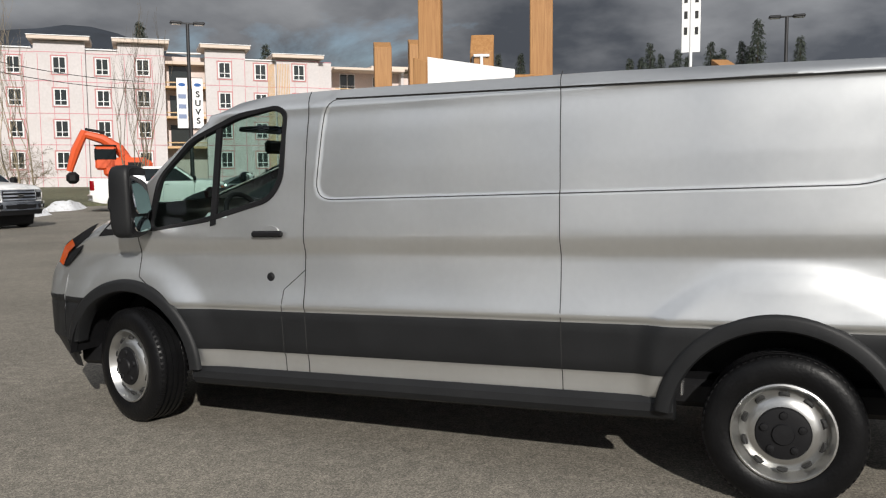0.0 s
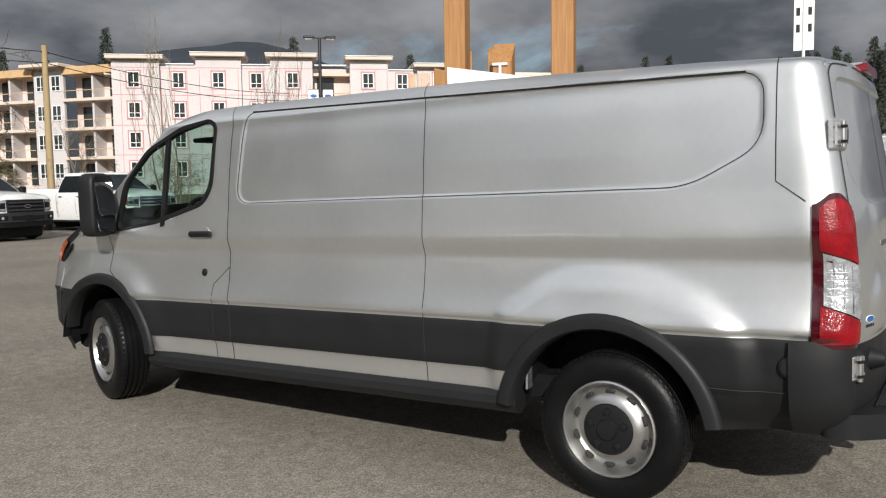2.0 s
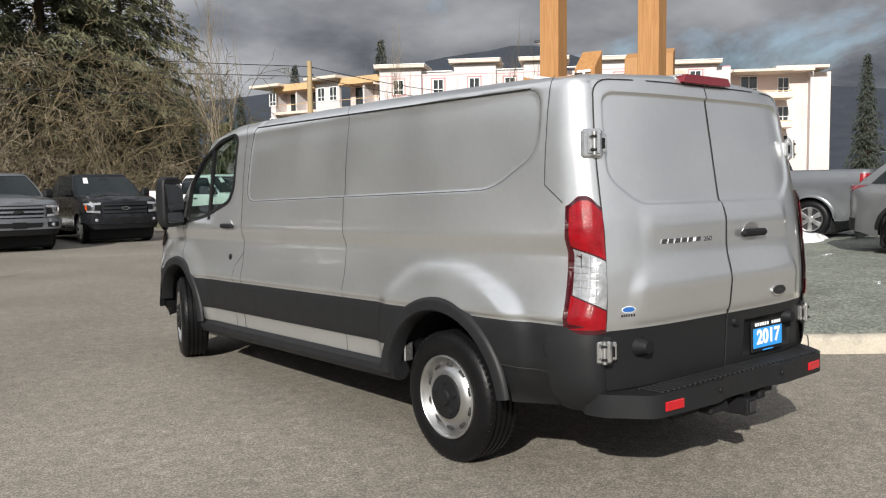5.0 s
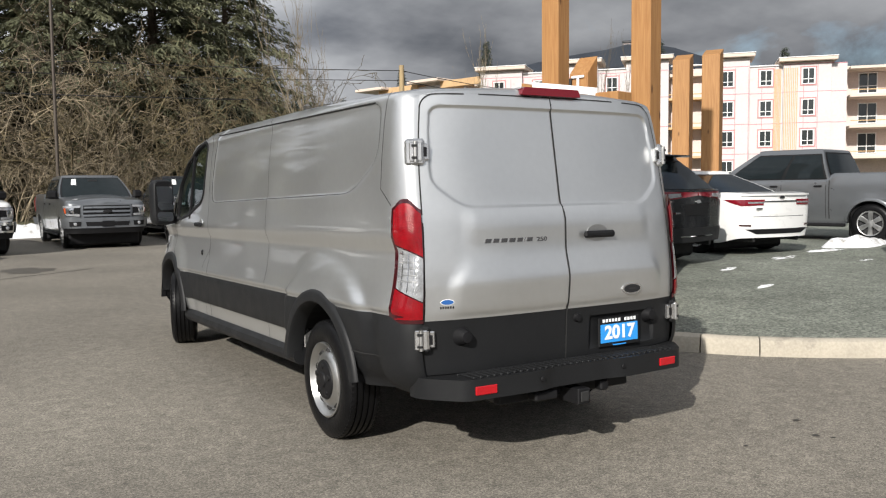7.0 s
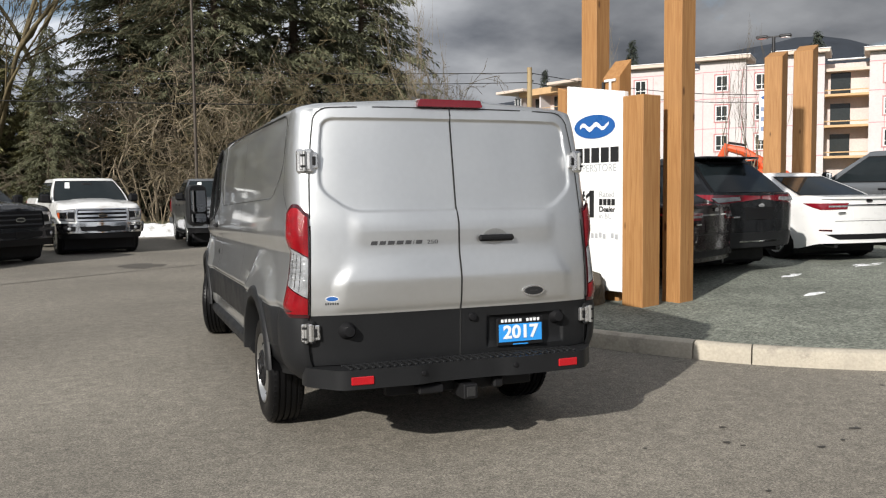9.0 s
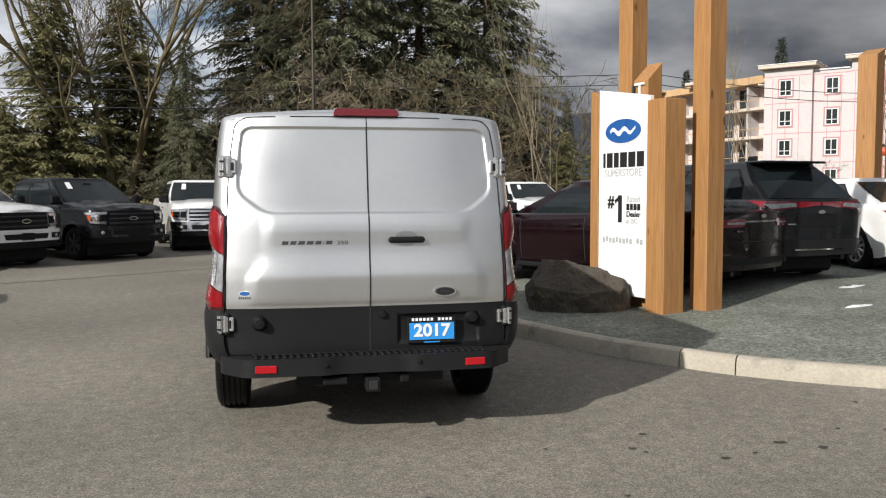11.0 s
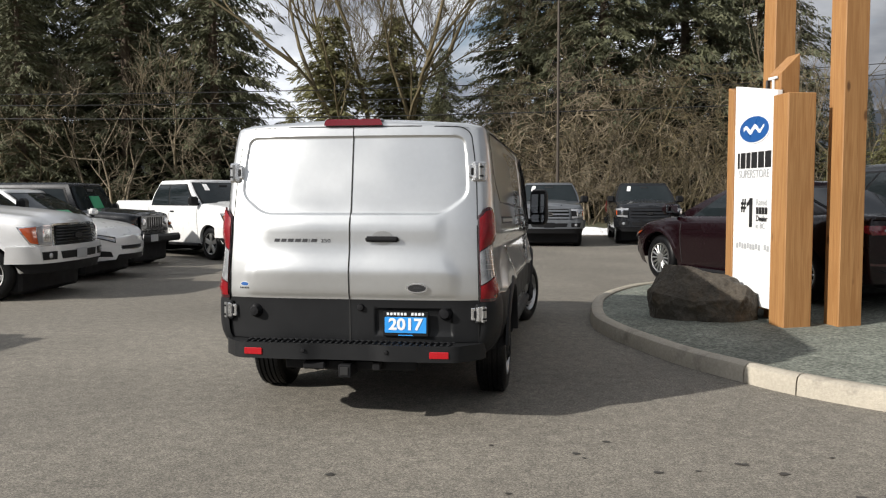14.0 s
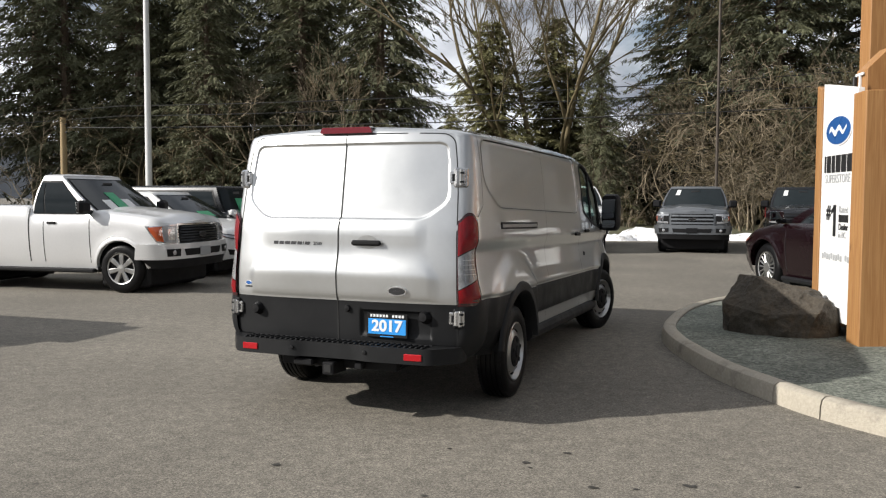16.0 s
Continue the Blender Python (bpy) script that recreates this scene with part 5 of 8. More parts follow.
def pylon():
    TL, BR = Vector((3.33, 3.60)), Vector((3.575, 2.71))
    ang = math.degrees(math.atan2(BR.y - TL.y, BR.x - TL.x))
    w = (BR - TL).length
    mid = (TL + BR) / 2
    s = thing("pylon_sign", pose(mid.x, mid.y, 0.14, 0, 0, ang), "white dealership pylon sign between cedar timbers on gravel", "sign")
    z1 = 2.545
    # front face looks along local -y
    V, F = box_data((0, 0.02, 0.17 + (z1 - 0.17) / 2), (w, 0.06, z1 - 0.17), 0.003)
    V = [Vector((v.x, v.y, v.z + (0.075 - 0.15 * (v.x / w + 0.5) if v.z > 1 else 0))) for v in V]
    obj("sign_panel", V, F, M_SIGNWHITE, s)
    # right end timber, thick; left end timber
    V, F = box_data((w / 2 + 0.15, 0.10, 1.205), (0.30, 0.30, 2.41), 0.008)
    obj("end_timber", V, F, M_CEDAR, s)
    V, F = box_data((-w / 2 - 0.075, 0.12, 1.31), (0.15, 0.30, 2.62), 0.008)
    V = [Vector((v.x, v.y, v.z - (0.05 * (v.x + w / 2 + 0.15) / 0.15 if v.z > 2 else 0))) for v in V]
    obj("end_timber", V, F, M_CEDAR, s)
    box("back_board", (0, 0.20, 1.25), (w, 0.04, 2.2), M_CEDAR, s, 0.004)
    y = -0.0125
    k = w / 0.89
    bo = obj("oval_emblem", *plate_data(ellipse(0.0, 2.10, 0.335 * k, 0.155), y - 0.006, y + 0.01), M_WHITEINK, s, "blue and white oval emblem")
    obj("emblem_face", *plate_data(ellipse(0.0, 2.10, 0.315 * k, 0.140), y - 0.010, y - 0.005), M_BLUE, bo)
    wave = [((-0.22 + 0.44 * q / 12) * k, 2.10 + 0.03 * math.sin(q * 1.15), 0.030 * (1.0 - 0.5 * abs(q - 5) / 7)) for q in range(13)]
    obj("emblem_mark", *plate_data([(a, b - h) for a, b, h in wave] + [(a, b + h) for a, b, h in reversed(wave)], y - 0.013, y - 0.009), M_WHITEINK, bo)
    # dealer name as plain bars, then the lettering that is plain words
    x = -0.36 * k
    for wd in (0.040, 0.105, 0.085, 0.12, 0.12, 0.12):
        wd *= k
        box("name_bar", (x + wd / 2, y - 0.001, 1.765), (wd, 0.008, 0.175), M_INK, s, 0.003)
        x += wd + 0.026 * k
    text("sign_lettering", "SUPERSTORE", 0.125, M_INKGREY, s, pose(0, y - 0.002, 1.61, 90, 0, 0), sx=0.92 * k)
    text("sign_lettering", "#", 0.20, M_INK, s, pose(-0.21 * k, y - 0.002, 1.27, 90, 0, 0), bold=0.006)
    text("sign_lettering", "1", 0.43, M_INK, s, pose(-0.045 * k, y - 0.002, 1.17, 90, 0, 0), bold=0.014)
    obj("figure_flag", *plate_data([(-0.135 * k, 1.25), (-0.05 * k, 1.30), (-0.05 * k, 1.335), (-0.075 * k, 1.335), (-0.135 * k, 1.29)], y - 0.003, y + 0.004), M_INK, s)
    text("sign_lettering", "Rated", 0.10, M_INKGREY, s, pose(0.185 * k, y - 0.002, 1.30, 90, 0, 0), sx=k)
    for q in range(4):
        box("name_bar", ((0.095 + 0.062 * q) * k, y - 0.001, 1.212), (0.05 * k, 0.006, 0.075), M_INK, s, 0.002)
    text("sign_lettering", "Dealer", 0.088, M_INK, s, pose(0.19 * k, y - 0.002, 1.125, 90, 0, 0), bold=0.002, sx=k)
    text("sign_lettering", "in BC", 0.088, M_INKGREY, s, pose(0.165 * k, y - 0.002, 1.045, 90, 0, 0), sx=k)
    for q in range(12):
        if q != 9:
            box("address_bar", ((-0.34 + 0.061 * q) * k, y - 0.001, 0.81 + (0.012 if q % 3 == 1 else 0)), (0.042 * k, 0.005, 0.06), M_INKGREY, s, 0.002)


pylon()
POST_A = cedar_post((3.825, 3.775), 0.25, 0.25, 6.8, -73, label="tall square cedar post behind the pylon sign")
POST_B = cedar_post((4.235, 2.615), 0.25, 0.26, 6.6, -73, label="tall square cedar post standing in gravel")


def flood_post():
    p = cedar_post((3.73, 3.13), 0.25, 0.22, 2.72, -73, slant=0.22, label="short cedar post with slanted top carrying a white steel bracket")
    f = box("floodlight_bracket", (0, -0.122, 2.60), (0.030, 0.024, 0.17), M_WHITEPOLE, p, 0.005)
    for z in (2.52, 2.68):
        box("bracket_bar", (0, -0.126, z), (0.17, 0.022, 0.030), M_WHITEPOLE, f, 0.005)
    box("floodlight", (-0.095, -0.135, 2.60), (0.028, 0.04, 0.14), M_METALGREY, f, 0.008)


flood_post()
# heavier columns of a second sign further along the island
for cx, cy, h in ((10.12, 7.53, 3.75), (10.13, 6.78, 3.75), (11.95, 1.74, 3.05), (12.3, 1.28, 3.3)):
    cedar_post((cx, cy), 0.34, 0.34, h, -60, slant=0.14, z0=0.25, label="short heavy cedar column with a slanted top on the island")


def boulder():
    bm = bmesh.new()
    ring = [(-0.78, -0.1, 0), (-0.6, -0.42, 0), (0, -0.5, 0), (0.62, -0.40, 0), (0.85, -0.05, 0), (0.6, 0.4, 0), (-0.3, 0.5, 0), (-0.75, 0.3, 0)]
    waist = [(-0.82, -0.12, 0.30), (-0.52, -0.48, 0.33), (0.10, -0.53, 0.26), (0.72, -0.36, 0.30), (0.86, 0.0, 0.34), (-0.6, 0.4, 0.35)]
    top = [(-0.54, -0.14, 0.63), (-0.16, -0.26, 0.62), (-0.30, 0.25, 0.58), (0.36, -0.24, 0.52), (0.50, 0.2, 0.46), (0.74, -0.18, 0.42)]
    for p in ring + waist + top:
        bm.verts.new(p)
    bmesh.ops.convex_hull(bm, input=bm.verts)
    bmesh.ops.triangulate(bm, faces=bm.faces)
    for _ in range(4):
        bmesh.ops.subdivide_edges(bm, edges=bm.edges, cuts=1, use_grid_fill=True)
    for vv in bm.verts:
        p = vv.co.copy()
        d = Vector((p.x, p.y, p.z - 0.15)).normalized()
        vv.co = Vector((p.x * 0.76, p.y * 0.9, p.z)) + d * (0.035 * noise.noise(p * 3.2) - 0.05 * abs(noise.noise(p * 4.5 + Vector((3, 1, 7)))) + 0.012 * noise.noise(p * 17))
    me = bpy.data.meshes.new("boulder")
    bm.to_mesh(me)
    bm.free()
    me.materials.append(M_ROCK)
    ob = new("boulder", me)
    ob.matrix_basis = pose(2.93, 3.30, 0.11, 0, 0, -27)
    tagged(ob, "large angular dark brown basalt boulder on gravel beside the sign", "boulder")


boulder()

# ---- parked vehicles ----
PICKUP = dict(L=5.56, W=2.0, wb=3.68, fo=0.77, clr=0.36, R=0.395, tw=0.26, kind="pickup", nose=0.34, tail=0.16, dome=0.030,
              top=[(-3.0, 1.40), (-1.04, 1.40), (-1.0, 1.30), (1.2, 1.30), (1.42, 1.325), (2.08, 1.28), (2.45, 1.23), (2.57, 1.18), (2.63, 1.11)],
              cab=dict(base=(-1.02, 1.46), roof=(-0.80, 0.58), zb=1.28, zt=1.95, wb=0.90, wt=0.71, cuts=[(0.035, 0.385), (0.415, 0.90)]))
PICKUP_REG = dict(PICKUP, L=5.15, wb=3.2, fo=0.76, top=[(-3.1, 1.38), (-0.14, 1.38), (-0.10, 1.26), (0.90, 1.26), (1.12, 1.31), (1.78, 1.25), (2.18, 1.20), (2.30, 1.15), (2.37, 1.07)],
                  cab=dict(base=(-0.12, 1.18), roof=(-0.02, 0.36), zb=1.25, zt=1.93, wb=0.89, wt=0.71, cuts=[(0.05, 0.20), (0.225, 0.86)]))
SEDAN = dict(L=4.66, W=1.85, wb=2.85, fo=0.82, clr=0.21, R=0.345, tw=0.22, kind="sedan", nose=0.58, tail=0.48, dome=0.0,
             top=[(-2.50, 0.98), (-2.38, 1.03), (-2.02, 1.055), (-1.2, 1.01), (0.9, 0.965), (1.3, 0.945), (1.8, 0.86), (2.10, 0.75), (2.24, 0.64)],
             cab=dict(base=(-2.00, 1.22), roof=(-0.78, 0.18), zb=0.96, zt=1.475, wb=0.79, wt=0.575, cuts=[(0.235, 0.50), (0.525, 0.87)]))
SUV = dict(L=4.58, W=1.92, wb=2.85, fo=0.82, clr=0.27, R=0.375, tw=0.24, kind="suv", nose=0.55, tail=0.36, dome=0.0,
           top=[(-2.45, 1.06), (-2.33, 1.12), (-1.2, 1.11), (0.9, 1.07), (1.3, 1.065), (1.8, 0.99), (2.1, 0.89), (2.24, 0.74)],
           cab=dict(base=(-2.26, 1.18), roof=(-1.66, 0.22), zb=1.08, zt=1.67, wb=0.83, wt=0.62, cuts=[(0.075, 0.27), (0.295, 0.57), (0.595, 0.89)]))
JEEP = dict(L=4.3, W=1.75, wb=2.95, fo=0.52, clr=0.42, R=0.40, tw=0.26, kind="jeep", nose=0.14, tail=0.10, dome=0.02,
            top=[(-2.3, 1.12), (-0.9, 1.12), (0.55, 1.14), (0.75, 1.20), (1.8, 1.14), (1.95, 1.10), (2.02, 1.04)],
            cab=dict(base=(-2.2, 0.72), roof=(-2.10, 0.40), zb=1.12, zt=1.84, wb=0.79, wt=0.69, cuts=[(0.035, 0.31), (0.36, 0.62), (0.66, 0.94)]))
SECTION = [(0.0, 0.915), (0.10, 0.945), (0.20, 0.962), (0.30, 0.975), (0.42, 0.988), (0.55, 0.994), (0.70, 1.0), (0.80, 0.998), (0.90, 0.984), (0.96, 0.965), (1.0, 0.935)]
ROWS = [0.0, 0.05, 0.12, 0.20, 0.28, 0.36, 0.44, 0.52, 0.60, 0.68, 0.76, 0.83, 0.89, 0.94, 0.975, 1.0]


def wheel(parent, name, x, y, R, tw, side, steer=0, spokes=6, rim_material=None):
    w = new(name)
    w.parent = parent
    w.matrix_basis = pose(x, y, R, 0, 0, steer + (0 if side > 0 else 180))
    h = tw / 2
    r0 = R * 0.645
    obj("tyre", *lathe_data([(r0, h - 0.03), (r0 + 0.02, h - 0.005), (R - 0.06, h), (R - 0.02, h - 0.02), (R, h - 0.05), (R, 0.02), (R - 0.01, 0.012), (R - 0.01, -0.012), (R, -0.02), (R, -h + 0.05), (R - 0.03, -h + 0.01), (r0, -h + 0.03)], 36), M_RUBBER, w, smooth=True)
    rm = rim_material or M_STEEL
    rim = obj("rim", *lathe_data([(r0 + 0.004, h - 0.03), (r0 - 0.005, h - 0.008), (r0 - 0.022, h - 0.012), (r0 - 0.03, h - 0.07), (0.0, h - 0.09)], 32), M_METALGREY, w, smooth=True)
    fan = 0.30 if spokes > 12 else 0.44
    for k in range(spokes):
        a = 2 * math.pi * k / spokes
        v, f = box_data((h - 0.030, 0, (r0 + 0.03) / 2), (0.035, fan * r0 * 6 / spokes * 0.62, r0 - 0.040), 0.008, taper=(1, 1.5))
        sp = obj("spoke", v, f, rm, rim)
        sp.matrix_basis = Matrix.Rotation(a, 4, "X")
    obj("rim_lip", *lathe_data([(r0 + 0.003, h - 0.028), (r0 - 0.002, h - 0.004), (r0 - 0.02, h - 0.010)], 32), rm, rim, smooth=True)
    obj("hub", *lathe_data([(0.075, h - 0.03), (0.068, h - 0.010), (0, h - 0.004)], 16), rm, rim, smooth=True)


class Shell:
    """The skin of a parked vehicle: half widths, plan outline and flanks of the glasshouse."""

    def __init__(self, spec):
        self.s = spec
        self.y1 = spec["wb"] / 2 + spec["fo"]
        self.y0 = self.y1 - spec["L"]
        self.H = spec["W"] / 2
        self.bow = {"pickup": 0.075, "jeep": 0.02}.get(spec["kind"], 0.13)
        self.ys = [self.y0 + spec["L"] * k / 84 for k in range(85)]
        front = [(self.end_x(1) * f / 10, self.y1 + self.bow * (1 - (f / 10) ** 2)) for f in range(10)] + [(self.H * self.plan(y), y) for y in reversed(self.ys) if y > 0]
        rear = [(self.end_x(-1) * f / 10, self.y0 - 0.6 * self.bow * (1 - (f / 10) ** 2)) for f in range(10)] + [(self.H * self.plan(y), y) for y in self.ys if y < 0]
        self.lines = {1: front, -1: rear}

    def end_x(self, end):
        return self.H * self.plan(self.y1 if end > 0 else self.y0)

    def plan(self, y):
        s = self.s
        k = 1.0
        for e, soft, least in ((self.y1 - y, s["nose"], 0.70 if s["kind"] in ("sedan", "suv") else 0.84), (y - self.y0, s["tail"], 0.80 if s["kind"] in ("sedan", "suv") else 0.93)):
            if e < soft:
                u = 1 - max(0, e) / soft
                k *= least + (1 - least) * (1 - u ** 2.4) ** 0.5
        return k

    def top(self, y):
        return soft_table(self.s["top"], y, 0.035)

    def low(self, y):
        e = min(self.y1 - y, y - self.y0)
        return self.s["clr"] + 0.10 * (1 - smooth01(e / 0.55))

    def half(self, y, z):
        lo, t = self.low(y), self.top(y)
        u = max(0.0, min(1.0, (z - lo) / (t - lo)))
        x = self.H * self.plan(y) * soft_table(SECTION, u, 0.02)
        for cy in (self.s["wb"] / 2, -self.s["wb"] / 2):
            r = math.hypot(y - cy, z - self.s["R"])
            x += 0.022 * smooth01((self.s["R"] + 0.20 - r) / 0.10) * smooth01((z - 0.35) / 0.15)
        return x

    def along(self, s, z, end):
        """Place and outward direction at a distance s from the middle, round the nose (end 1) or tail (-1)."""
        line, left = self.lines[end], abs(s)
        for a, b in zip(line, line[1:]):
            d = math.hypot(b[0] - a[0], b[1] - a[1])
            if left <= d or b is line[-1]:
                t = left / d
                x, y = a[0] + (b[0] - a[0]) * t, a[1] + (b[1] - a[1]) * t
                nx, ny = (b[1] - a[1]) / d * -end, (b[0] - a[0]) / d * end
                sg = 1 if s >= 0 else -1
                lo = self.low(y)
                k = soft_table(SECTION, max(0, min(1, (z - lo) / (self.top(y) - lo))), 0.02)
                return Vector((sg * x * k, y, z)), Vector((sg * nx, ny, 0))
            left -= d

    def patch(self, nm, quad, off, material, parent, end=1, nx=10, nz=3, depth=0.035, back=0.0, label=""):
        """A curved slab on the skin: quad of (s, z) corners low-left, low-right, top-right, top-left; back leans its top away."""
        (s0, z0), (s1, z1), (s2, z2), (s3, z3) = quad
        zlo, zhi = min(z0, z1), max(z2, z3)
        V = []
        for layer in (off, off - depth):
            for i in range(nx + 1):
                u = i / nx
                for j in range(nz + 1):
                    w = j / nz
                    s = (s0 + (s1 - s0) * u) * (1 - w) + (s3 + (s2 - s3) * u) * w
                    z = (z0 + (z1 - z0) * u) * (1 - w) + (z3 + (z2 - z3) * u) * w
                    p, n = self.along(s, z, end)
                    V.append(p + n * layer - Vector((0, end * back * (z - zlo) / max(0.01, zhi - zlo), 0)))
        m, N = nz + 1, (nx + 1) * (nz + 1)
        F = []
        for i in range(nx):
            for j in range(nz):
                a = i * m + j
                F += [[a, a + m, a + m + 1, a + 1], [N + a, N + a + 1, N + a + m + 1, N + a + m]]
        rim = [i * m for i in range(nx + 1)] + [nx * m + j for j in range(1, nz + 1)] + [i * m + nz for i in range(nx - 1, -1, -1)] + [j for j in range(nz - 1, 0, -1)]
        for a, b in zip(rim, rim[1:] + rim[:1]):
            F.append([a, N + a, N + b, b])
        if end > 0:
            F = [f[::-1] for f in F]
        return obj(nm, V, F, material, parent, label, smooth=True, angle=40)


def glasshouse(v, sh, paint, kind, tag, roof_paint=None):
    c, W = sh.s["cab"], sh.s["W"]
    (b0, b1), (r0, r1) = c["base"], c["roof"]
    zb, zt, wb_, wt = c["zb"], c["zt"], c["wb"] * W / 1.9, c["wt"] * W / 1.9
    flat = kind in ("jeep",)
    bow_f, bow_r = (0.03, 0.02) if flat else (0.11, 0.05)

    def flank(u, s, side, off=0.0):
        ya, yb = b0 + (r0 - b0) * s, b1 + (r1 - b1) * s
        x = wb_ + (wt - wb_) * s + 0.04 * math.sin(math.pi * min(1, max(0, s))) + off
        return Vector((side * x, ya + (yb - ya) * u, zb + (zt - 0.06 - zb) * s))

    def screen(q, s, front, off=0.0):
        """Across the windscreen (front) or rear window: q from -1 to 1."""
        p = flank(1 if front else 0, s, 1)
        y = p.y + (bow_f if front else -bow_r) * (1 - abs(q) ** 2.2)
        return Vector((p.x * q, y + (off if front else -off), p.z + off * 0.6))

    rings = []
    for s in (-0.10, 0.0, 0.12, 0.25, 0.4, 0.55, 0.7, 0.85, 0.94, 1.0):
        ring = [flank(u, s, 1) for u in (0, 0.2, 0.4, 0.6, 0.8)] + [screen(q, s, True) for q in (1, 0.8, 0.55, 0.28, 0, -0.28, -0.55, -0.8, -1)]
        ring += [flank(u, s, -1) for u in (0.8, 0.6, 0.4, 0.2)] + [screen(q, s, False) for q in (-1, -0.7, -0.35, 0, 0.35, 0.7)]
        rings.append(ring)
    top = rings[-1]
    cy = (r0 + r1) / 2
    for f, dz in ((0.985, 0.018), (0.955, 0.034), (0.88, 0.046), (0.7, 0.056), (0.35, 0.06)):
        rings.append([Vector((p.x * f, cy + (p.y - cy) * (f if f < 0.9 else 1 - (1 - f) * 0.5), p.z + dz)) for p in top])
    k = len(top)
    VV = [p for r in rings for p in r]
    FF = [[i * k + a, i * k + (a + 1) % k, (i + 1) * k + (a + 1) % k, (i + 1) * k + a] for i in range(len(rings) - 1) for a in range(k)]
    FF.append([(len(rings) - 1) * k + a for a in range(k)])
    obj("cab", VV, FF, roof_paint or paint, v, smooth=True, angle=50)

    def sheet(nm, point, u0, u1, s0, s1, material, nu, ns, flip, parent=v):
        P = [point(u0 + (u1 - u0) * i / nu, s0 + (s1 - s0) * j / ns) for i in range(nu + 1) for j in range(ns + 1)]
        G = []
        for i in range(nu):
            for j in range(ns):
                a = i * (ns + 1) + j
                f = [a, a + ns + 1, a + ns + 2, a + 1]
                G.append(f[::-1] if flip else f)
        return obj(nm, P, G, material, parent, smooth=True, angle=60)

    lo, hi = (0.05, 0.86)
    for side in (-1, 1):
        u0, u1 = c["cuts"][0][0], c["cuts"][-1][1]
        surround = sheet("window_surround", lambda u, s: flank(u, s, side, 0.006), u0 - 0.016, u1 + 0.02, lo - 0.03, hi + 0.045, M_BLACK if kind != "bright" else M_CHROME, 10, 6, side > 0)
        for a, b in c["cuts"]:
            sheet("side_window", lambda u, s: flank(u, s, side, 0.013), a, b, lo, hi, M_TINT, 6, 6, side > 0, surround)
    ws = sheet("windscreen_surround", lambda q, s: screen(q, s, True, 0.006), -0.955, 0.955, 0.02, 0.965, M_BLACK, 14, 6, False)
    g = sheet("windscreen", lambda q, s: screen(q, s, True, 0.013), -0.915, 0.915, 0.07, 0.925, M_SCREEN, 14, 6, False, ws)
    box("inside_mirror", screen(0, 0.80, True, 0.020), (0.24, 0.012, 0.06), M_METALGREY, ws, 0.004)
    for q in (-0.55, 0.15):
        a, b = screen(q, 0.06, True, 0.03), screen(q + 0.50, 0.12, True, 0.03)
        tube("wiper", [a, b], 0.010, M_BLACK, ws, 5)
    rw = sheet("rear_window_surround", lambda q, s: screen(q, s, False, 0.006), 0.92, -0.92, 0.06, 0.955, M_BLACK, 10, 6, False)
    sheet("rear_window", lambda q, s: screen(q, s, False, 0.013), 0.875, -0.875, 0.11, 0.90, M_TINT, 10, 6, False, rw)
    for q, s, w, h, material in tag:
        a, b = screen(q, s, True, 0.02), screen(q + w, s + h, True, 0.02)
        quad = [screen(q, s, True, 0.022), screen(q + w, s, True, 0.022), screen(q + w, s + h, True, 0.022), screen(q, s + h, True, 0.022)]
        quad += [p - Vector((0, 0.006, 0.003)) for p in quad]
        obj("windscreen_sheet", quad, [[0, 1, 2, 3], [7, 6, 5, 4], [0, 4, 5, 1], [1, 5, 6, 2], [2, 6, 7, 3], [3, 7, 4, 0]], material, ws)
    return flank, zt, zb, (b0, b1), (r0, r1)


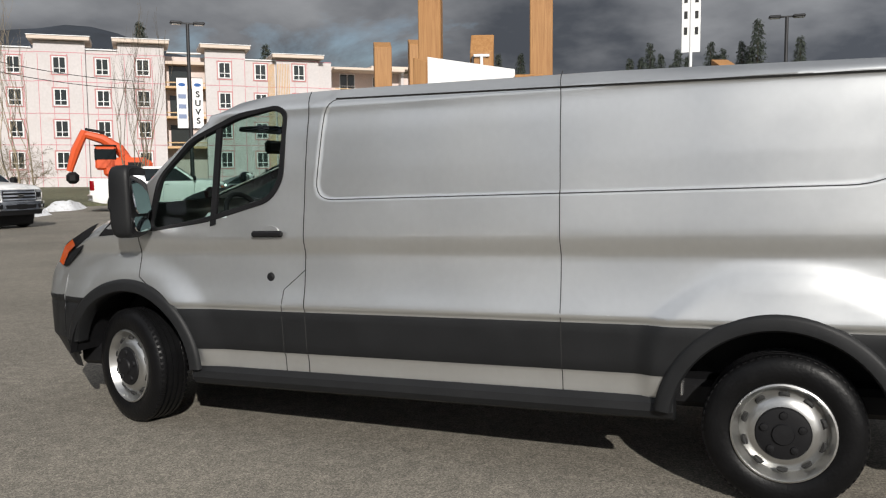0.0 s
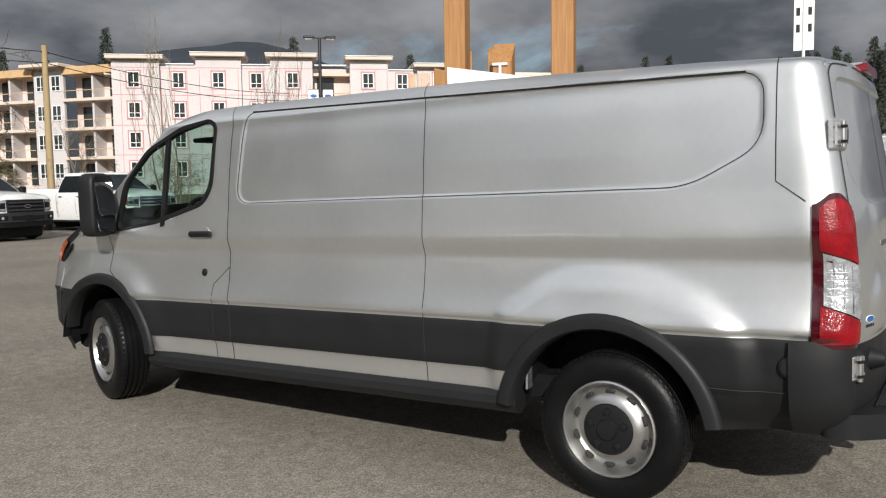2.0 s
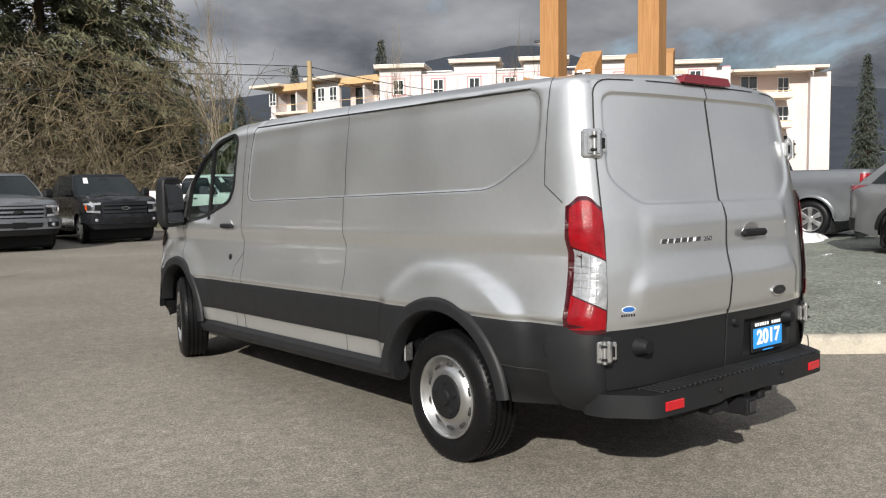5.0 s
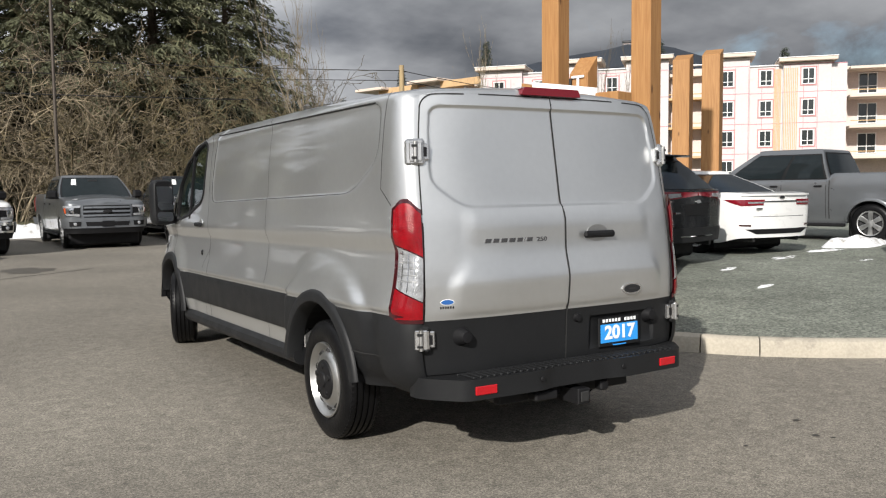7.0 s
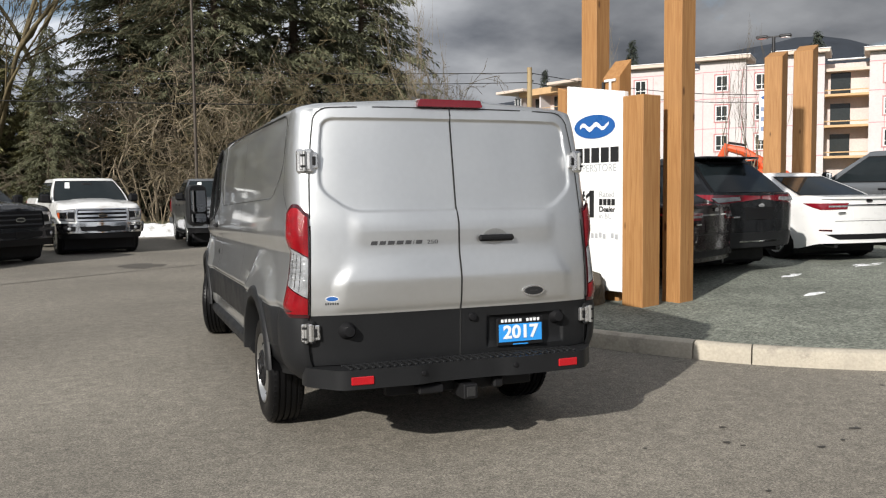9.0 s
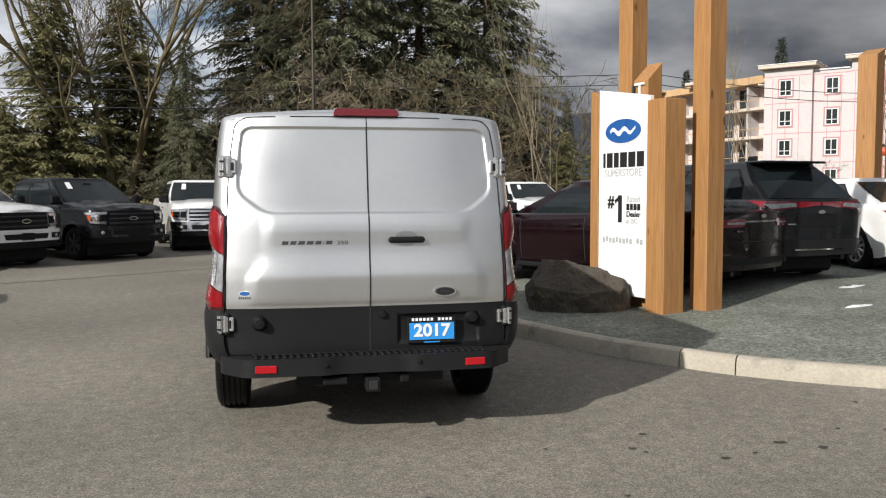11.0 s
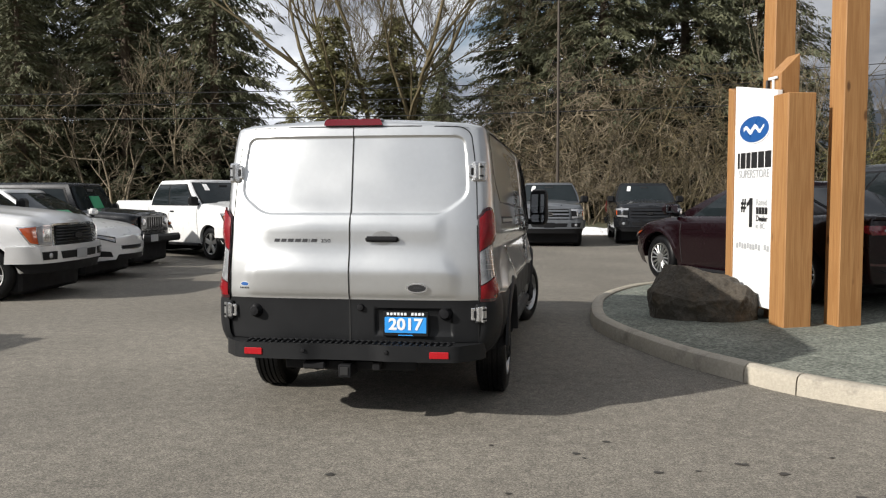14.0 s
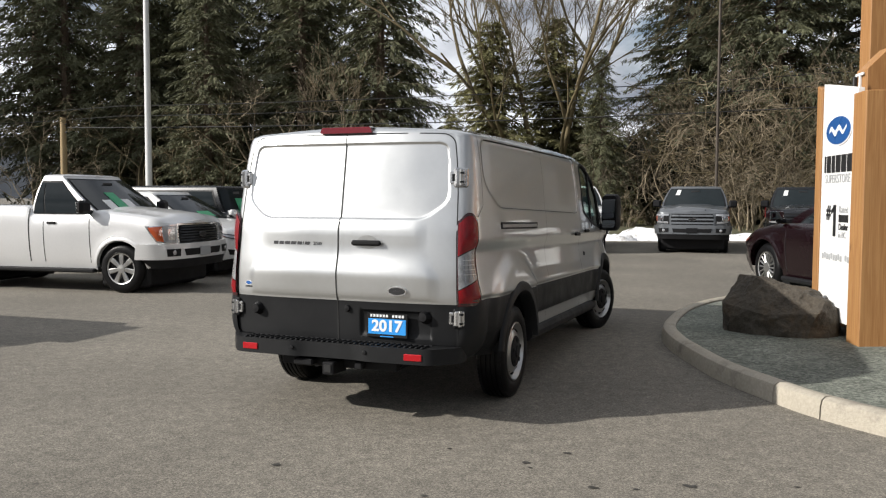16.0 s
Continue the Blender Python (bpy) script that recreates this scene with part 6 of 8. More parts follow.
def truck_face(v, sh, paint, trim, grille, plate):
    y1 = sh.y1
    tf = sh.top(y1 - 0.10)
    late = sh.s["wb"] > 3.3
    z0, z1 = tf - 0.42, tf - 0.045
    g = sh.patch("grille", ((-0.60, z0), (0.60, z0), (0.64, z1), (-0.64, z1)), 0.030, (trim if grille != "mesh" else M_BLACK) if late else M_CHROME, v, nx=16, back=0.03)
    sh.patch("grille_mesh", ((-0.565, z0 + 0.035), (0.565, z0 + 0.035), (0.60, z1 - 0.03), (-0.60, z1 - 0.03)), 0.037, M_BLACK, g, nx=16, back=0.03)
    n = 3 if late else 7
    for q in range(n):
        z = z0 + 0.035 + (z1 - z0 - 0.065) * (q + 0.5) / n
        h = (0.024 if grille != "mesh" else 0.016) if late else 0.010
        sh.patch("grille_bar", ((-0.575, z - h), (0.575, z - h), (0.58, z + h), (-0.58, z + h)), 0.055, (trim if grille != "mesh" else M_METALGREY) if late else M_BLACKP, g, nx=16, nz=1, back=0.01, depth=0.02)
    obj("front_badge", *plate_data(ellipse(0, (z0 + z1) / 2, 0.115, 0.048), y1 + sh.bow + 0.045, y1 + sh.bow + 0.064), M_CHROME, g)
    obj("badge_face", *plate_data(ellipse(0, (z0 + z1) / 2, 0.098, 0.036), y1 + sh.bow + 0.06, y1 + sh.bow + 0.068), M_INK, g)
    for e in (-1, 1):
        def side(q):
            q = [(e * s, z) for s, z in q]
            return q if e > 0 else [q[1], q[0], q[3], q[2]]
        zl, zh = tf - 0.37, tf - 0.055
        h = sh.patch("headlamp", side(((0.645, zl), (1.02, zl + 0.03), (1.20, zh - 0.03), (0.66, zh))), 0.016, M_BLACK if late else M_CHROME, v, nx=10)
        if late:
            sh.patch("lamp_bar", side(((0.66, zh - 0.075), (1.10, zh - 0.085), (1.17, zh - 0.035), (0.67, zh - 0.012))), 0.026, M_HEADLAMP, h, nx=10, nz=1)
            sh.patch("lamp_bar", side(((0.66, zl + 0.012), (0.99, zl + 0.04), (1.03, zl + 0.085), (0.66, zl + 0.075))), 0.026, M_HEADLAMP, h, nx=10, nz=1)
            sh.patch("lamp_reflector", side(((0.80, zl + 0.07), (0.98, zl + 0.09), (0.99, zh - 0.09), (0.80, zh - 0.08))), 0.024, M_CHROME, h, nx=5)
            sh.patch("indicator_lens", side(((0.985, zl + 0.085), (1.035, zl + 0.095), (1.075, zh - 0.09), (0.995, zh - 0.085))), 0.025, M_ORANGE, h, nx=3)
        else:
            sh.patch("lamp_lens", side(((0.665, zl + 0.015), (0.90, zl + 0.03), (0.94, zh - 0.03), (0.675, zh - 0.015))), 0.024, M_HEADLAMP, h, nx=8)
            sh.patch("lamp_reflector", side(((0.70, zl + 0.06), (0.84, zl + 0.07), (0.85, zh - 0.07), (0.71, zh - 0.06))), 0.028, M_CHROME, h, nx=5)
            sh.patch("indicator_lens", side(((0.91, zl + 0.035), (1.01, zl + 0.055), (1.15, zh - 0.05), (0.95, zh - 0.03))), 0.024, M_ORANGE, h, nx=5)
        sh.patch("tail_lamp", side(((0.86, 0.92), (1.12, 0.92), (1.12, 1.33), (0.86, 1.33))), 0.014, M_RED, v, end=-1, nx=6)
    b = sh.patch("front_bumper", ((-1.36, 0.55), (1.36, 0.55), (1.30, 0.80), (-1.30, 0.80)), 0.095, trim, v, nx=28, nz=4, depth=0.11, back=0.015)
    for e in (-1, 1):
        q = [(e * 0.66, 0.60), (e * 0.90, 0.60), (e * 0.90, 0.72), (e * 0.64, 0.72)]
        q = q if e > 0 else [q[1], q[0], q[3], q[2]]
        f = sh.patch("fog_lamp", q, 0.100, M_BLACK, b, nx=5)
        p, nn = sh.along(e * 0.79, 0.66, 1)
        ln = obj("fog_lens", *lathe_data([(0, 0.006), (0.036, 0.004), (0.042, 0.0), (0.042, -0.02)], 16), M_HEADLAMP, f, smooth=True)
        ln.matrix_basis = pose(*(p + nn * 0.102), 0, 0, math.degrees(math.atan2(nn.y, nn.x)))
    sh.patch("lower_intake", ((-0.52, 0.60), (0.52, 0.60), (0.54, 0.71), (-0.54, 0.71)), 0.102, M_BLACK, b, nx=14)
    box("plate_panel", (0, y1 + sh.bow + 0.11, 0.655), (0.31, 0.012, 0.15), M_INKGREY if plate else M_BLACK, b, 0.003)
    sh.patch("bumper_valance", ((-1.12, 0.41), (1.12, 0.41), (1.30, 0.56), (-1.30, 0.56)), 0.055, M_BLACK, b, nx=24, depth=0.12, back=-0.03)
    sh.patch("rear_bumper", ((-1.05, 0.50), (1.05, 0.50), (1.05, 0.72), (-1.05, 0.72)), 0.10, trim, v, end=-1, nx=16, depth=0.12)
    sh.patch("tailgate", ((-0.80, 0.76), (0.80, 0.76), (0.80, 1.37), (-0.80, 1.37)), 0.012, paint, v, end=-1, nx=12, depth=0.02)


def car_face(v, sh, paint, kind):
    y1, y0 = sh.y1, sh.y0
    tf = sh.top(y1 - 0.10)
    tall = kind == "suv"
    g = sh.patch("grille", ((-0.36, tf - 0.30), (0.36, tf - 0.30), (0.50, tf - 0.08), (-0.50, tf - 0.08)), 0.010, M_CHROME, v, nx=10, back=0.05)
    sh.patch("grille_mesh", ((-0.33, tf - 0.285), (0.33, tf - 0.285), (0.46, tf - 0.11), (-0.46, tf - 0.11)), 0.018, M_BLACK, g, nx=10, back=0.05)
    sh.patch("lower_intake", ((-0.55, sh.s["clr"] + 0.09), (0.55, sh.s["clr"] + 0.09), (0.46, sh.s["clr"] + 0.19), (-0.46, sh.s["clr"] + 0.19)), 0.008, M_BLACK, v, nx=10)
    zt = 0.93 if not tall else 1.04
    for e in (-1, 1):
        def side(q):
            q = [(e * s, z) for s, z in q]
            return q if e > 0 else [q[1], q[0], q[3], q[2]]
        h = sh.patch("headlamp", side(((0.52, tf - 0.17), (0.98, tf - 0.06), (1.22, tf + 0.045), (0.56, tf - 0.06))), 0.012, M_BLACK, v, nx=12)
        sh.patch("lamp_lens", side(((0.55, tf - 0.15), (0.95, tf - 0.05), (1.08, tf + 0.01), (0.58, tf - 0.075))), 0.018, M_HEADLAMP, h, nx=12)
        sh.patch("indicator_lens", side(((0.97, tf - 0.045), (1.08, tf - 0.01), (1.18, tf + 0.035), (1.08, tf + 0.012))), 0.018, M_ORANGE, h, nx=5)
        f = sh.patch("fog_lamp", side(((0.60, sh.s["clr"] + 0.15), (0.90, sh.s["clr"] + 0.17), (0.92, sh.s["clr"] + 0.28), (0.64, sh.s["clr"] + 0.25))), 0.008, M_BLACK, v, nx=6)
        if tall:
            t = sh.patch("tail_lamp", side(((0.02, zt + 0.01), (0.78, zt - 0.055), (1.16, zt + 0.08), (0.02, zt + 0.055))), 0.012, M_REARLENS, v, end=-1, nx=14)
            sh.patch("reversing_lens", side(((0.42, zt - 0.005), (0.80, zt - 0.035), (0.90, zt + 0.03), (0.46, zt + 0.045))), 0.018, M_CLEARLENS, t, end=-1, nx=8)
        else:
            t = sh.patch("tail_lamp", side(((0.40, zt - 0.075), (0.84, zt - 0.085), (1.14, zt + 0.02), (0.38, zt + 0.02))), 0.012, M_REARLENS, v, end=-1, nx=12)
            sh.patch("reversing_lens", side(((0.40, zt - 0.045), (0.72, zt - 0.045), (0.72, zt - 0.018), (0.39, zt - 0.018))), 0.018, M_CLEARLENS, t, end=-1, nx=6)
        sh.patch("rear_reflector", side(((0.66, 0.50), (0.86, 0.51), (0.87, 0.535), (0.66, 0.53))), 0.008, M_DARKRED, v, end=-1, nx=4)
        tip = tube_data([(e * 0.52, y0 + 0.25, sh.s["clr"] + 0.06), (e * 0.52, y0 + 0.02, sh.s["clr"] + 0.06)], [0.032, 0.036], 12)
        obj("exhaust_tip", *tip, M_METALGREY, v, smooth=True)
    if not tall:
        sh.patch("boot_trim", ((-0.40, zt - 0.022), (0.40, zt - 0.022), (0.40, zt - 0.002), (-0.40, zt - 0.002)), 0.016, M_CHROME, v, end=-1, nx=8)
        sh.patch("boot_lip", ((-0.86, zt + 0.085), (0.86, zt + 0.085), (0.84, zt + 0.115), (-0.84, zt + 0.115)), 0.035, paint, v, end=-1, nx=12, depth=0.06)
        sh.patch("bumper_insert", ((-0.56, 0.37), (0.56, 0.37), (0.78, 0.455), (-0.78, 0.455)), 0.008, M_BLACK, v, end=-1, nx=14)
        sh.patch("boot_gap", ((-0.60, 0.66), (0.60, 0.66), (0.60, 0.668), (-0.60, 0.668)), 0.003, M_SEAM, v, end=-1, nx=10, nz=1, depth=0.01)
        sh.patch("plate_recess", ((-0.27, 0.70), (0.27, 0.70), (0.30, 0.86), (-0.30, 0.86)), 0.004, paint, v, end=-1, nx=6)
    else:
        sh.patch("lower_cladding", ((-0.95, sh.s["clr"] + 0.10), (0.95, sh.s["clr"] + 0.10), (0.98, 0.58), (-0.98, 0.58)), 0.014, M_CLAD, v, end=-1, nx=18)
        sh.patch("bumper_trim", ((-0.45, 0.445), (0.45, 0.445), (0.45, 0.465), (-0.45, 0.465)), 0.022, M_CHROME, v, end=-1, nx=8, nz=1)
        sh.patch("plate_recess", ((-0.30, 0.76), (0.30, 0.76), (0.33, 0.93), (-0.33, 0.93)), 0.006, M_BLACK, v, end=-1, nx=6)
    obj("rear_badge", *plate_data(ellipse(0, zt + 0.055 if not tall else 0.96, 0.062, 0.026), y0 - 0.6 * sh.bow - 0.022, y0 - 0.6 * sh.bow - 0.004), M_CHROME, v)
    box("name_badge", (-0.50, y0 - 0.6 * sh.bow + 0.012, 0.80), (0.13, 0.03, 0.022), M_CHROME, v, 0.003)


def jeep_face(v, sh):
    y1, W = sh.y1, sh.s["W"]
    g = box("grille", (0, y1 + 0.03, 0.93), (1.22, 0.05, 0.36), M_BLACKP, v, 0.03)
    for q in range(7):
        box("grille_slot", (-0.30 + 0.10 * q, y1 + 0.056, 0.95), (0.055, 0.008, 0.24), M_SEAM, g, 0.003)
    for e in (-1, 1):
        h = obj("headlamp", *lathe_data([(0, 0.04), (0.07, 0.035), (0.09, 0.0)], 20), M_HEADLAMP, v, smooth=True)
        h.matrix_basis = pose(e * 0.50, y1 + 0.04, 0.97, 0, 0, 90)
        # flat mudguard bent down at both ends
        VV, FF = [], []
        wy = sh.s["wb"] / 2
        for y, z in ((wy + 0.52, 0.78), (wy + 0.42, 0.96), (wy + 0.10, 1.0), (wy - 0.30, 0.99), (wy - 0.50, 0.84)):
            for x, dz in ((W / 2 - 0.14, 0.02), (W / 2 + 0.10, 0.0), (W / 2 + 0.12, -0.06)):
                VV.append((e * x, y, z + dz))
        for i in range(4):
            for j in range(2):
                a = i * 3 + j
                FF.append([a, a + 1, a + 4, a + 3])
        obj("mudguard", VV, FF, M_BLACK, v, smooth=True, angle=30)
        box("indicator_lens", (e * (W / 2 - 0.02), wy + 0.50, 0.90), (0.09, 0.05, 0.07), M_ORANGE, v, 0.015)
    b = box("front_bumper", (0, y1 + 0.16, 0.60), (1.74, 0.18, 0.17), M_BLACK, v, 0.04)
    box("plate_panel", (0.40, y1 + 0.256, 0.62), (0.31, 0.01, 0.15), M_INKGREY, b, 0.003)


def vehicle(name, spec, m, paint, label, category, steer=0, trim=M_CHROME, rims=None, spokes=6, tag=(), grille="bars", plate=False, roof_paint=None):
    v = thing(name, m, label, category, group="parked vehicles")
    sh = Shell(spec)
    W, wb, clr, R, kind = (spec[k] for k in ("W", "wb", "clr", "R", "kind"))
    y0, y1 = sh.y0, sh.y1
    ax = (wb / 2, -wb / 2)
    Ra = R + 0.07
    cols = []
    for y in sh.ys:
        lo, t = sh.low(y), sh.top(y)
        col = [(sh.half(y, lo + (t - lo) * u), y, lo + (t - lo) * u) for u in ROWS]
        x, z = col[-1][0], col[-1][2]
        for q in range(1, 4):
            a = q / 3 * math.pi / 2
            col.append((x - 0.045 * math.sin(a), y, z + 0.020 * math.sin(a)))
        x = col[-1][0]
        bonnet = smooth01((y - spec["cab"]["base"][1] + 0.3) / 0.3)
        for q in range(1, 9):
            f = 1 - q / 8
            col.append((x * f, y, z + 0.02 + (0.035 + spec["dome"] * smooth01((0.62 - f) / 0.10)) * bonnet * (1 - f ** 2)))
        cols.append(col)
    mm = len(cols[0])
    for end in (-1, 1):
        col = cols[0] if end < 0 else cols[-1]
        bow = sh.bow if end > 0 else 0.6 * sh.bow
        cap = [[(x * f, y + end * bow * (1 - f * f), z) for x, y, z in col] for f in (0.9, 0.75, 0.6, 0.45, 0.3, 0.15, 0.0)]
        cols = cap[::-1] + cols if end < 0 else cols + cap
    V = [p for c in cols for p in c]
    inside = set()
    nz = len(ROWS)
    for i, (x, y, z) in enumerate(V):
        for cy in ax:
            r = math.hypot(y - cy, z - R)
            if r < Ra and i % mm < nz and x > 0.4:
                inside.add(i)
                V[i] = (x, cy + (y - cy) * Ra / max(r, 1e-5), R + (z - R) * Ra / max(r, 1e-5))
    F = []
    for i in range(len(cols) - 1):
        for j in range(mm - 1):
            q = [i * mm + j, i * mm + j + 1, (i + 1) * mm + j + 1, (i + 1) * mm + j]
            if not all(k in inside for k in q):
                F.append(q)
    nv = len(V)
    body = obj("body", V + [(-x, y, z) for x, y, z in V], F + [[k + nv for k in f[::-1]] for f in F], paint, v, smooth=True, angle=40)
    box("underbody", (0, (y0 + y1) / 2, clr + 0.12), (W * 0.72, spec["L"] * 0.86, 0.2), M_BLACK, v, 0.03)
    for cy in ax:
        box("wheel_well", (0, cy, R + 0.05), (W * 0.88, 2 * Ra - 0.02, 2 * R * 0.9), M_BLACK, v, 0.05)
    flank, zt, zb, (b0, b1), (r0, r1) = glasshouse(v, sh, paint, kind, tag, roof_paint)
    c = spec["cab"]

    def strip(nm, y, z0, z1, side, w=0.012, material=M_SEAM):
        VV = [(side * (sh.half(y, z0 + (z1 - z0) * k / 8) + 0.003), y + e * w / 2, z0 + (z1 - z0) * k / 8) for k in range(9) for e in (-1, 1)]
        obj(nm, VV, [[2 * k, 2 * k + 1, 2 * k + 3, 2 * k + 2] for k in range(8)], material, body)

    for side in (-1, 1):
        my = b1 - 0.16
        big = kind in ("pickup", "jeep")
        hx = sh.half(my, zb)
        mr = obj("door_mirror", *box_data((side * (hx + 0.13), my, zb + 0.13), (0.24, 0.13, 0.22 if big else 0.15), 0.045, rz=side * -8), paint if not big else M_BLACK, v, smooth=True, angle=50)
        box("mirror_arm", (side * (hx + 0.02), my + 0.01, zb + 0.05), (0.14, 0.09, 0.06), M_BLACK, mr, 0.02)
        box("mirror_glass", (side * (hx + 0.13), my - 0.066, zb + 0.13), (0.20, 0.004, 0.17 if big else 0.11), M_MIRROR, mr, 0.01)
        doors = c["cuts"][-2:] if kind == "suv" or len(c["cuts"]) > 1 else c["cuts"]
        if spec["wb"] == 3.2:
            doors = c["cuts"][-1:]
        for a, b in doors:
            y = flank(a - 0.012, 0, 1).y
            strip("door_gap", y, clr + 0.12, zb - 0.02, side)
            box("door_handle", (side * (sh.half(y + 0.16, zb - 0.13) + 0.012), y + 0.16, zb - 0.13), (0.026, 0.17, 0.04), M_BLACK if big else paint, body, 0.010)
        strip("door_gap", flank(c["cuts"][-1][1] + 0.03, 0, 1).y, clr + 0.12, zb - 0.02, side)
        if kind == "pickup":
            strip("bed_gap", spec["top"][2][0] - 0.03, clr + 0.12, 1.36, side, 0.022)
        obj("sill_step", *box_data((side * (W / 2 - 0.05), 0, clr - 0.01 if big else clr + 0.02), (0.12, wb - 2 * Ra - 0.05, 0.07), 0.02), M_BLACK, v)
        for cy, nm in ((wb / 2, "front_wheel"), (-wb / 2, "rear_wheel")):
            wheel(v, nm, side * (W / 2 - spec["tw"] / 2 - 0.02), cy, R, spec["tw"], side, steer if cy > 0 else 0, spokes, rims)
            VV, FF = [], []
            for q in range(25):
                a = radians(2 + 176 * q / 24)
                for rr, xo in ((Ra - 0.016, -0.06), (Ra - 0.012, 0.010), (Ra + 0.018, 0.014), (Ra + 0.05, -0.004)):
                    y, z = cy + rr * math.cos(a), R + rr * math.sin(a)
                    VV.append((side * (sh.half(cy + (Ra + 0.03) * math.cos(a), R + (Ra + 0.03) * math.sin(a)) + xo), y, z))
            for q in range(24):
                for i in range(3):
                    FF.append([q * 4 + i, q * 4 + i + 1, q * 4 + i + 5, q * 4 + i + 4])
            obj("arch_lip", VV, FF, paint if kind not in ("jeep", "suv") or paint is M_WHITE else M_BLACK, v, smooth=True, angle=60)
    if kind == "pickup":
        truck_face(v, sh, paint, trim, grille, plate)
    elif kind == "jeep":
        jeep_face(v, sh)
    else:
        car_face(v, sh, paint, kind)
        if kind == "suv":
            box("roof_spoiler", (0, r0 - 0.10, zt - 0.02), (1.16, 0.36, 0.035), paint, v, 0.015)
            box("roof_fin", (0.0, r0 + 0.55, zt + 0.05), (0.04, 0.20, 0.09), M_BLACK, v, 0.02)
    return v


def placed(wheel_xy, spec, heading, side, axle):
    """The pose of a vehicle whose wheel (side -1 left, 1 right; axle 1 front, -1 rear) stands at a place. heading: degrees from +x."""
    h = radians(heading)
    f, r = Vector((math.cos(h), math.sin(h))), Vector((math.sin(h), -math.cos(h)))
    c = Vector(wheel_xy) - f * axle * spec["wb"] / 2 - r * side * (spec["W"] / 2 - spec["tw"] / 2)
    return c, heading - 90


def park(name, spec, wheel_xy, heading, side, axle, paint, label, category, z=0.0, **kw):
    c, rz = placed(wheel_xy, spec, heading, side, axle)
    return vehicle(name, spec, pose(c.x, c.y, z, 0, 0, rz), paint, label, category, **kw)


SHEET = ((0.52, 0.62, 0.14, 0.26, M_SIGNWHITE),)


def parked_vehicles():
    park("pickup_truck", PICKUP_REG, (-6.87, 4.52), 6, 1, 1, M_LIGHTSILVER, "silver two-door pickup truck with alloy wheels on asphalt", "pickup truck", spokes=7, grille="mesh", trim=M_LIGHTSILVER, plate=True, tag=((0.12, 0.14, 0.26, 0.44, M_GREENSHEET), (-0.12, 0.10, 0.22, 0.30, M_SIGNWHITE), (0.42, 0.12, 0.20, 0.26, M_SIGNWHITE)))
    park("crossover_car", SUV, (-7.65, 9.0), 2, -1, 1, M_WHITE, "white crossover car parked between two trucks", "car", spokes=8, tag=((-0.2, 0.08, 0.5, 0.25, M_GREENSHEET),))
    park("off_roader", JEEP, (-8.25, 11.7), 0, -1, 1, M_BLACKP, "black boxy off-roader with hard top and spare tyre", "off-roader", spokes=5, rims=M_METALGREY, roof_paint=M_DARKGREYP, tag=((-0.35, 0.10, 0.55, 0.5, M_GREENSHEET),))
    park("pickup_truck", PICKUP, (-6.95, 12.45), -34, 1, 1, M_WHITE, "white crew-cab pickup truck with black grille", "pickup truck", spokes=5, grille="mesh", trim=M_WHITE, tag=SHEET)
    park("pickup_truck", PICKUP, (-5.14, 14.55), -46, 1, 1, M_BLACKP, "black crew-cab pickup truck with dark wheels", "pickup truck", spokes=6, grille="mesh", trim=M_BLACKP, rims=M_METALGREY, tag=SHEET)
    park("pickup_truck", PICKUP, (-3.35, 17.7), -77, 1, 1, M_WHITE, "white crew-cab pickup truck with chrome grille", "pickup truck", tag=SHEET)
    park("pickup_truck", PICKUP, (-0.05, 19.3), -88, 1, 1, M_GREYP, "grey crew-cab pickup truck with grey barred grille", "pickup truck", trim=M_GREYP, tag=SHEET)
    park("pickup_truck", PICKUP, (3.0, 20.9), -89, 1, 1, M_BLACKP, "black crew-cab pickup truck with black grille facing the lot", "pickup truck", trim=M_DARKGREYP, tag=SHEET)
    park("pickup_truck", PICKUP, (7.6, 21.5), -80, 1, 1, M_WHITE, "white crew-cab pickup truck with dark barred grille", "pickup truck", trim=M_METALGREY, tag=SHEET)
    park("pickup_truck", PICKUP, (12.15, 21.8), -88, 1, 1, M_WHITE, "white crew-cab pickup truck with bright chrome grille and bumper", "pickup truck", tag=SHEET)
    park("pickup_truck", PICKUP, (22.87, 26.62), -46, 1, -1, M_WHITE, "white pickup truck parked before the building site", "pickup truck", z=0.0)
    park("saloon_car", SEDAN, (36.5, 31.5), -66, 1, -1, M_GREYP, "grey saloon car parked across the road", "car", z=0.0)
    park("saloon_car", SEDAN, (2.87, 6.54), 119, -1, 1, M_MAROON, "dark maroon saloon car with bright multi-spoke wheels on gravel", "car", z=0.235, spokes=16)
    park("crossover_car", SUV, (5.64, 4.80), 101, -1, -1, M_DARKGREYP, "dark grey crossover car on the gravel island", "car", z=0.29, spokes=10)
    park("saloon_car", SEDAN, (8.57, 5.68), 86, -1, -1, M_WHITE, "white saloon car on the gravel island beside snow", "car", z=0.29, spokes=10)
    park("pickup_truck", PICKUP, (13.2, 5.35), 103, -1, -1, M_GREYP, "grey crew-cab pickup truck parked beside piled snow", "pickup truck", z=0.29)
    park("crossover_car", SUV, (10.35, 2.25), -80, 1, -1, M_SILVERGREY, "silver grey crossover car with bright window trim", "car", z=0.29, spokes=10)

    # van added out of view, sized for the shadow it throws on the lot
    tall = dict(SUV, L=5.2, W=2.0, wb=3.2, top=[(-2.9, 1.2), (1.0, 1.2), (1.8, 1.1), (2.4, 0.85)], cab=dict(base=(-2.45, 1.75), roof=(-2.30, 0.7), zb=1.18, zt=1.95, wb=0.92, wt=0.78, cuts=[(0.72, 0.92)]))
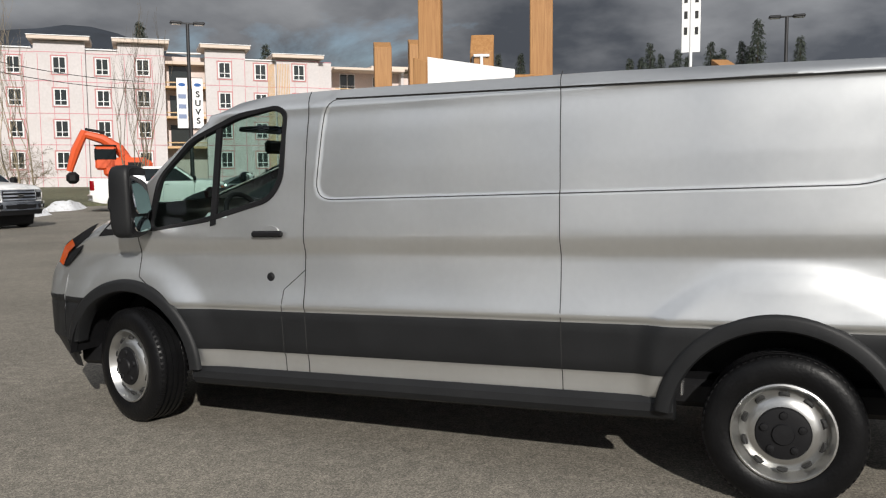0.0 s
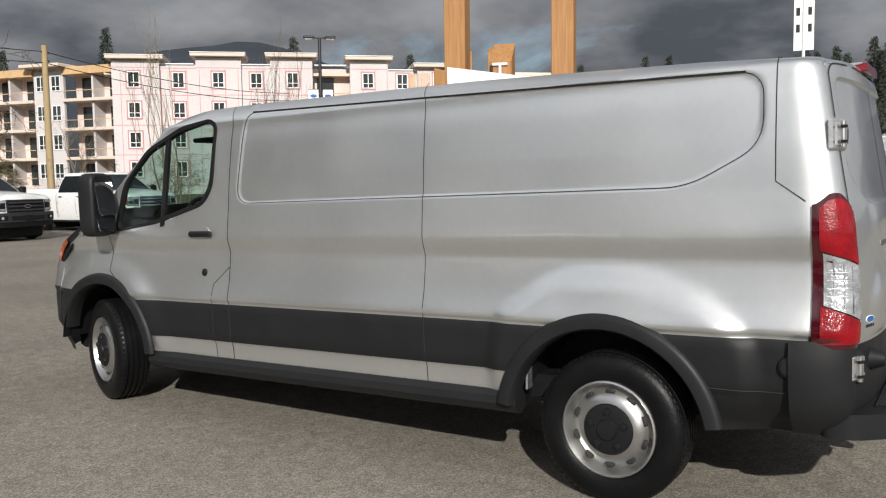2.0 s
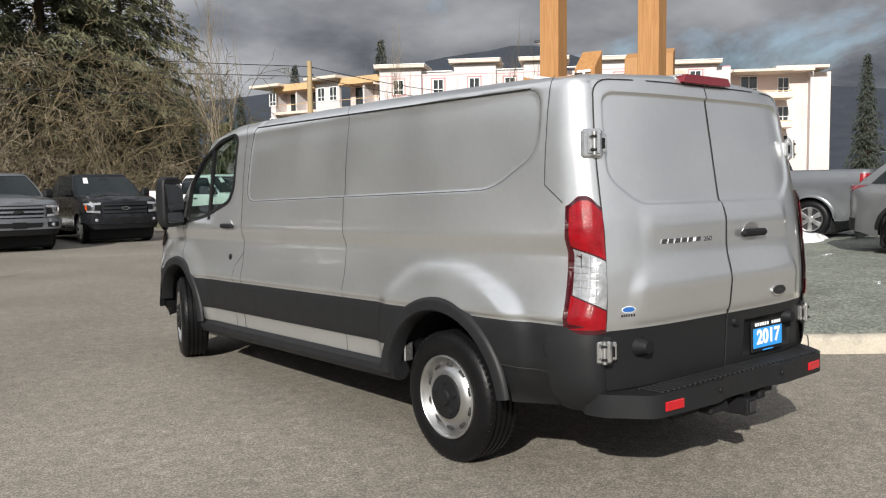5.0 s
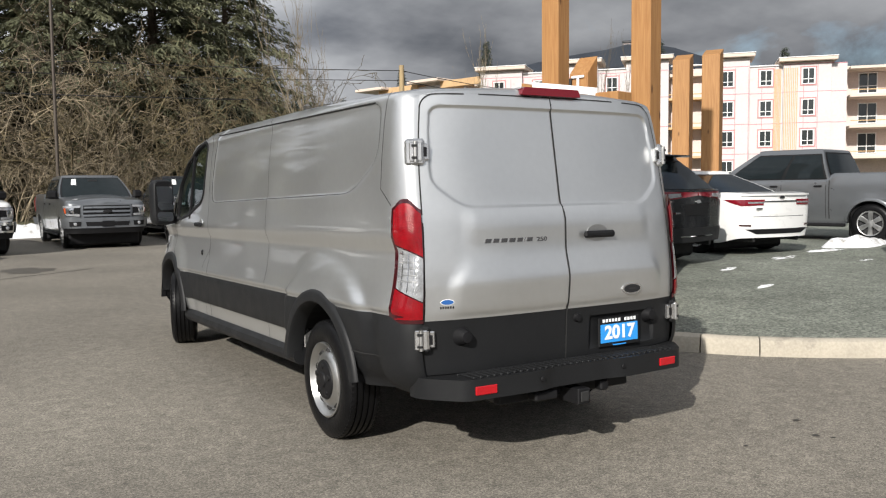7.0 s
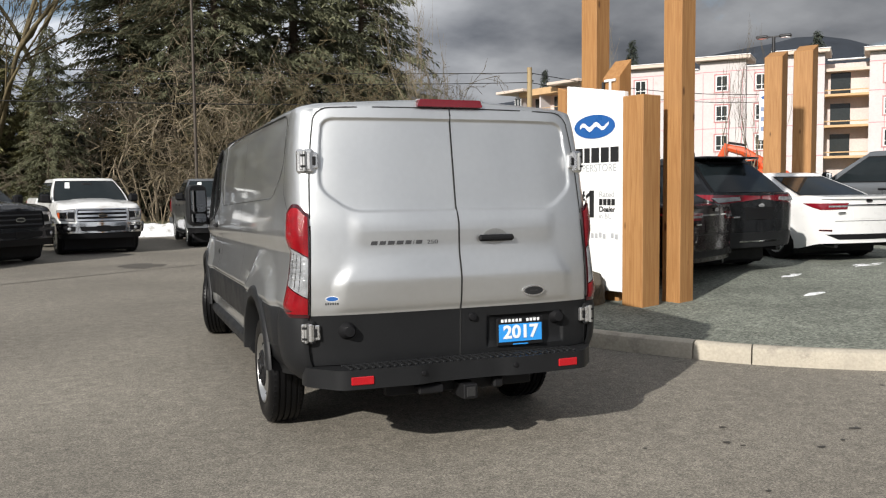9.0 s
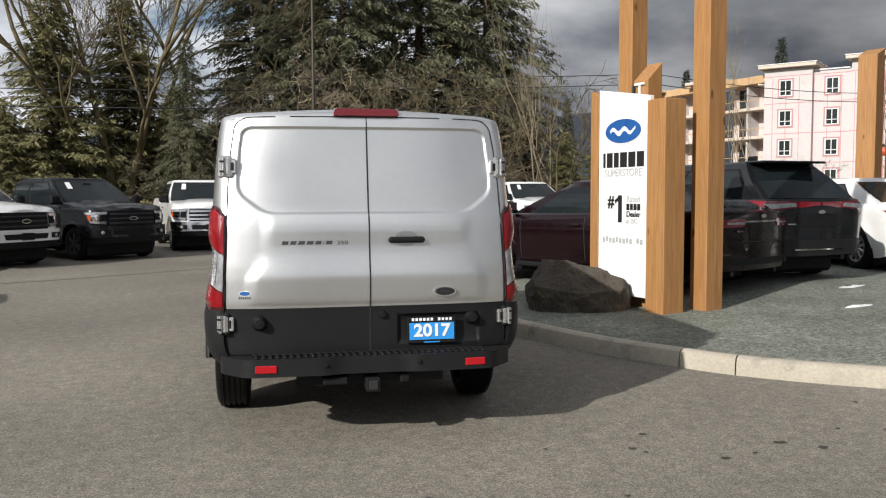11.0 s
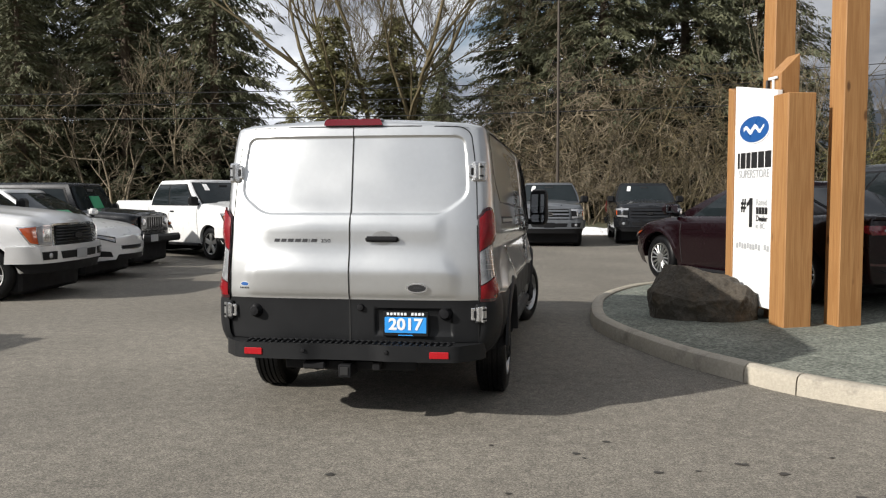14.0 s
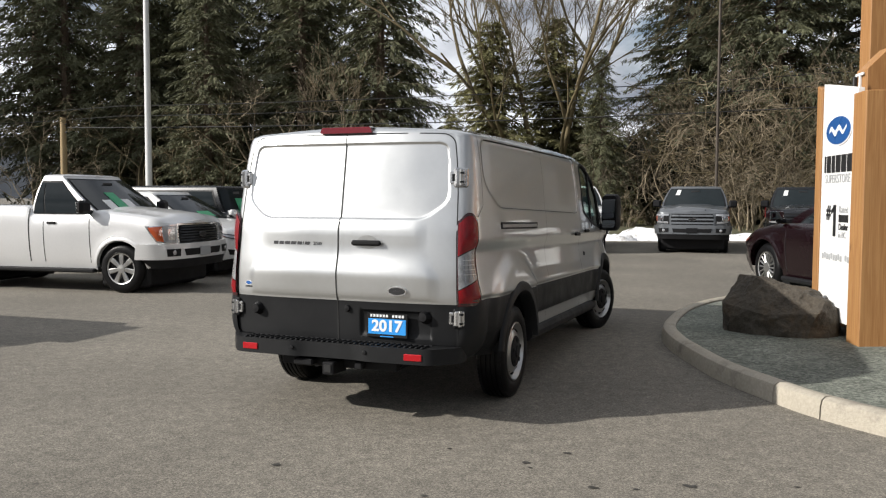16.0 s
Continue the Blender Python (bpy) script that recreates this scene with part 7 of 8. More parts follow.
    park("unseen_shadow_van", tall, (-8.0, -0.15), 182, 1, -1, M_WHITE, "unseen white van added to cast a shadow on the asphalt", "van", spokes=8)


parked_vehicles()

# ---- apartment building under construction ----
B0 = Vector((46.0, 70.0))
BU = Vector((0.677, -0.736))
BN = Vector((-0.736, -0.677))


def building():
    b = thing("apartment_building", Matrix(((BU.x, -BN.x, 0, B0.x), (BU.y, -BN.y, 0, B0.y), (0, 0, 1, 0), (0, 0, 0, 1))),
              "four-storey apartment building under construction in white wrap with pink taped seams", "building")
    # local x runs along the front, local -y looks at the lot

    def wall(x0, x1, y, z0, z1, material=M_WRAP, nm="wall", depth=0.3):
        w = box(nm, ((x0 + x1) / 2, y + depth / 2, (z0 + z1) / 2), (x1 - x0, depth, z1 - z0), material, b, 0.01)
        return w

    def window(x, y, z, parent=None, w=1.05, h=1.45, tape=True):
        wd = new("window")
        wd.parent = parent or b
        wd.matrix_basis = pose(x, y, z)
        if tape:
            for sx, cx, cz, sz in ((w + 0.42, 0, h / 2 + 0.13, 0.10), (w + 0.42, 0, -h / 2 - 0.13, 0.10)):
                box("flashing_tape", (cx, -0.012, cz), (sx, 0.02, sz), M_TAPE, wd, 0.002)
            for sgn in (-1, 1):
                box("flashing_tape", (sgn * (w / 2 + 0.16), -0.012, 0), (0.09, 0.02, h + 0.2), M_TAPE, wd, 0.002)
        box("pane", (0, 0.0, 0), (w, 0.03, h), M_PANE, wd, 0.002)
        for cx, cz, sx, sz in ((0, h / 2, w + 0.12, 0.09), (0, -h / 2, w + 0.12, 0.09), (-w / 2, 0, 0.09, h), (w / 2, 0, 0.09, h), (0, 0.02, 0.07, h), (0, -0.28, w, 0.06)):
            box("frame", (cx, -0.03, cz), (sx, 0.05, sz), M_FRAME, wd, 0.004)
        return wd

    ZS = (3.0, 5.85, 8.7, 11.6)
    wall(1.5, 19.8, 0, -0.5, 13.1)
    wall(23.6, 36.0, 0, -0.5, 12.7)
    # balcony recess in the middle
    wall(19.6, 23.8, 1.6, -0.5, 13.0, M_WRAPPINK)
    for z in (4.2, 7.05, 9.9):
        box("balcony_slab", (21.7, 0.75, z), (4.2, 2.1, 0.22), M_LUMBER, b, 0.01)
        box("balcony_guard", (21.7, -0.22, z + 0.45), (3.9, 0.06, 0.10), M_LUMBER, b, 0.01)
        box("door_opening", (21.2, 1.56, z + 1.2), (1.7, 0.06, 2.0), M_PANE, b, 0.01)
    for x0, x1, top in ((0.9, 5.3, 13.45), (8.7, 13.0, 13.75), (15.8, 19.9, 13.75), (23.6, 27.4, 13.55), (30.4, 34.6, 12.9)):
        # bays stand proud and carry flat roofs
        wall(x0, x1, -0.45, -0.5, top, nm="bay_wall", depth=0.45)
        r = box("bay_roof", ((x0 + x1) / 2, 1.2, top + 0.22), (x1 - x0 + 0.9, 4.6, 0.34), M_ROOFTRIM, b, 0.04)
        box("roof_edge", ((x0 + x1) / 2, 1.2, top + 0.42), (x1 - x0 + 1.0, 4.7, 0.07), M_FRAME, r, 0.01)
    for x in (5.0, 14.4, 21.7, 29.0):
        box("parapet_cap", (x, 0.1, 13.15 if x < 25 else 12.75), (7.0 if x < 6 else 3.2, 0.5, 0.12), M_FRAME, b, 0.02)
    BAYS = ((0.9, 5.3), (8.7, 13.0), (15.8, 19.9), (23.6, 27.4), (30.4, 34.6))

    def face(x):
        return -0.45 if any(a <= x <= c for a, c in BAYS) else 0.0

    for x in (2.9, 7.0, 10.8, 14.4, 17.95, 25.4, 28.9, 32.6):
        for z in ZS:
            window(x, face(x) - 0.02, z)
    # vertical and level seams of the wrap
    for x in [1.7 + 1.22 * k for k in range(28)]:
        if 19.7 < x < 23.7 or x > 35.8:
            continue
        box("seam_tape", (x, face(x) - 0.006, 6.3), (0.05, 0.012, 12.6), M_PINKTAPE, b, 0.001)
    for z in (1.4, 4.4, 7.25, 10.15, 12.75):
        for x0, x1 in ((5.3, 8.7), (13.0, 15.8), (27.4, 30.4), (34.6, 36.0)):
            box("seam_tape", ((x0 + x1) / 2, -0.008, z), (x1 - x0, 0.014, 0.06), M_PINKTAPE, b, 0.001)
        for x0, x1 in BAYS:
            box("seam_tape", ((x0 + x1) / 2, -0.458, z), (x1 - x0, 0.014, 0.06), M_PINKTAPE, b, 0.001)
    # bare framing boards near the far bays
    for k in range(14):
        x = 29.66 + 0.11 * k if k < 6 else 30.5 + 0.16 * (k - 6)
        box("furring_strip", (x, -0.03 if x < 30.4 else -0.48, 6.2), (0.07, 0.05, 12.4), M_LUMBER, b, 0.004)
    # right end: balconies that recede
    wall(36.0, 46.0, 2.4, -0.5, 12.2, M_WRAPPINK)
    for z in (3.9, 6.75, 9.6, 12.2):
        box("balcony_slab", (39.0, 1.0, z), (5.6, 3.0, 0.25), M_ROOFTRIM, b, 0.02)
        if z < 12:
            box("balcony_guard", (39.0, -0.42, z + 0.55), (5.4, 0.06, 0.08), M_LUMBER, b, 0.01)
            window(38.2, 2.36, z + 1.4, w=1.6, h=1.9, tape=False)
            window(41.5, 2.36, z + 1.4, tape=False)
    box("bay_roof", (43.0, 3.5, 12.6), (5.0, 5.0, 0.3), M_ROOFTRIM, b, 0.04)
    # left wing turns away from the lot
    wing = new("wing")
    wing.parent = b
    wing.matrix_basis = pose(1.5, 0, 0, 0, 0, -27) @ pose(3.65, 0, 0)
    # its local -x end runs away from the corner
    def wbox(nm, c, s, material, bev=0.01):
        return box(nm, c, s, material, wing, bev)

    wbox("wing_wall", (-6.9, 1.9, 6.2), (6.6, 0.3, 13.2), M_WRAPPINK)
    wbox("wing_wall", (-12.0, 0.15, 6.3), (3.6, 0.3, 13.0), M_WRAP)
    wbox("wing_wall", (-17.0, 1.9, 6.2), (6.4, 0.3, 12.8), M_WRAPPINK)
    wbox("wing_wall", (-20.6, 1.0, 6.2), (0.8, 2.0, 12.6), M_WRAP)
    for cx, w in ((-6.9, 6.6), (-17.0, 6.4)):
        for z in (1.4, 4.2, 7.05, 9.9, 12.75):
            wbox("balcony_slab", (cx, 0.85, z), (w, 2.2, 0.30 if z < 12 else 0.75), M_LUMBER if z > 12 else M_ROOFTRIM, 0.02)
            if z < 12:
                wbox("balcony_partition", (cx, 1.0, z + 1.4), (0.22, 1.7, 2.6), M_WRAP)
                wbox("balcony_guard", (cx, -0.2, z + 0.9), (w, 0.06, 0.06), M_LUMBER)
                for dx in (-w / 4, w / 4):
                    wbox("door_opening", (cx + dx, 1.72, z + 1.25), (1.7, 0.06, 2.1), M_PANE)
    for x in (-11.1, -12.9, -20.6):
        for z in ZS:
            window(x, -0.02, z, wing, tape=x > -5)
    for x, top in ((-12.0, 13.0), (-20.8, 12.8)):
        r = wbox("bay_roof", (x, 1.0, top + 0.25), (4.8, 4.6, 0.32), M_ROOFTRIM, 0.04)
    # roof deck and back so that it is closed
    box("roof_deck", (22.0, 7.0, 12.3), (44, 13.0, 0.3), M_ROOFTRIM, b, 0.02)
    box("back_wall", (22.0, 13.6, 6.0), (44, 0.3, 12.6), M_WRAP, b, 0.02)
    box("end_wall", (44.0, 7.5, 6.0), (0.3, 12.0, 12.4), M_WRAP, b, 0.02)


building()


def far_house():
    """A low apartment house across the valley road."""
    b = thing("apartment_house", pose(110.5, 33.5, 0, 0, 0, -72), "distant three-storey pale pink apartment house with flat roofs", "building")
    for x, w, h in ((-2.6, 5.0, 10.6), (2.6, 5.4, 9.6), (7.6, 4.6, 10.2)):
        wl = box("wall", (x, 5.0, h / 2), (w, 9.0, h), M_WRAPPINK if x < 0 else M_WRAP, b, 0.02)
        box("roof", (x, 4.8, h + 0.2), (w + 0.9, 10.2, 0.4), M_ROOFTRIM, b, 0.03)
        for st in range(3):
            z = 2.2 + 3.1 * st
            for dx in (-1.2, 1.2):
                wd = box("window", (x + dx, 0.47, z), (1.2, 0.10, 1.4), M_FRAME, b, 0.01)
                box("pane", (x + dx, 0.42, z), (1.0, 0.06, 1.2), M_PANE, wd, 0.004)
            bal = box("balcony", (x, -0.1, z - 1.25), (w * 0.8, 1.2, 0.25), M_FRAME, b, 0.02)
            box("railing", (x, -0.65, z - 0.75), (w * 0.8, 0.06, 0.85), M_METALGREY if st % 2 else M_FRAME, bal, 0.01)


far_house()


def excavator():
    e = thing("excavator", pose(46.3, 47.1, 0.0, 0, 0, 134), "orange-red tracked excavator with folded boom beside the building", "excavator")
    for y in (-1.1, 1.1):
        box("track", (1.3, y, 0.6), (3.9, 0.6, 1.2), M_BLACK, e, 0.3)
    hs = box("house", (0.8, 0, 2.2), (3.2, 2.6, 1.45), M_EXCAV, e, 0.22)
    box("engine_grille", (0.1, 1.31, 2.3), (1.1, 0.03, 0.5), M_BLACK, hs, 0.01)
    box("counterweight", (-0.8, 0, 2.1), (0.7, 2.6, 1.3), M_EXCAV, hs, 0.25)
    c = box("cab", (2.2, 0.75, 2.9), (1.5, 1.1, 1.8), M_EXCAV, e, 0.14)
    box("cab_window", (2.22, 0.75, 3.15), (1.54, 1.14, 0.95), M_TINT, c, 0.1)
    box("cab_roof", (2.2, 0.75, 3.82), (1.6, 1.2, 0.10), M_BLACK, c, 0.04)
    v, f = tube_data([(0.3, -0.2, 2.2), (1.2, -0.2, 3.55), (2.4, -0.2, 4.35), (3.8, -0.2, 4.75)], [0.36, 0.42, 0.36, 0.28], 8)
    obj("boom", v, f, M_EXCAV, e, smooth=True)
    v, f = tube_data([(3.6, -0.2, 4.95), (4.3, -0.2, 3.5), (4.8, -0.2, 1.9)], [0.30, 0.36, 0.24], 8)
    obj("stick", v, f, M_EXCAV, e, smooth=True)
    box("bucket", (4.6, -0.2, 1.4), (0.9, 1.1, 0.9), M_BLACK, e, 0.25)
    tube("ram", [(1.3, -0.2, 2.4), (2.2, -0.2, 3.9)], 0.10, M_CHROME, e)
    tube("ram", [(2.2, -0.2, 4.85), (3.6, -0.2, 5.1)], 0.10, M_BLACK, e)


excavator()

# ---- poles, lamps and lines ----


def lot_lamp(x, y, h, rz, banners=True, r=0.10):
    p = thing("lot_lamp", pose(x, y, 0, 0, 0, rz), "dark steel car-park lamp with twin flat heads and hanging banners" if banners else "dark steel car-park lamp with flat twin heads", "lamp post", group="lot lamps")
    tube("pole", [(0, 0, 0), (0, 0, h)], [r, r * 0.75], M_METALGREY if r > 0.08 else M_BRONZE, p, 12)
    box("arm", (0, 0, h + 0.02), (0.8, 0.07, 0.07), M_METALGREY, p, 0.02)
    for s in (-1, 1):
        hd = box("lamp_head", (s * 0.50, 0, h + 0.03), (0.52, 0.40, 0.12), M_METALGREY, p, 0.04)
        box("lamp_lens", (s * 0.50, 0, h - 0.035), (0.40, 0.30, 0.02), M_CLEARLENS, hd, 0.005)
    if banners:
        for s in (-1, 1):
            bn = box("banner", (s * 0.34, 0, h - 3.55), (0.47, 0.02, 2.25), M_SIGNWHITE, p, 0.005)
            obj("banner_emblem", *plate_data(ellipse(s * 0.34, h - 2.72, 0.16, 0.08), -0.016, -0.011), M_BLUE, bn)
            if s > 0:
                for k, ch in enumerate("SUVS"):
                    text("banner_lettering", ch, 0.38, M_INK, bn, pose(0.34, -0.015, h - 3.15 - 0.40 * k, 90, 0, 0), bold=0.014)
            else:
                for k in range(3):
                    box("banner_bar", (-0.34, -0.014, h - 3.25 - 0.45 * k), (0.34, 0.006, 0.20), M_BANNERBLUE, bn, 0.004)
            box("banner_rod", (s * 0.30, 0, h - 2.40), (0.6, 0.03, 0.03), M_METALGREY, p, 0.008)
            box("banner_rod", (s * 0.30, 0, h - 4.69), (0.6, 0.03, 0.03), M_METALGREY, p, 0.008)
    return p


lot_lamp(26.3, 25.45, 8.35, -46)
lot_lamp(36.0, 0.4, 8.3, -85, banners=False)
lot_lamp(0.93, 29.1, 9.6, 0, banners=False, r=0.07)


def banner_pole():
    p = thing("banner_pole", pose(18.7, 2.6, 0.2, 0, 0, -82), "steel pole with two tall white advertising banners", "banner pole")
    tube("pole", [(0, 0, 0), (0, 0, 8.0)], [0.05, 0.035], M_WHITEPOLE, p, 12)
    for s in (-1, 1):
        b = box("banner", (s * 0.14, 0, 5.6), (0.20, 0.02, 2.2), M_SIGNWHITE, p, 0.004)
        obj("banner_emblem", *plate_data(ellipse(s * 0.14, 6.3, 0.07, 0.05), -0.016, -0.011), M_INKGREY, b)
        for k in range(3):
            box("banner_bar", (s * 0.14, -0.014, 5.9 - 0.42 * k), (0.09, 0.006, 0.2), M_INK, b, 0.004)


banner_pole()


def utility_pole(x, y, h, rz, label):
    p = thing("utility_pole", pose(x, y, -0.1, 0, 0, rz), label, "utility pole")
    tube("pole", [(0, 0, 0), (0, 0, h)], [0.19, 0.14], M_POLE, p, 10)
    for z in (0.35, 0.75):
        tube("insulator", [(0.14, 0, h - z), (0.24, 0, h - z)], 0.04, M_METALGREY, p)
    return p


utility_pole(20.25, 38.2, 8.6, 0, "weathered pale wooden utility pole carrying cables")
utility_pole(-30.8, 27.0, 5.7, 0, "thin wooden utility pole before dark firs")


def white_pole():
    p = thing("flag_pole", pose(-25.6, 27.2, 0, 0, 0, 0), "tall slim white steel pole at the lot's edge", "pole")
    tube("pole", [(0, 0, 0), (0, 0, 14.0)], [0.17, 0.12], M_WHITEPOLE, p, 14)
    box("base_plate", (0, 0, 0.03), (0.5, 0.5, 0.06), M_WHITEPOLE, p, 0.01)


white_pole()


def cables():
    def span(a, b, sag):
        a, b = Vector(a), Vector(b)
        pts = []
        for k in range(21):
            t = k / 20
            p = a.lerp(b, t)
            p.z -= sag * 4 * t * (1 - t)
            pts.append(p)
        c = tube("overhead_cable", pts, 0.022, M_WIRE, None, 5)
        tagged(c, "black overhead cable slung between poles", "cable", group="overhead cables")

    for dz in (0.0, 0.55):
        span((20.25, 38.2, 8.2 - dz), (-30.8, 31.0, 6.6 - dz * 1.0), 0.5)
        span((-30.8, 31.0, 6.6 - dz), (-75, 28.0, 7.2 - dz), 0.6)
        span((20.25, 38.2, 8.2 - dz), (44.0, 44.0, 8.4 - dz), 0.5)
    span((-30.8, 27.0, 5.1), (10.0, 33.0, 5.6), 0.3)


cables()

# ---- trees, verge, snow and hills ----


def conifer_data(h, r, rnd, levels=34, droop=0.35, spray=0.5, open_base=1.5, density=1.0, tufts=9, ragged=0.5, taper=0.66):
    """Trunk and needle sprays of a conifer: limbs at scattered heights, each hung with narrow drooping twigs."""
    tv, tf = tube_data([(0, 0, -0.3), (0.05, 0, h * 0.4), (0, 0.05, h * 0.98)], [h * 0.016 + 0.05, h * 0.011 + 0.03, 0.02], 7)
    V, F = [], []
    BV, BF = [], []
    total = int(levels * 7 * density)
    for k in range(total):
        u = ((k + rnd.random()) / total) ** 1.1
        z = open_base + (h - open_base) * u
        a = k * 2.39996 + rnd.uniform(-0.7, 0.7)
        lobe = 0.80 + 0.32 * noise.noise((math.cos(a) * 1.1, math.sin(a) * 1.1, z * 0.28))
        length = (r * (1 - u) ** taper * lobe + 0.25) * rnd.uniform(1 - ragged, 1.12)
        d = Vector((math.cos(a), math.sin(a), 0))
        side = Vector((-d.y, d.x, 0))
        bend = droop * rnd.uniform(0.6, 1.35)
        lift = rnd.uniform(0.0, 0.22)
        steps = max(3, int(length / (spray * 0.55)))

        def at(t):
            return d * length * t + side * length * 0.08 * math.sin(t * 3 + k) + Vector((0, 0, z + length * (lift * t - bend * t * t)))

        for q in range(1, steps + 1):
            t = q / steps
            if t < 0.22 and length > 2:
                continue
            p = at(t)
            w = spray * rnd.uniform(0.7, 1.3) * (1.15 - 0.40 * t) * (1 - 0.62 * max(0.0, taper - 0.66) / 0.29 * u)
            for e in range(tufts):
                ang = rnd.uniform(-1.35, 1.35)
                out = (d * math.cos(ang) + side * math.sin(ang)) * w * rnd.uniform(0.6, 1.25) + Vector((0, 0, -w * rnd.uniform(0.15, 1.0)))
                c = p + Vector((rnd.uniform(-1, 1), rnd.uniform(-1, 1), rnd.uniform(-0.8, 0.5))) * w * 0.5
                wd = out.cross(Vector((rnd.uniform(-1, 1), rnd.uniform(-1, 1), 1))).normalized() * w * rnd.uniform(0.07, 0.15)
                i = len(V)
                V += [c - wd * 0.4, c + out * 0.45 + wd, c + out, c + out * 0.5 - wd]
                F.append([i, i + 1, i + 2, i + 3])
        if length > 1.0:
            bv, bf = tube_data([(0, 0, z), at(0.45), at(0.9)], [0.05, 0.03, 0.01], 3, cap=False)
            o = len(BV)
            BV += bv
            BF += [[x + o for x in f] for f in bf]
    o = len(tv)
    return (tv + BV, tf + [[x + o for x in f] for f in BF]), (V, F)


def bare_data(h, rnd, spread=0.55, depth=5, stems=1, r0=0.2, split=3, twig=0.012, up=0.25, sides=5, apart=False):
    """Limbs of a leafless tree."""
    trunk, crown, stem_list = ([], []), ([], []), []

    def limb(p, d, length, r, level):
        V, F = trunk if level < 2 else crown
        if level == 0 and apart:
            V, F = [], []
            stem_list.append((V, F))
        n = 3 if level > 2 else 4
        pts, radii = [p], [r]
        q, dd = p.copy(), d.copy()
        for s in range(n):
            dd = (dd + Vector((rnd.uniform(-1, 1), rnd.uniform(-1, 1), rnd.uniform(-0.6, 0.8))) * 0.22 + Vector((0, 0, up * 0.15))).normalized()
            q = q + dd * length / n
            pts.append(q.copy())
            radii.append(max(twig * 0.6, r * (1 - 0.82 * (s + 1) / n)))
        v, f = tube_data(pts, radii, sides if level < 2 else 3, cap=False)
        o = len(V)
        V.extend(v)
        F.extend([[x + o for x in g] for g in f])
        if level >= depth:
            return
        kids = split + (1 if rnd.random() < 0.4 else 0)
        for c in range(kids):
            t = 0.35 + 0.65 * (c + rnd.random()) / kids
            i = min(n - 1, int(t * n))
            base = pts[i].lerp(pts[i + 1], t * n - i) if i < n else pts[-1]
            a = rnd.uniform(0, 2 * math.pi)
            o1 = dd.orthogonal().normalized()
            o2 = dd.cross(o1)
            nd = (dd + (o1 * math.cos(a) + o2 * math.sin(a)) * spread * rnd.uniform(0.7, 1.5) + Vector((0, 0, up * 0.3))).normalized()
            limb(base, nd, length * rnd.uniform(0.50, 0.74), max(twig, r * 0.46), level + 1)

    for s in range(stems):
        a = 2 * math.pi * s / max(stems, 1) + rnd.random()
        lean = 0.0 if stems == 1 else 0.28
        d = Vector((math.cos(a) * lean, math.sin(a) * lean, 1)).normalized()
        limb(Vector((math.cos(a), math.sin(a), 0)) * (0.0 if stems == 1 else 0.3) + Vector((0, 0, -0.2)), d, h * 0.42, r0 / (1 if stems == 1 else 1.4), 0)
    if apart:
        return stem_list, join(trunk, crown)
    return trunk, crown


def place_tree(name, datas, m, label, category, group=""):
    t = thing(name, m, label, category, group)
    for nm, me in datas:
        o = new(nm, me)
        o.parent = t
        if nm == "branch_tangle":
            tagged(o, kind="stuff")
    return t


def mesh_of(name, data, material, smooth=False):
    me = bpy.data.meshes.new(name)
    me.from_pydata([tuple(v) for v in data[0]], [], data[1])
    me.materials.append(material)
    if smooth:
        me.polygons.foreach_set("use_smooth", [True] * len(me.polygons))
    return me


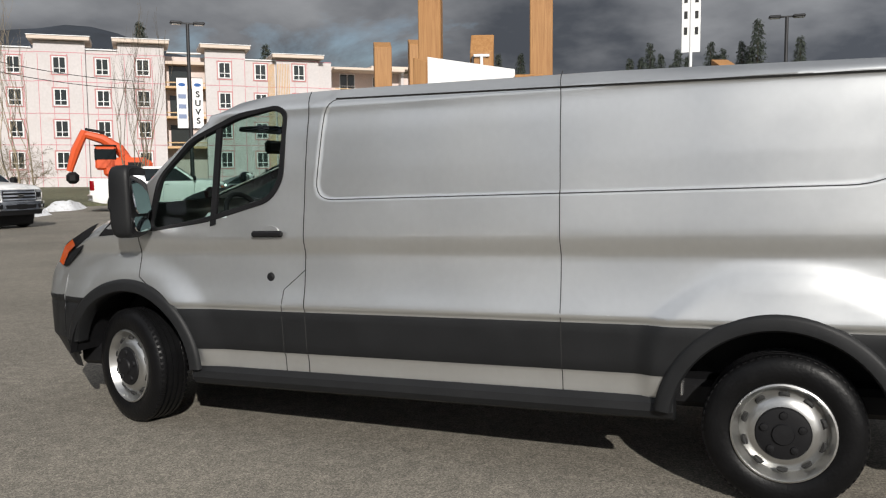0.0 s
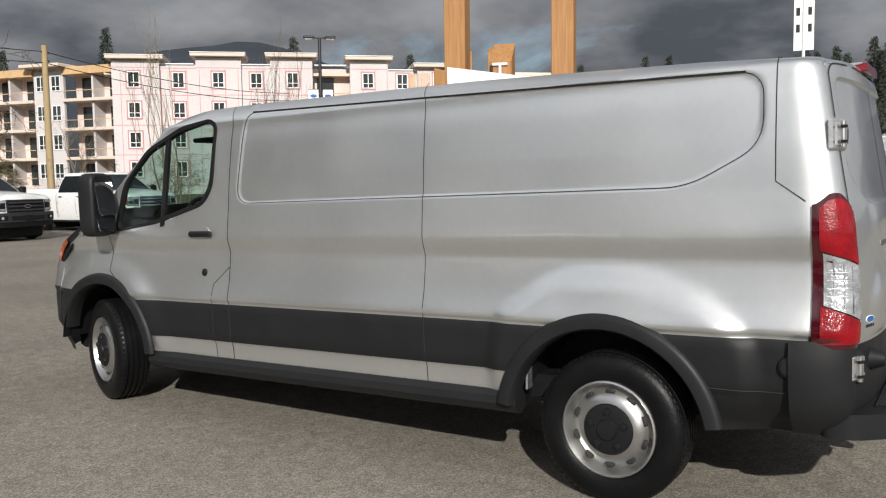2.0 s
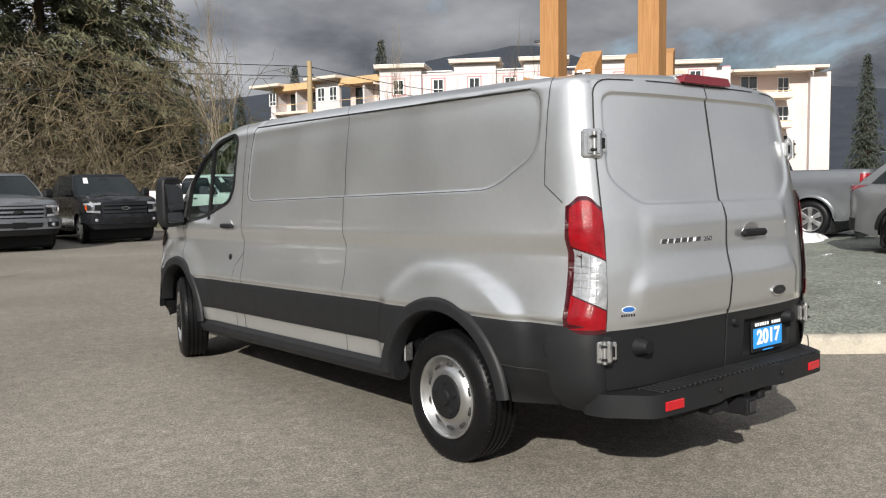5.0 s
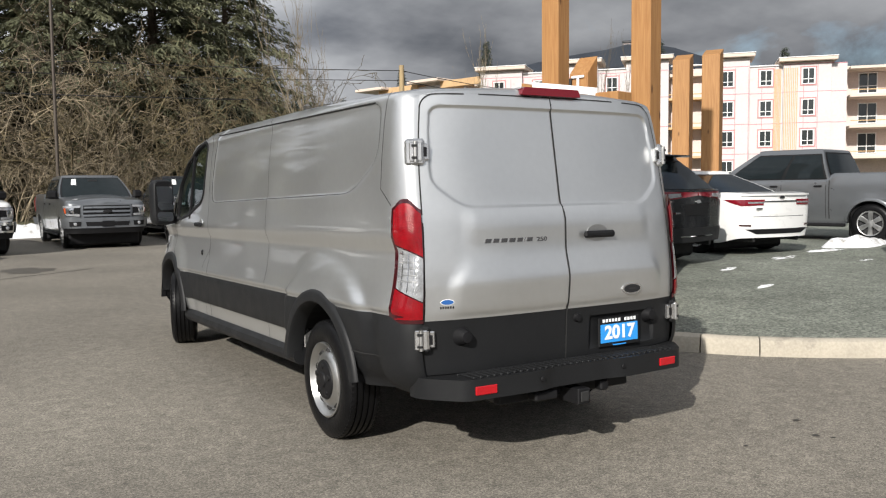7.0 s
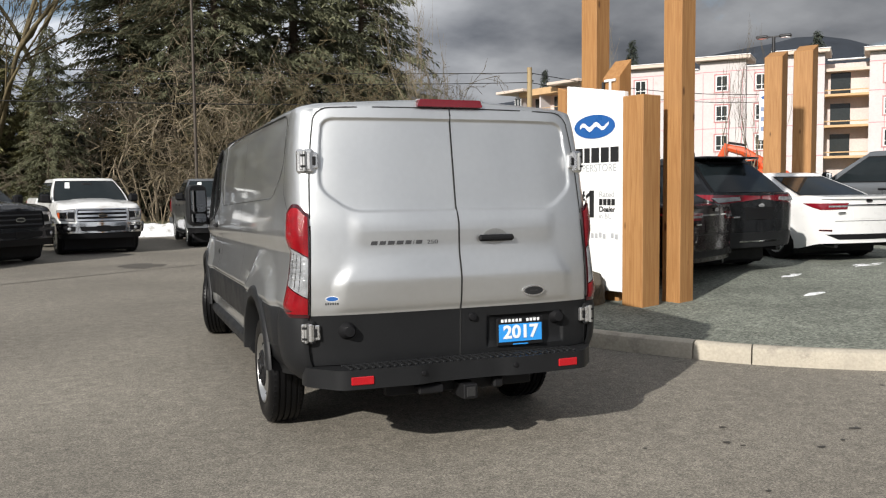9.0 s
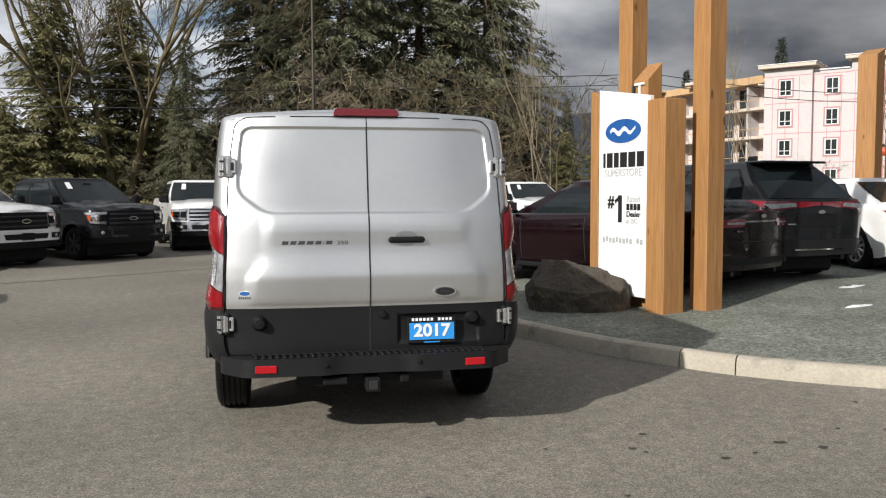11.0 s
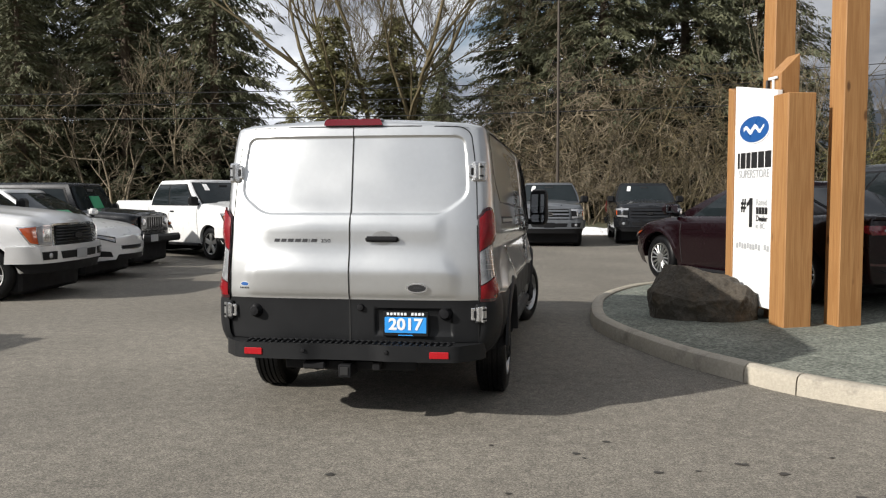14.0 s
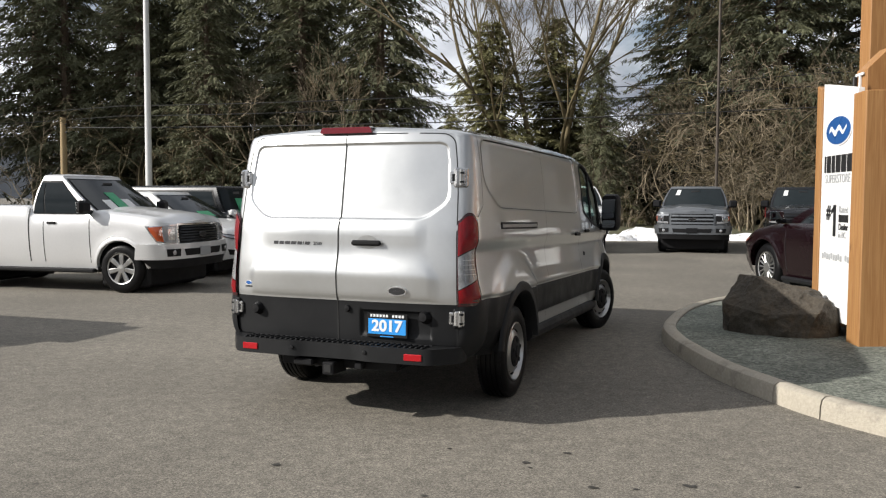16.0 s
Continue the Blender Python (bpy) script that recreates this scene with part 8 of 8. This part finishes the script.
def forest():
    rnd = random.Random(7)
    firs = []
    for k in range(3):
        t, c = conifer_data(24, 6.8, rnd, levels=42, spray=0.50, open_base=1.4 + 1.3 * k, density=0.95, tufts=8, ragged=0.55)
        firs.append((("trunk", mesh_of("fir_trunk", t, M_BARK)), ("crown", mesh_of("fir_crown", c, M_NEEDLE))))
    t, c = conifer_data(25, 11.0, rnd, levels=44, droop=0.34, spray=0.52, open_base=1.2, density=1.35, tufts=9, ragged=0.45)
    big = (("trunk", mesh_of("hemlock_trunk", t, M_BARK)), ("crown", mesh_of("hemlock_crown", c, M_NEEDLE)))
    t, c = conifer_data(12.5, 4.2, rnd, levels=30, droop=0.25, spray=0.36, open_base=0.4, density=1.2, tufts=9)
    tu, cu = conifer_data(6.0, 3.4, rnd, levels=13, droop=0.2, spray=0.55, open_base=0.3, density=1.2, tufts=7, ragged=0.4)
    under = (("trunk", mesh_of("undergrowth_trunk", tu, M_BARK)), ("crown", mesh_of("undergrowth_crown", cu, M_SHADED_UNDERGROWTH)))
    ced = (("trunk", mesh_of("cedar_trunk", t, M_BARK)), ("crown", mesh_of("cedar_crown", c, M_CEDARLEAF)))
    t, c = conifer_data(15, 3.1, rnd, levels=44, droop=0.22, spray=0.85, open_base=0.5, density=1.15, tufts=6, ragged=0.25, taper=0.95)
    spr = (("trunk", mesh_of("spruce_trunk", t, M_BARK)), ("crown", mesh_of("spruce_crown", c, M_FARNEEDLE)))

    # dark firs along the lot's far edge
    for i, (x, y, s) in enumerate([(-24.5, 40, 0.95), (-28.5, 45, 1.15), (-32.0, 40, 1.05), (-36.0, 43, 1.2), (-39.5, 36, 1.0), (-44.0, 38, 1.15), (-48.0, 30, 1.1), (-54, 34, 1.2), (-52, 22, 1.1), (-19.0, 40, 0.95), (1.2, 47, 0.95), (-30, 50, 1.2), (-37.5, 51, 1.25), (-45, 47, 1.25), (-4.6, 34, 0.36), (-27.5, 34.5, 0.7), (-22.0, 46, 1.1), (-34.5, 37, 0.9)]):
        place_tree("fir_tree", firs[i % 3], pose(x, y, 0, 0, 0, 57 * i) @ Matrix.Scale(s, 4), "tall dark green fir tree with drooping branches", "tree", "firs at the lot's edge")
    for i, (x, y, s) in enumerate([(3.2, 43.0, 0.85), (8.2, 46.0, 0.95), (12.6, 46.5, 0.8), (-1.6, 45.5, 0.72)]):
        place_tree("hemlock_tree", big, pose(x, y, 0, 0, 0, 80 * i) @ Matrix.Scale(s, 4), "broad dark evergreen with long drooping limbs", "tree", "evergreens")
    for i, (x, y, s) in enumerate([(-10.9, 36.5, 0.95), (-8.2, 39.5, 1.0), (-12.6, 35, 0.5), (-5.6, 38.5, 0.6), (14.8, 37.5, 0.42), (17.8, 40.0, 0.45)]):
        place_tree("cedar_tree", ced, pose(x, y, 0, 0, 0, 70 * i) @ Matrix.Diagonal((s * 1.25, s * 1.25, s * 0.92, 1)), "yellow-green cedar tree behind the trucks", "tree", "cedars")
    # far evergreens over the roofs and beyond the road
    far = [(68.7, 101, 1.55), (58, 108, 1.3), (30, 70, 0.62), (33, 74, 0.7), (26.5, 72, 0.5), (28.5, 76, 0.75), (77, 74, 1.35), (86, 62, 1.2), (127.5, 45.1, 1.4), (128.7, 41.6, 1.4), (120.0, 53.0, 1.3)]
    far += [(86, 16.2, 0.90), (89, 14.6, 1.03), (86, 13.0, 0.92), (90, 11.8, 0.98), (87, 10.4, 0.9), (88, 12.2, 0.86), (88, 15.4, 0.92), (88, 8.2, 1.0), (87, 7.5, 0.9), (88, 4.4, 0.95), (86, 6.8, 0.93), (89, 5.2, 1.0), (87, 3.6, 1.12), (86, -0.4, 0.98)]
    far += [(15.5, 52, 0.42), (17.5, 55, 0.5), (21.5, 58, 0.42)]
    for i, (x, y, s) in enumerate(far):
        place_tree("spruce_tree", spr, pose(x, y, 0, 0, 0, 41 * i) @ Matrix.Diagonal((s * 0.8, s * 0.8, s, 1)), "slim dark spruce tree in the distance", "tree", "far spruces")
    # leafless trees
    def bare(nm, material, bark, *args):
        t, c = bare_data(*args)
        return (("trunk", mesh_of(nm + "_trunk", t, bark, True)), ("crown", mesh_of(nm + "_crown", c, material, True)))

    mp = bare("maple", M_MOSS, M_MOSS, 26, rnd, 0.52, 6, 6, 0.36, 3, 0.013, 0.36)
    place_tree("maple_tree", mp, pose(-8.3, 37.5, 0, 0, 0, 10), "large leafless maple with mossy spreading limbs", "tree")
    al = bare("alder", M_TWIG, M_TWIG, 14, rnd, 0.5, 5, 1, 0.16, 3, 0.012, 0.4)
    for i, (x, y, s) in enumerate([(20.5, 61, 1.15), (24.5, 63, 1.0), (17.8, 58, 0.9), (30.5, 52, 0.6), (13.5, 40, 0.75), (-24.0, 35.5, 0.85), (-20.0, 38, 0.95)]):
        place_tree("alder_tree", al, pose(x, y, 0, 0, 0, 75 * i) @ Matrix.Scale(s, 4), "pale leafless alder with fine branches", "tree", "alders")
    t, c = bare_data(16, rnd, 0.22, 3, 3, 0.10, 3, 0.010, 0.9, apart=True)
    br = tuple(("stem", mesh_of("birch_stem", d, M_TWIG, True)) for d in t) + (("branch_tangle", mesh_of("birch_branches", c, M_TWIG, True)),)
    for i, (x, y, s) in enumerate([(10.6, 27.5, 0.8), (21.5, 30.5, 0.72), (31.0, 33.0, 0.8), (38.5, 40.0, 0.75)]):
        place_tree("birch_sapling", br, pose(x, y, 0, 0, 0, 50 * i) @ Matrix.Scale(s, 4), "slender leafless birch stems", "tree", "birch stems")
    # tangled brush behind the trucks, against added undergrowth coloured dark for shaded gaps
    sh = []
    for k in range(5):
        t, c = bare_data(6.6 + 0.7 * k, rnd, 0.95, 5, 4 + k % 2, 0.105, 2, 0.013, -0.16 - 0.10 * (k % 3), 4, apart=True)
        bark = M_TWIG if k % 5 < 3 else M_MOSS
        sh.append(tuple(("stem", mesh_of("brush_stem", d, bark, True)) for d in t) + (("branch_tangle", mesh_of("brush_branches", c, bark, True)),))
    k = 0
    for row, (y, n, x0, x1) in enumerate(((31.5, 7, -0.5, 11.5), (34.5, 8, -1.5, 13.0), (37.0, 6, -0.5, 12.0), (33.0, 6, -17.0, -2.0))):
        for q in range(n):
            x = x0 + (x1 - x0) * (q + rnd.uniform(0.1, 0.9)) / n
            s = rnd.uniform(0.55, 1.25) * (0.75 + 0.28 * (row % 3)) * (0.5 if row == 3 else 1.0)
            place_tree("brush_thicket", sh[k % 5], pose(x, y + rnd.uniform(-1, 1), 0, 0, 0, rnd.uniform(0, 360)) @ Matrix.Scale(s, 4), "tangled leafless brush with pale arching stems", "bush", "brush behind the trucks")
            k += 1
    for q, (x, y, s) in enumerate(((-3.6, 34, 1.0), (-2.0, 36, 1.25), (-0.6, 34.5, 1.35), (1.2, 36, 1.5), (2.6, 34, 1.3), (4.4, 36, 1.45), (6.6, 35.5, 1.4), (9.0, 36, 1.3))):
        place_tree("brush_tree", sh[(q * 2 + 1) % 5], pose(x, y, 0, 0, 0, 71 * q) @ Matrix.Scale(s, 4), "tall leafless tangled tree with pale twigs", "tree", "bare trees behind the trucks")
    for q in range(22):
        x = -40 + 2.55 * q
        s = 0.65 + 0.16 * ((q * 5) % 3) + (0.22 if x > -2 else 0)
        place_tree("shaded_shrub", under, pose(x, 40.5 + 1.2 * (q % 2), 0, 0, 0, 97 * q) @ Matrix.Diagonal((s * 1.2, s * 1.2, s, 1)), "evergreen undergrowth added behind the brush, coloured dark like shaded gaps", "bush", "undergrowth")
    for x, y, s in ((-22, 34, 1.45), (-26.5, 34.5, 1.3), (-31, 32, 1.2), (-18, 36.5, 1.3), (-35, 29, 1.1), (30.5, 40.5, 0.55), (35.0, 47.5, 0.6), (41.5, 55, 0.7), (45.5, 60, 0.75), (27.0, 45, 0.7), (17.5, 42.5, 0.7), (22.5, 47.5, 0.7)):
        place_tree("brush_thicket", sh[k % 5], pose(x, y, 0, 0, 0, 33 * k) @ Matrix.Scale(s, 4), "leafless brown brush at the lot's edge", "bush", "brush at the edge")
        k += 1


forest()


def verge():
    """Grass and leaf litter behind the trucks, with dirty snow along it."""
    V, F = [], []
    n = 40
    line = smooth_line([(-70, 8), (-40, 16), (-24, 22), (-12, 25.5), (-4, 26.5), (4, 27.5), (12, 29.5), (20, 31), (27, 33), (60, 20), (95, -10)], 8)
    for i, (x, y) in enumerate(line):
        d = Vector((x, y)).normalized()
        for k, (o, z) in enumerate(((0, 0.004), (0.15, 0.10), (1.0, 0.16), (4, 0.22), (10, 0.3), (30, 0.5), (80, 0.6))):
            V.append((x + d.x * o, y + d.y * o, z + (0.05 * noise.noise((x * 0.5 + o, y * 0.5, 0)) if k > 1 else 0)))
    for i in range(len(line) - 1):
        for k in range(6):
            a = i * 7 + k
            F.append([a, a + 1, a + 8, a + 7])
    tagged(obj("verge", V, F, M_GRASS_GROUND, smooth=True), "dull winter grass and leaf litter beyond the lot", "grass verge", kind="structure")


verge()


def snow_heap(x, y, z, rx, ry, h, rz, seed):
    n = 22
    V, F = [], []
    for i in range(n + 1):
        for j in range(n + 1):
            u, w = 2 * i / n - 1, 2 * j / n - 1
            r = math.hypot(u, w)
            e = noise.noise((u * 1.6 + seed, w * 1.6, seed * 3.1))
            f = smooth01((0.92 + 0.28 * e - r) / 0.5)
            zz = h * f * (0.75 + 0.35 * noise.noise((u * 4, w * 4, seed))) - 0.03
            V.append((u * rx, w * ry, zz))
    for i in range(n):
        for j in range(n):
            a = i * (n + 1) + j
            F.append([a, a + n + 1, a + n + 2, a + 1])
    ob = obj("snow_bank", V, F, M_SNOW, smooth=True, angle=80, m=pose(x, y, z, 0, 0, rz))
    tagged(ob, "patch of old melting snow on the ground", "snow", group="snow patches")


for args in ((12.3, 5.1, 0.28, 1.5, 0.5, 0.24, 10, 1), (8.9, 4.2, 0.285, 0.9, 0.20, 0.05, 10, 2), (6.9, 3.6, 0.28, 0.6, 0.12, 0.045, 20, 3), (9.6, 3.2, 0.285, 0.5, 0.10, 0.04, 5, 4), (5.9, 2.2, 0.24, 0.3, 0.07, 0.035, 15, 5), (6.9, 1.2, 0.235, 0.3, 0.07, 0.035, 30, 6), (10.6, 4.6, 0.285, 0.9, 0.2, 0.08, 0, 12),
             (-0.6, 26.0, 0.0, 2.6, 0.8, 0.55, 5, 7), (2.6, 27.2, 0.0, 1.8, 0.5, 0.35, 5, 8), (18.5, 27.5, 0.0, 3.2, 1.0, 0.6, 30, 9), (24.0, 31.0, 0.0, 3.0, 0.9, 0.5, 30, 10), (-2.4, 25.2, 0.0, 0.9, 0.4, 0.3, 0, 11)):
    snow_heap(*args)


def hills():
    """Wooded ridges round the valley, with distance haze painted in as blue-grey."""
    crest = [(-180, 3.0), (-120, 4.0), (-60, 3.5), (-20, 3.5), (10, 4.5), (22, 5.5), (30, 6.6), (34, 7.4), (38, 8.3), (42, 8.9), (44, 9.3), (47, 8.9), (50, 7.9), (54, 7.0), (62, 5.8), (70, 5.2), (78, 5.8), (88, 5.4), (100, 5.0), (130, 4.0), (180, 3.0)]
    R = 2200
    V, F = [], []
    n = 240
    rows = 14
    for i in range(n):
        az = -180 + 360 * i / n
        el = lerp_table(crest, az) + 0.35 * noise.noise((az * 0.09, 0, 3)) + 0.15 * noise.noise((az * 0.3, 2, 3))
        for k in range(rows + 1):
            t = k / rows
            r = R * (0.45 + 0.55 * t)
            z = R * math.tan(radians(el)) * t ** 1.3 + (40 * noise.noise((az * 0.15, t * 5, 1)) * t * (1 - t) * 4) - 20 * (1 - t)
            V.append((r * math.sin(radians(az)), r * math.cos(radians(az)), z))
    for i in range(n):
        j = (i + 1) % n
        for k in range(rows):
            F.append([i * (rows + 1) + k, i * (rows + 1) + k + 1, j * (rows + 1) + k + 1, j * (rows + 1) + k])
    tagged(obj("backdrop_hills", V, F, M_HAZYHILL, smooth=True, angle=180), "dark wooded mountain ridges under cloud, blue haze painted into their colour", "hills", kind="structure")


hills()
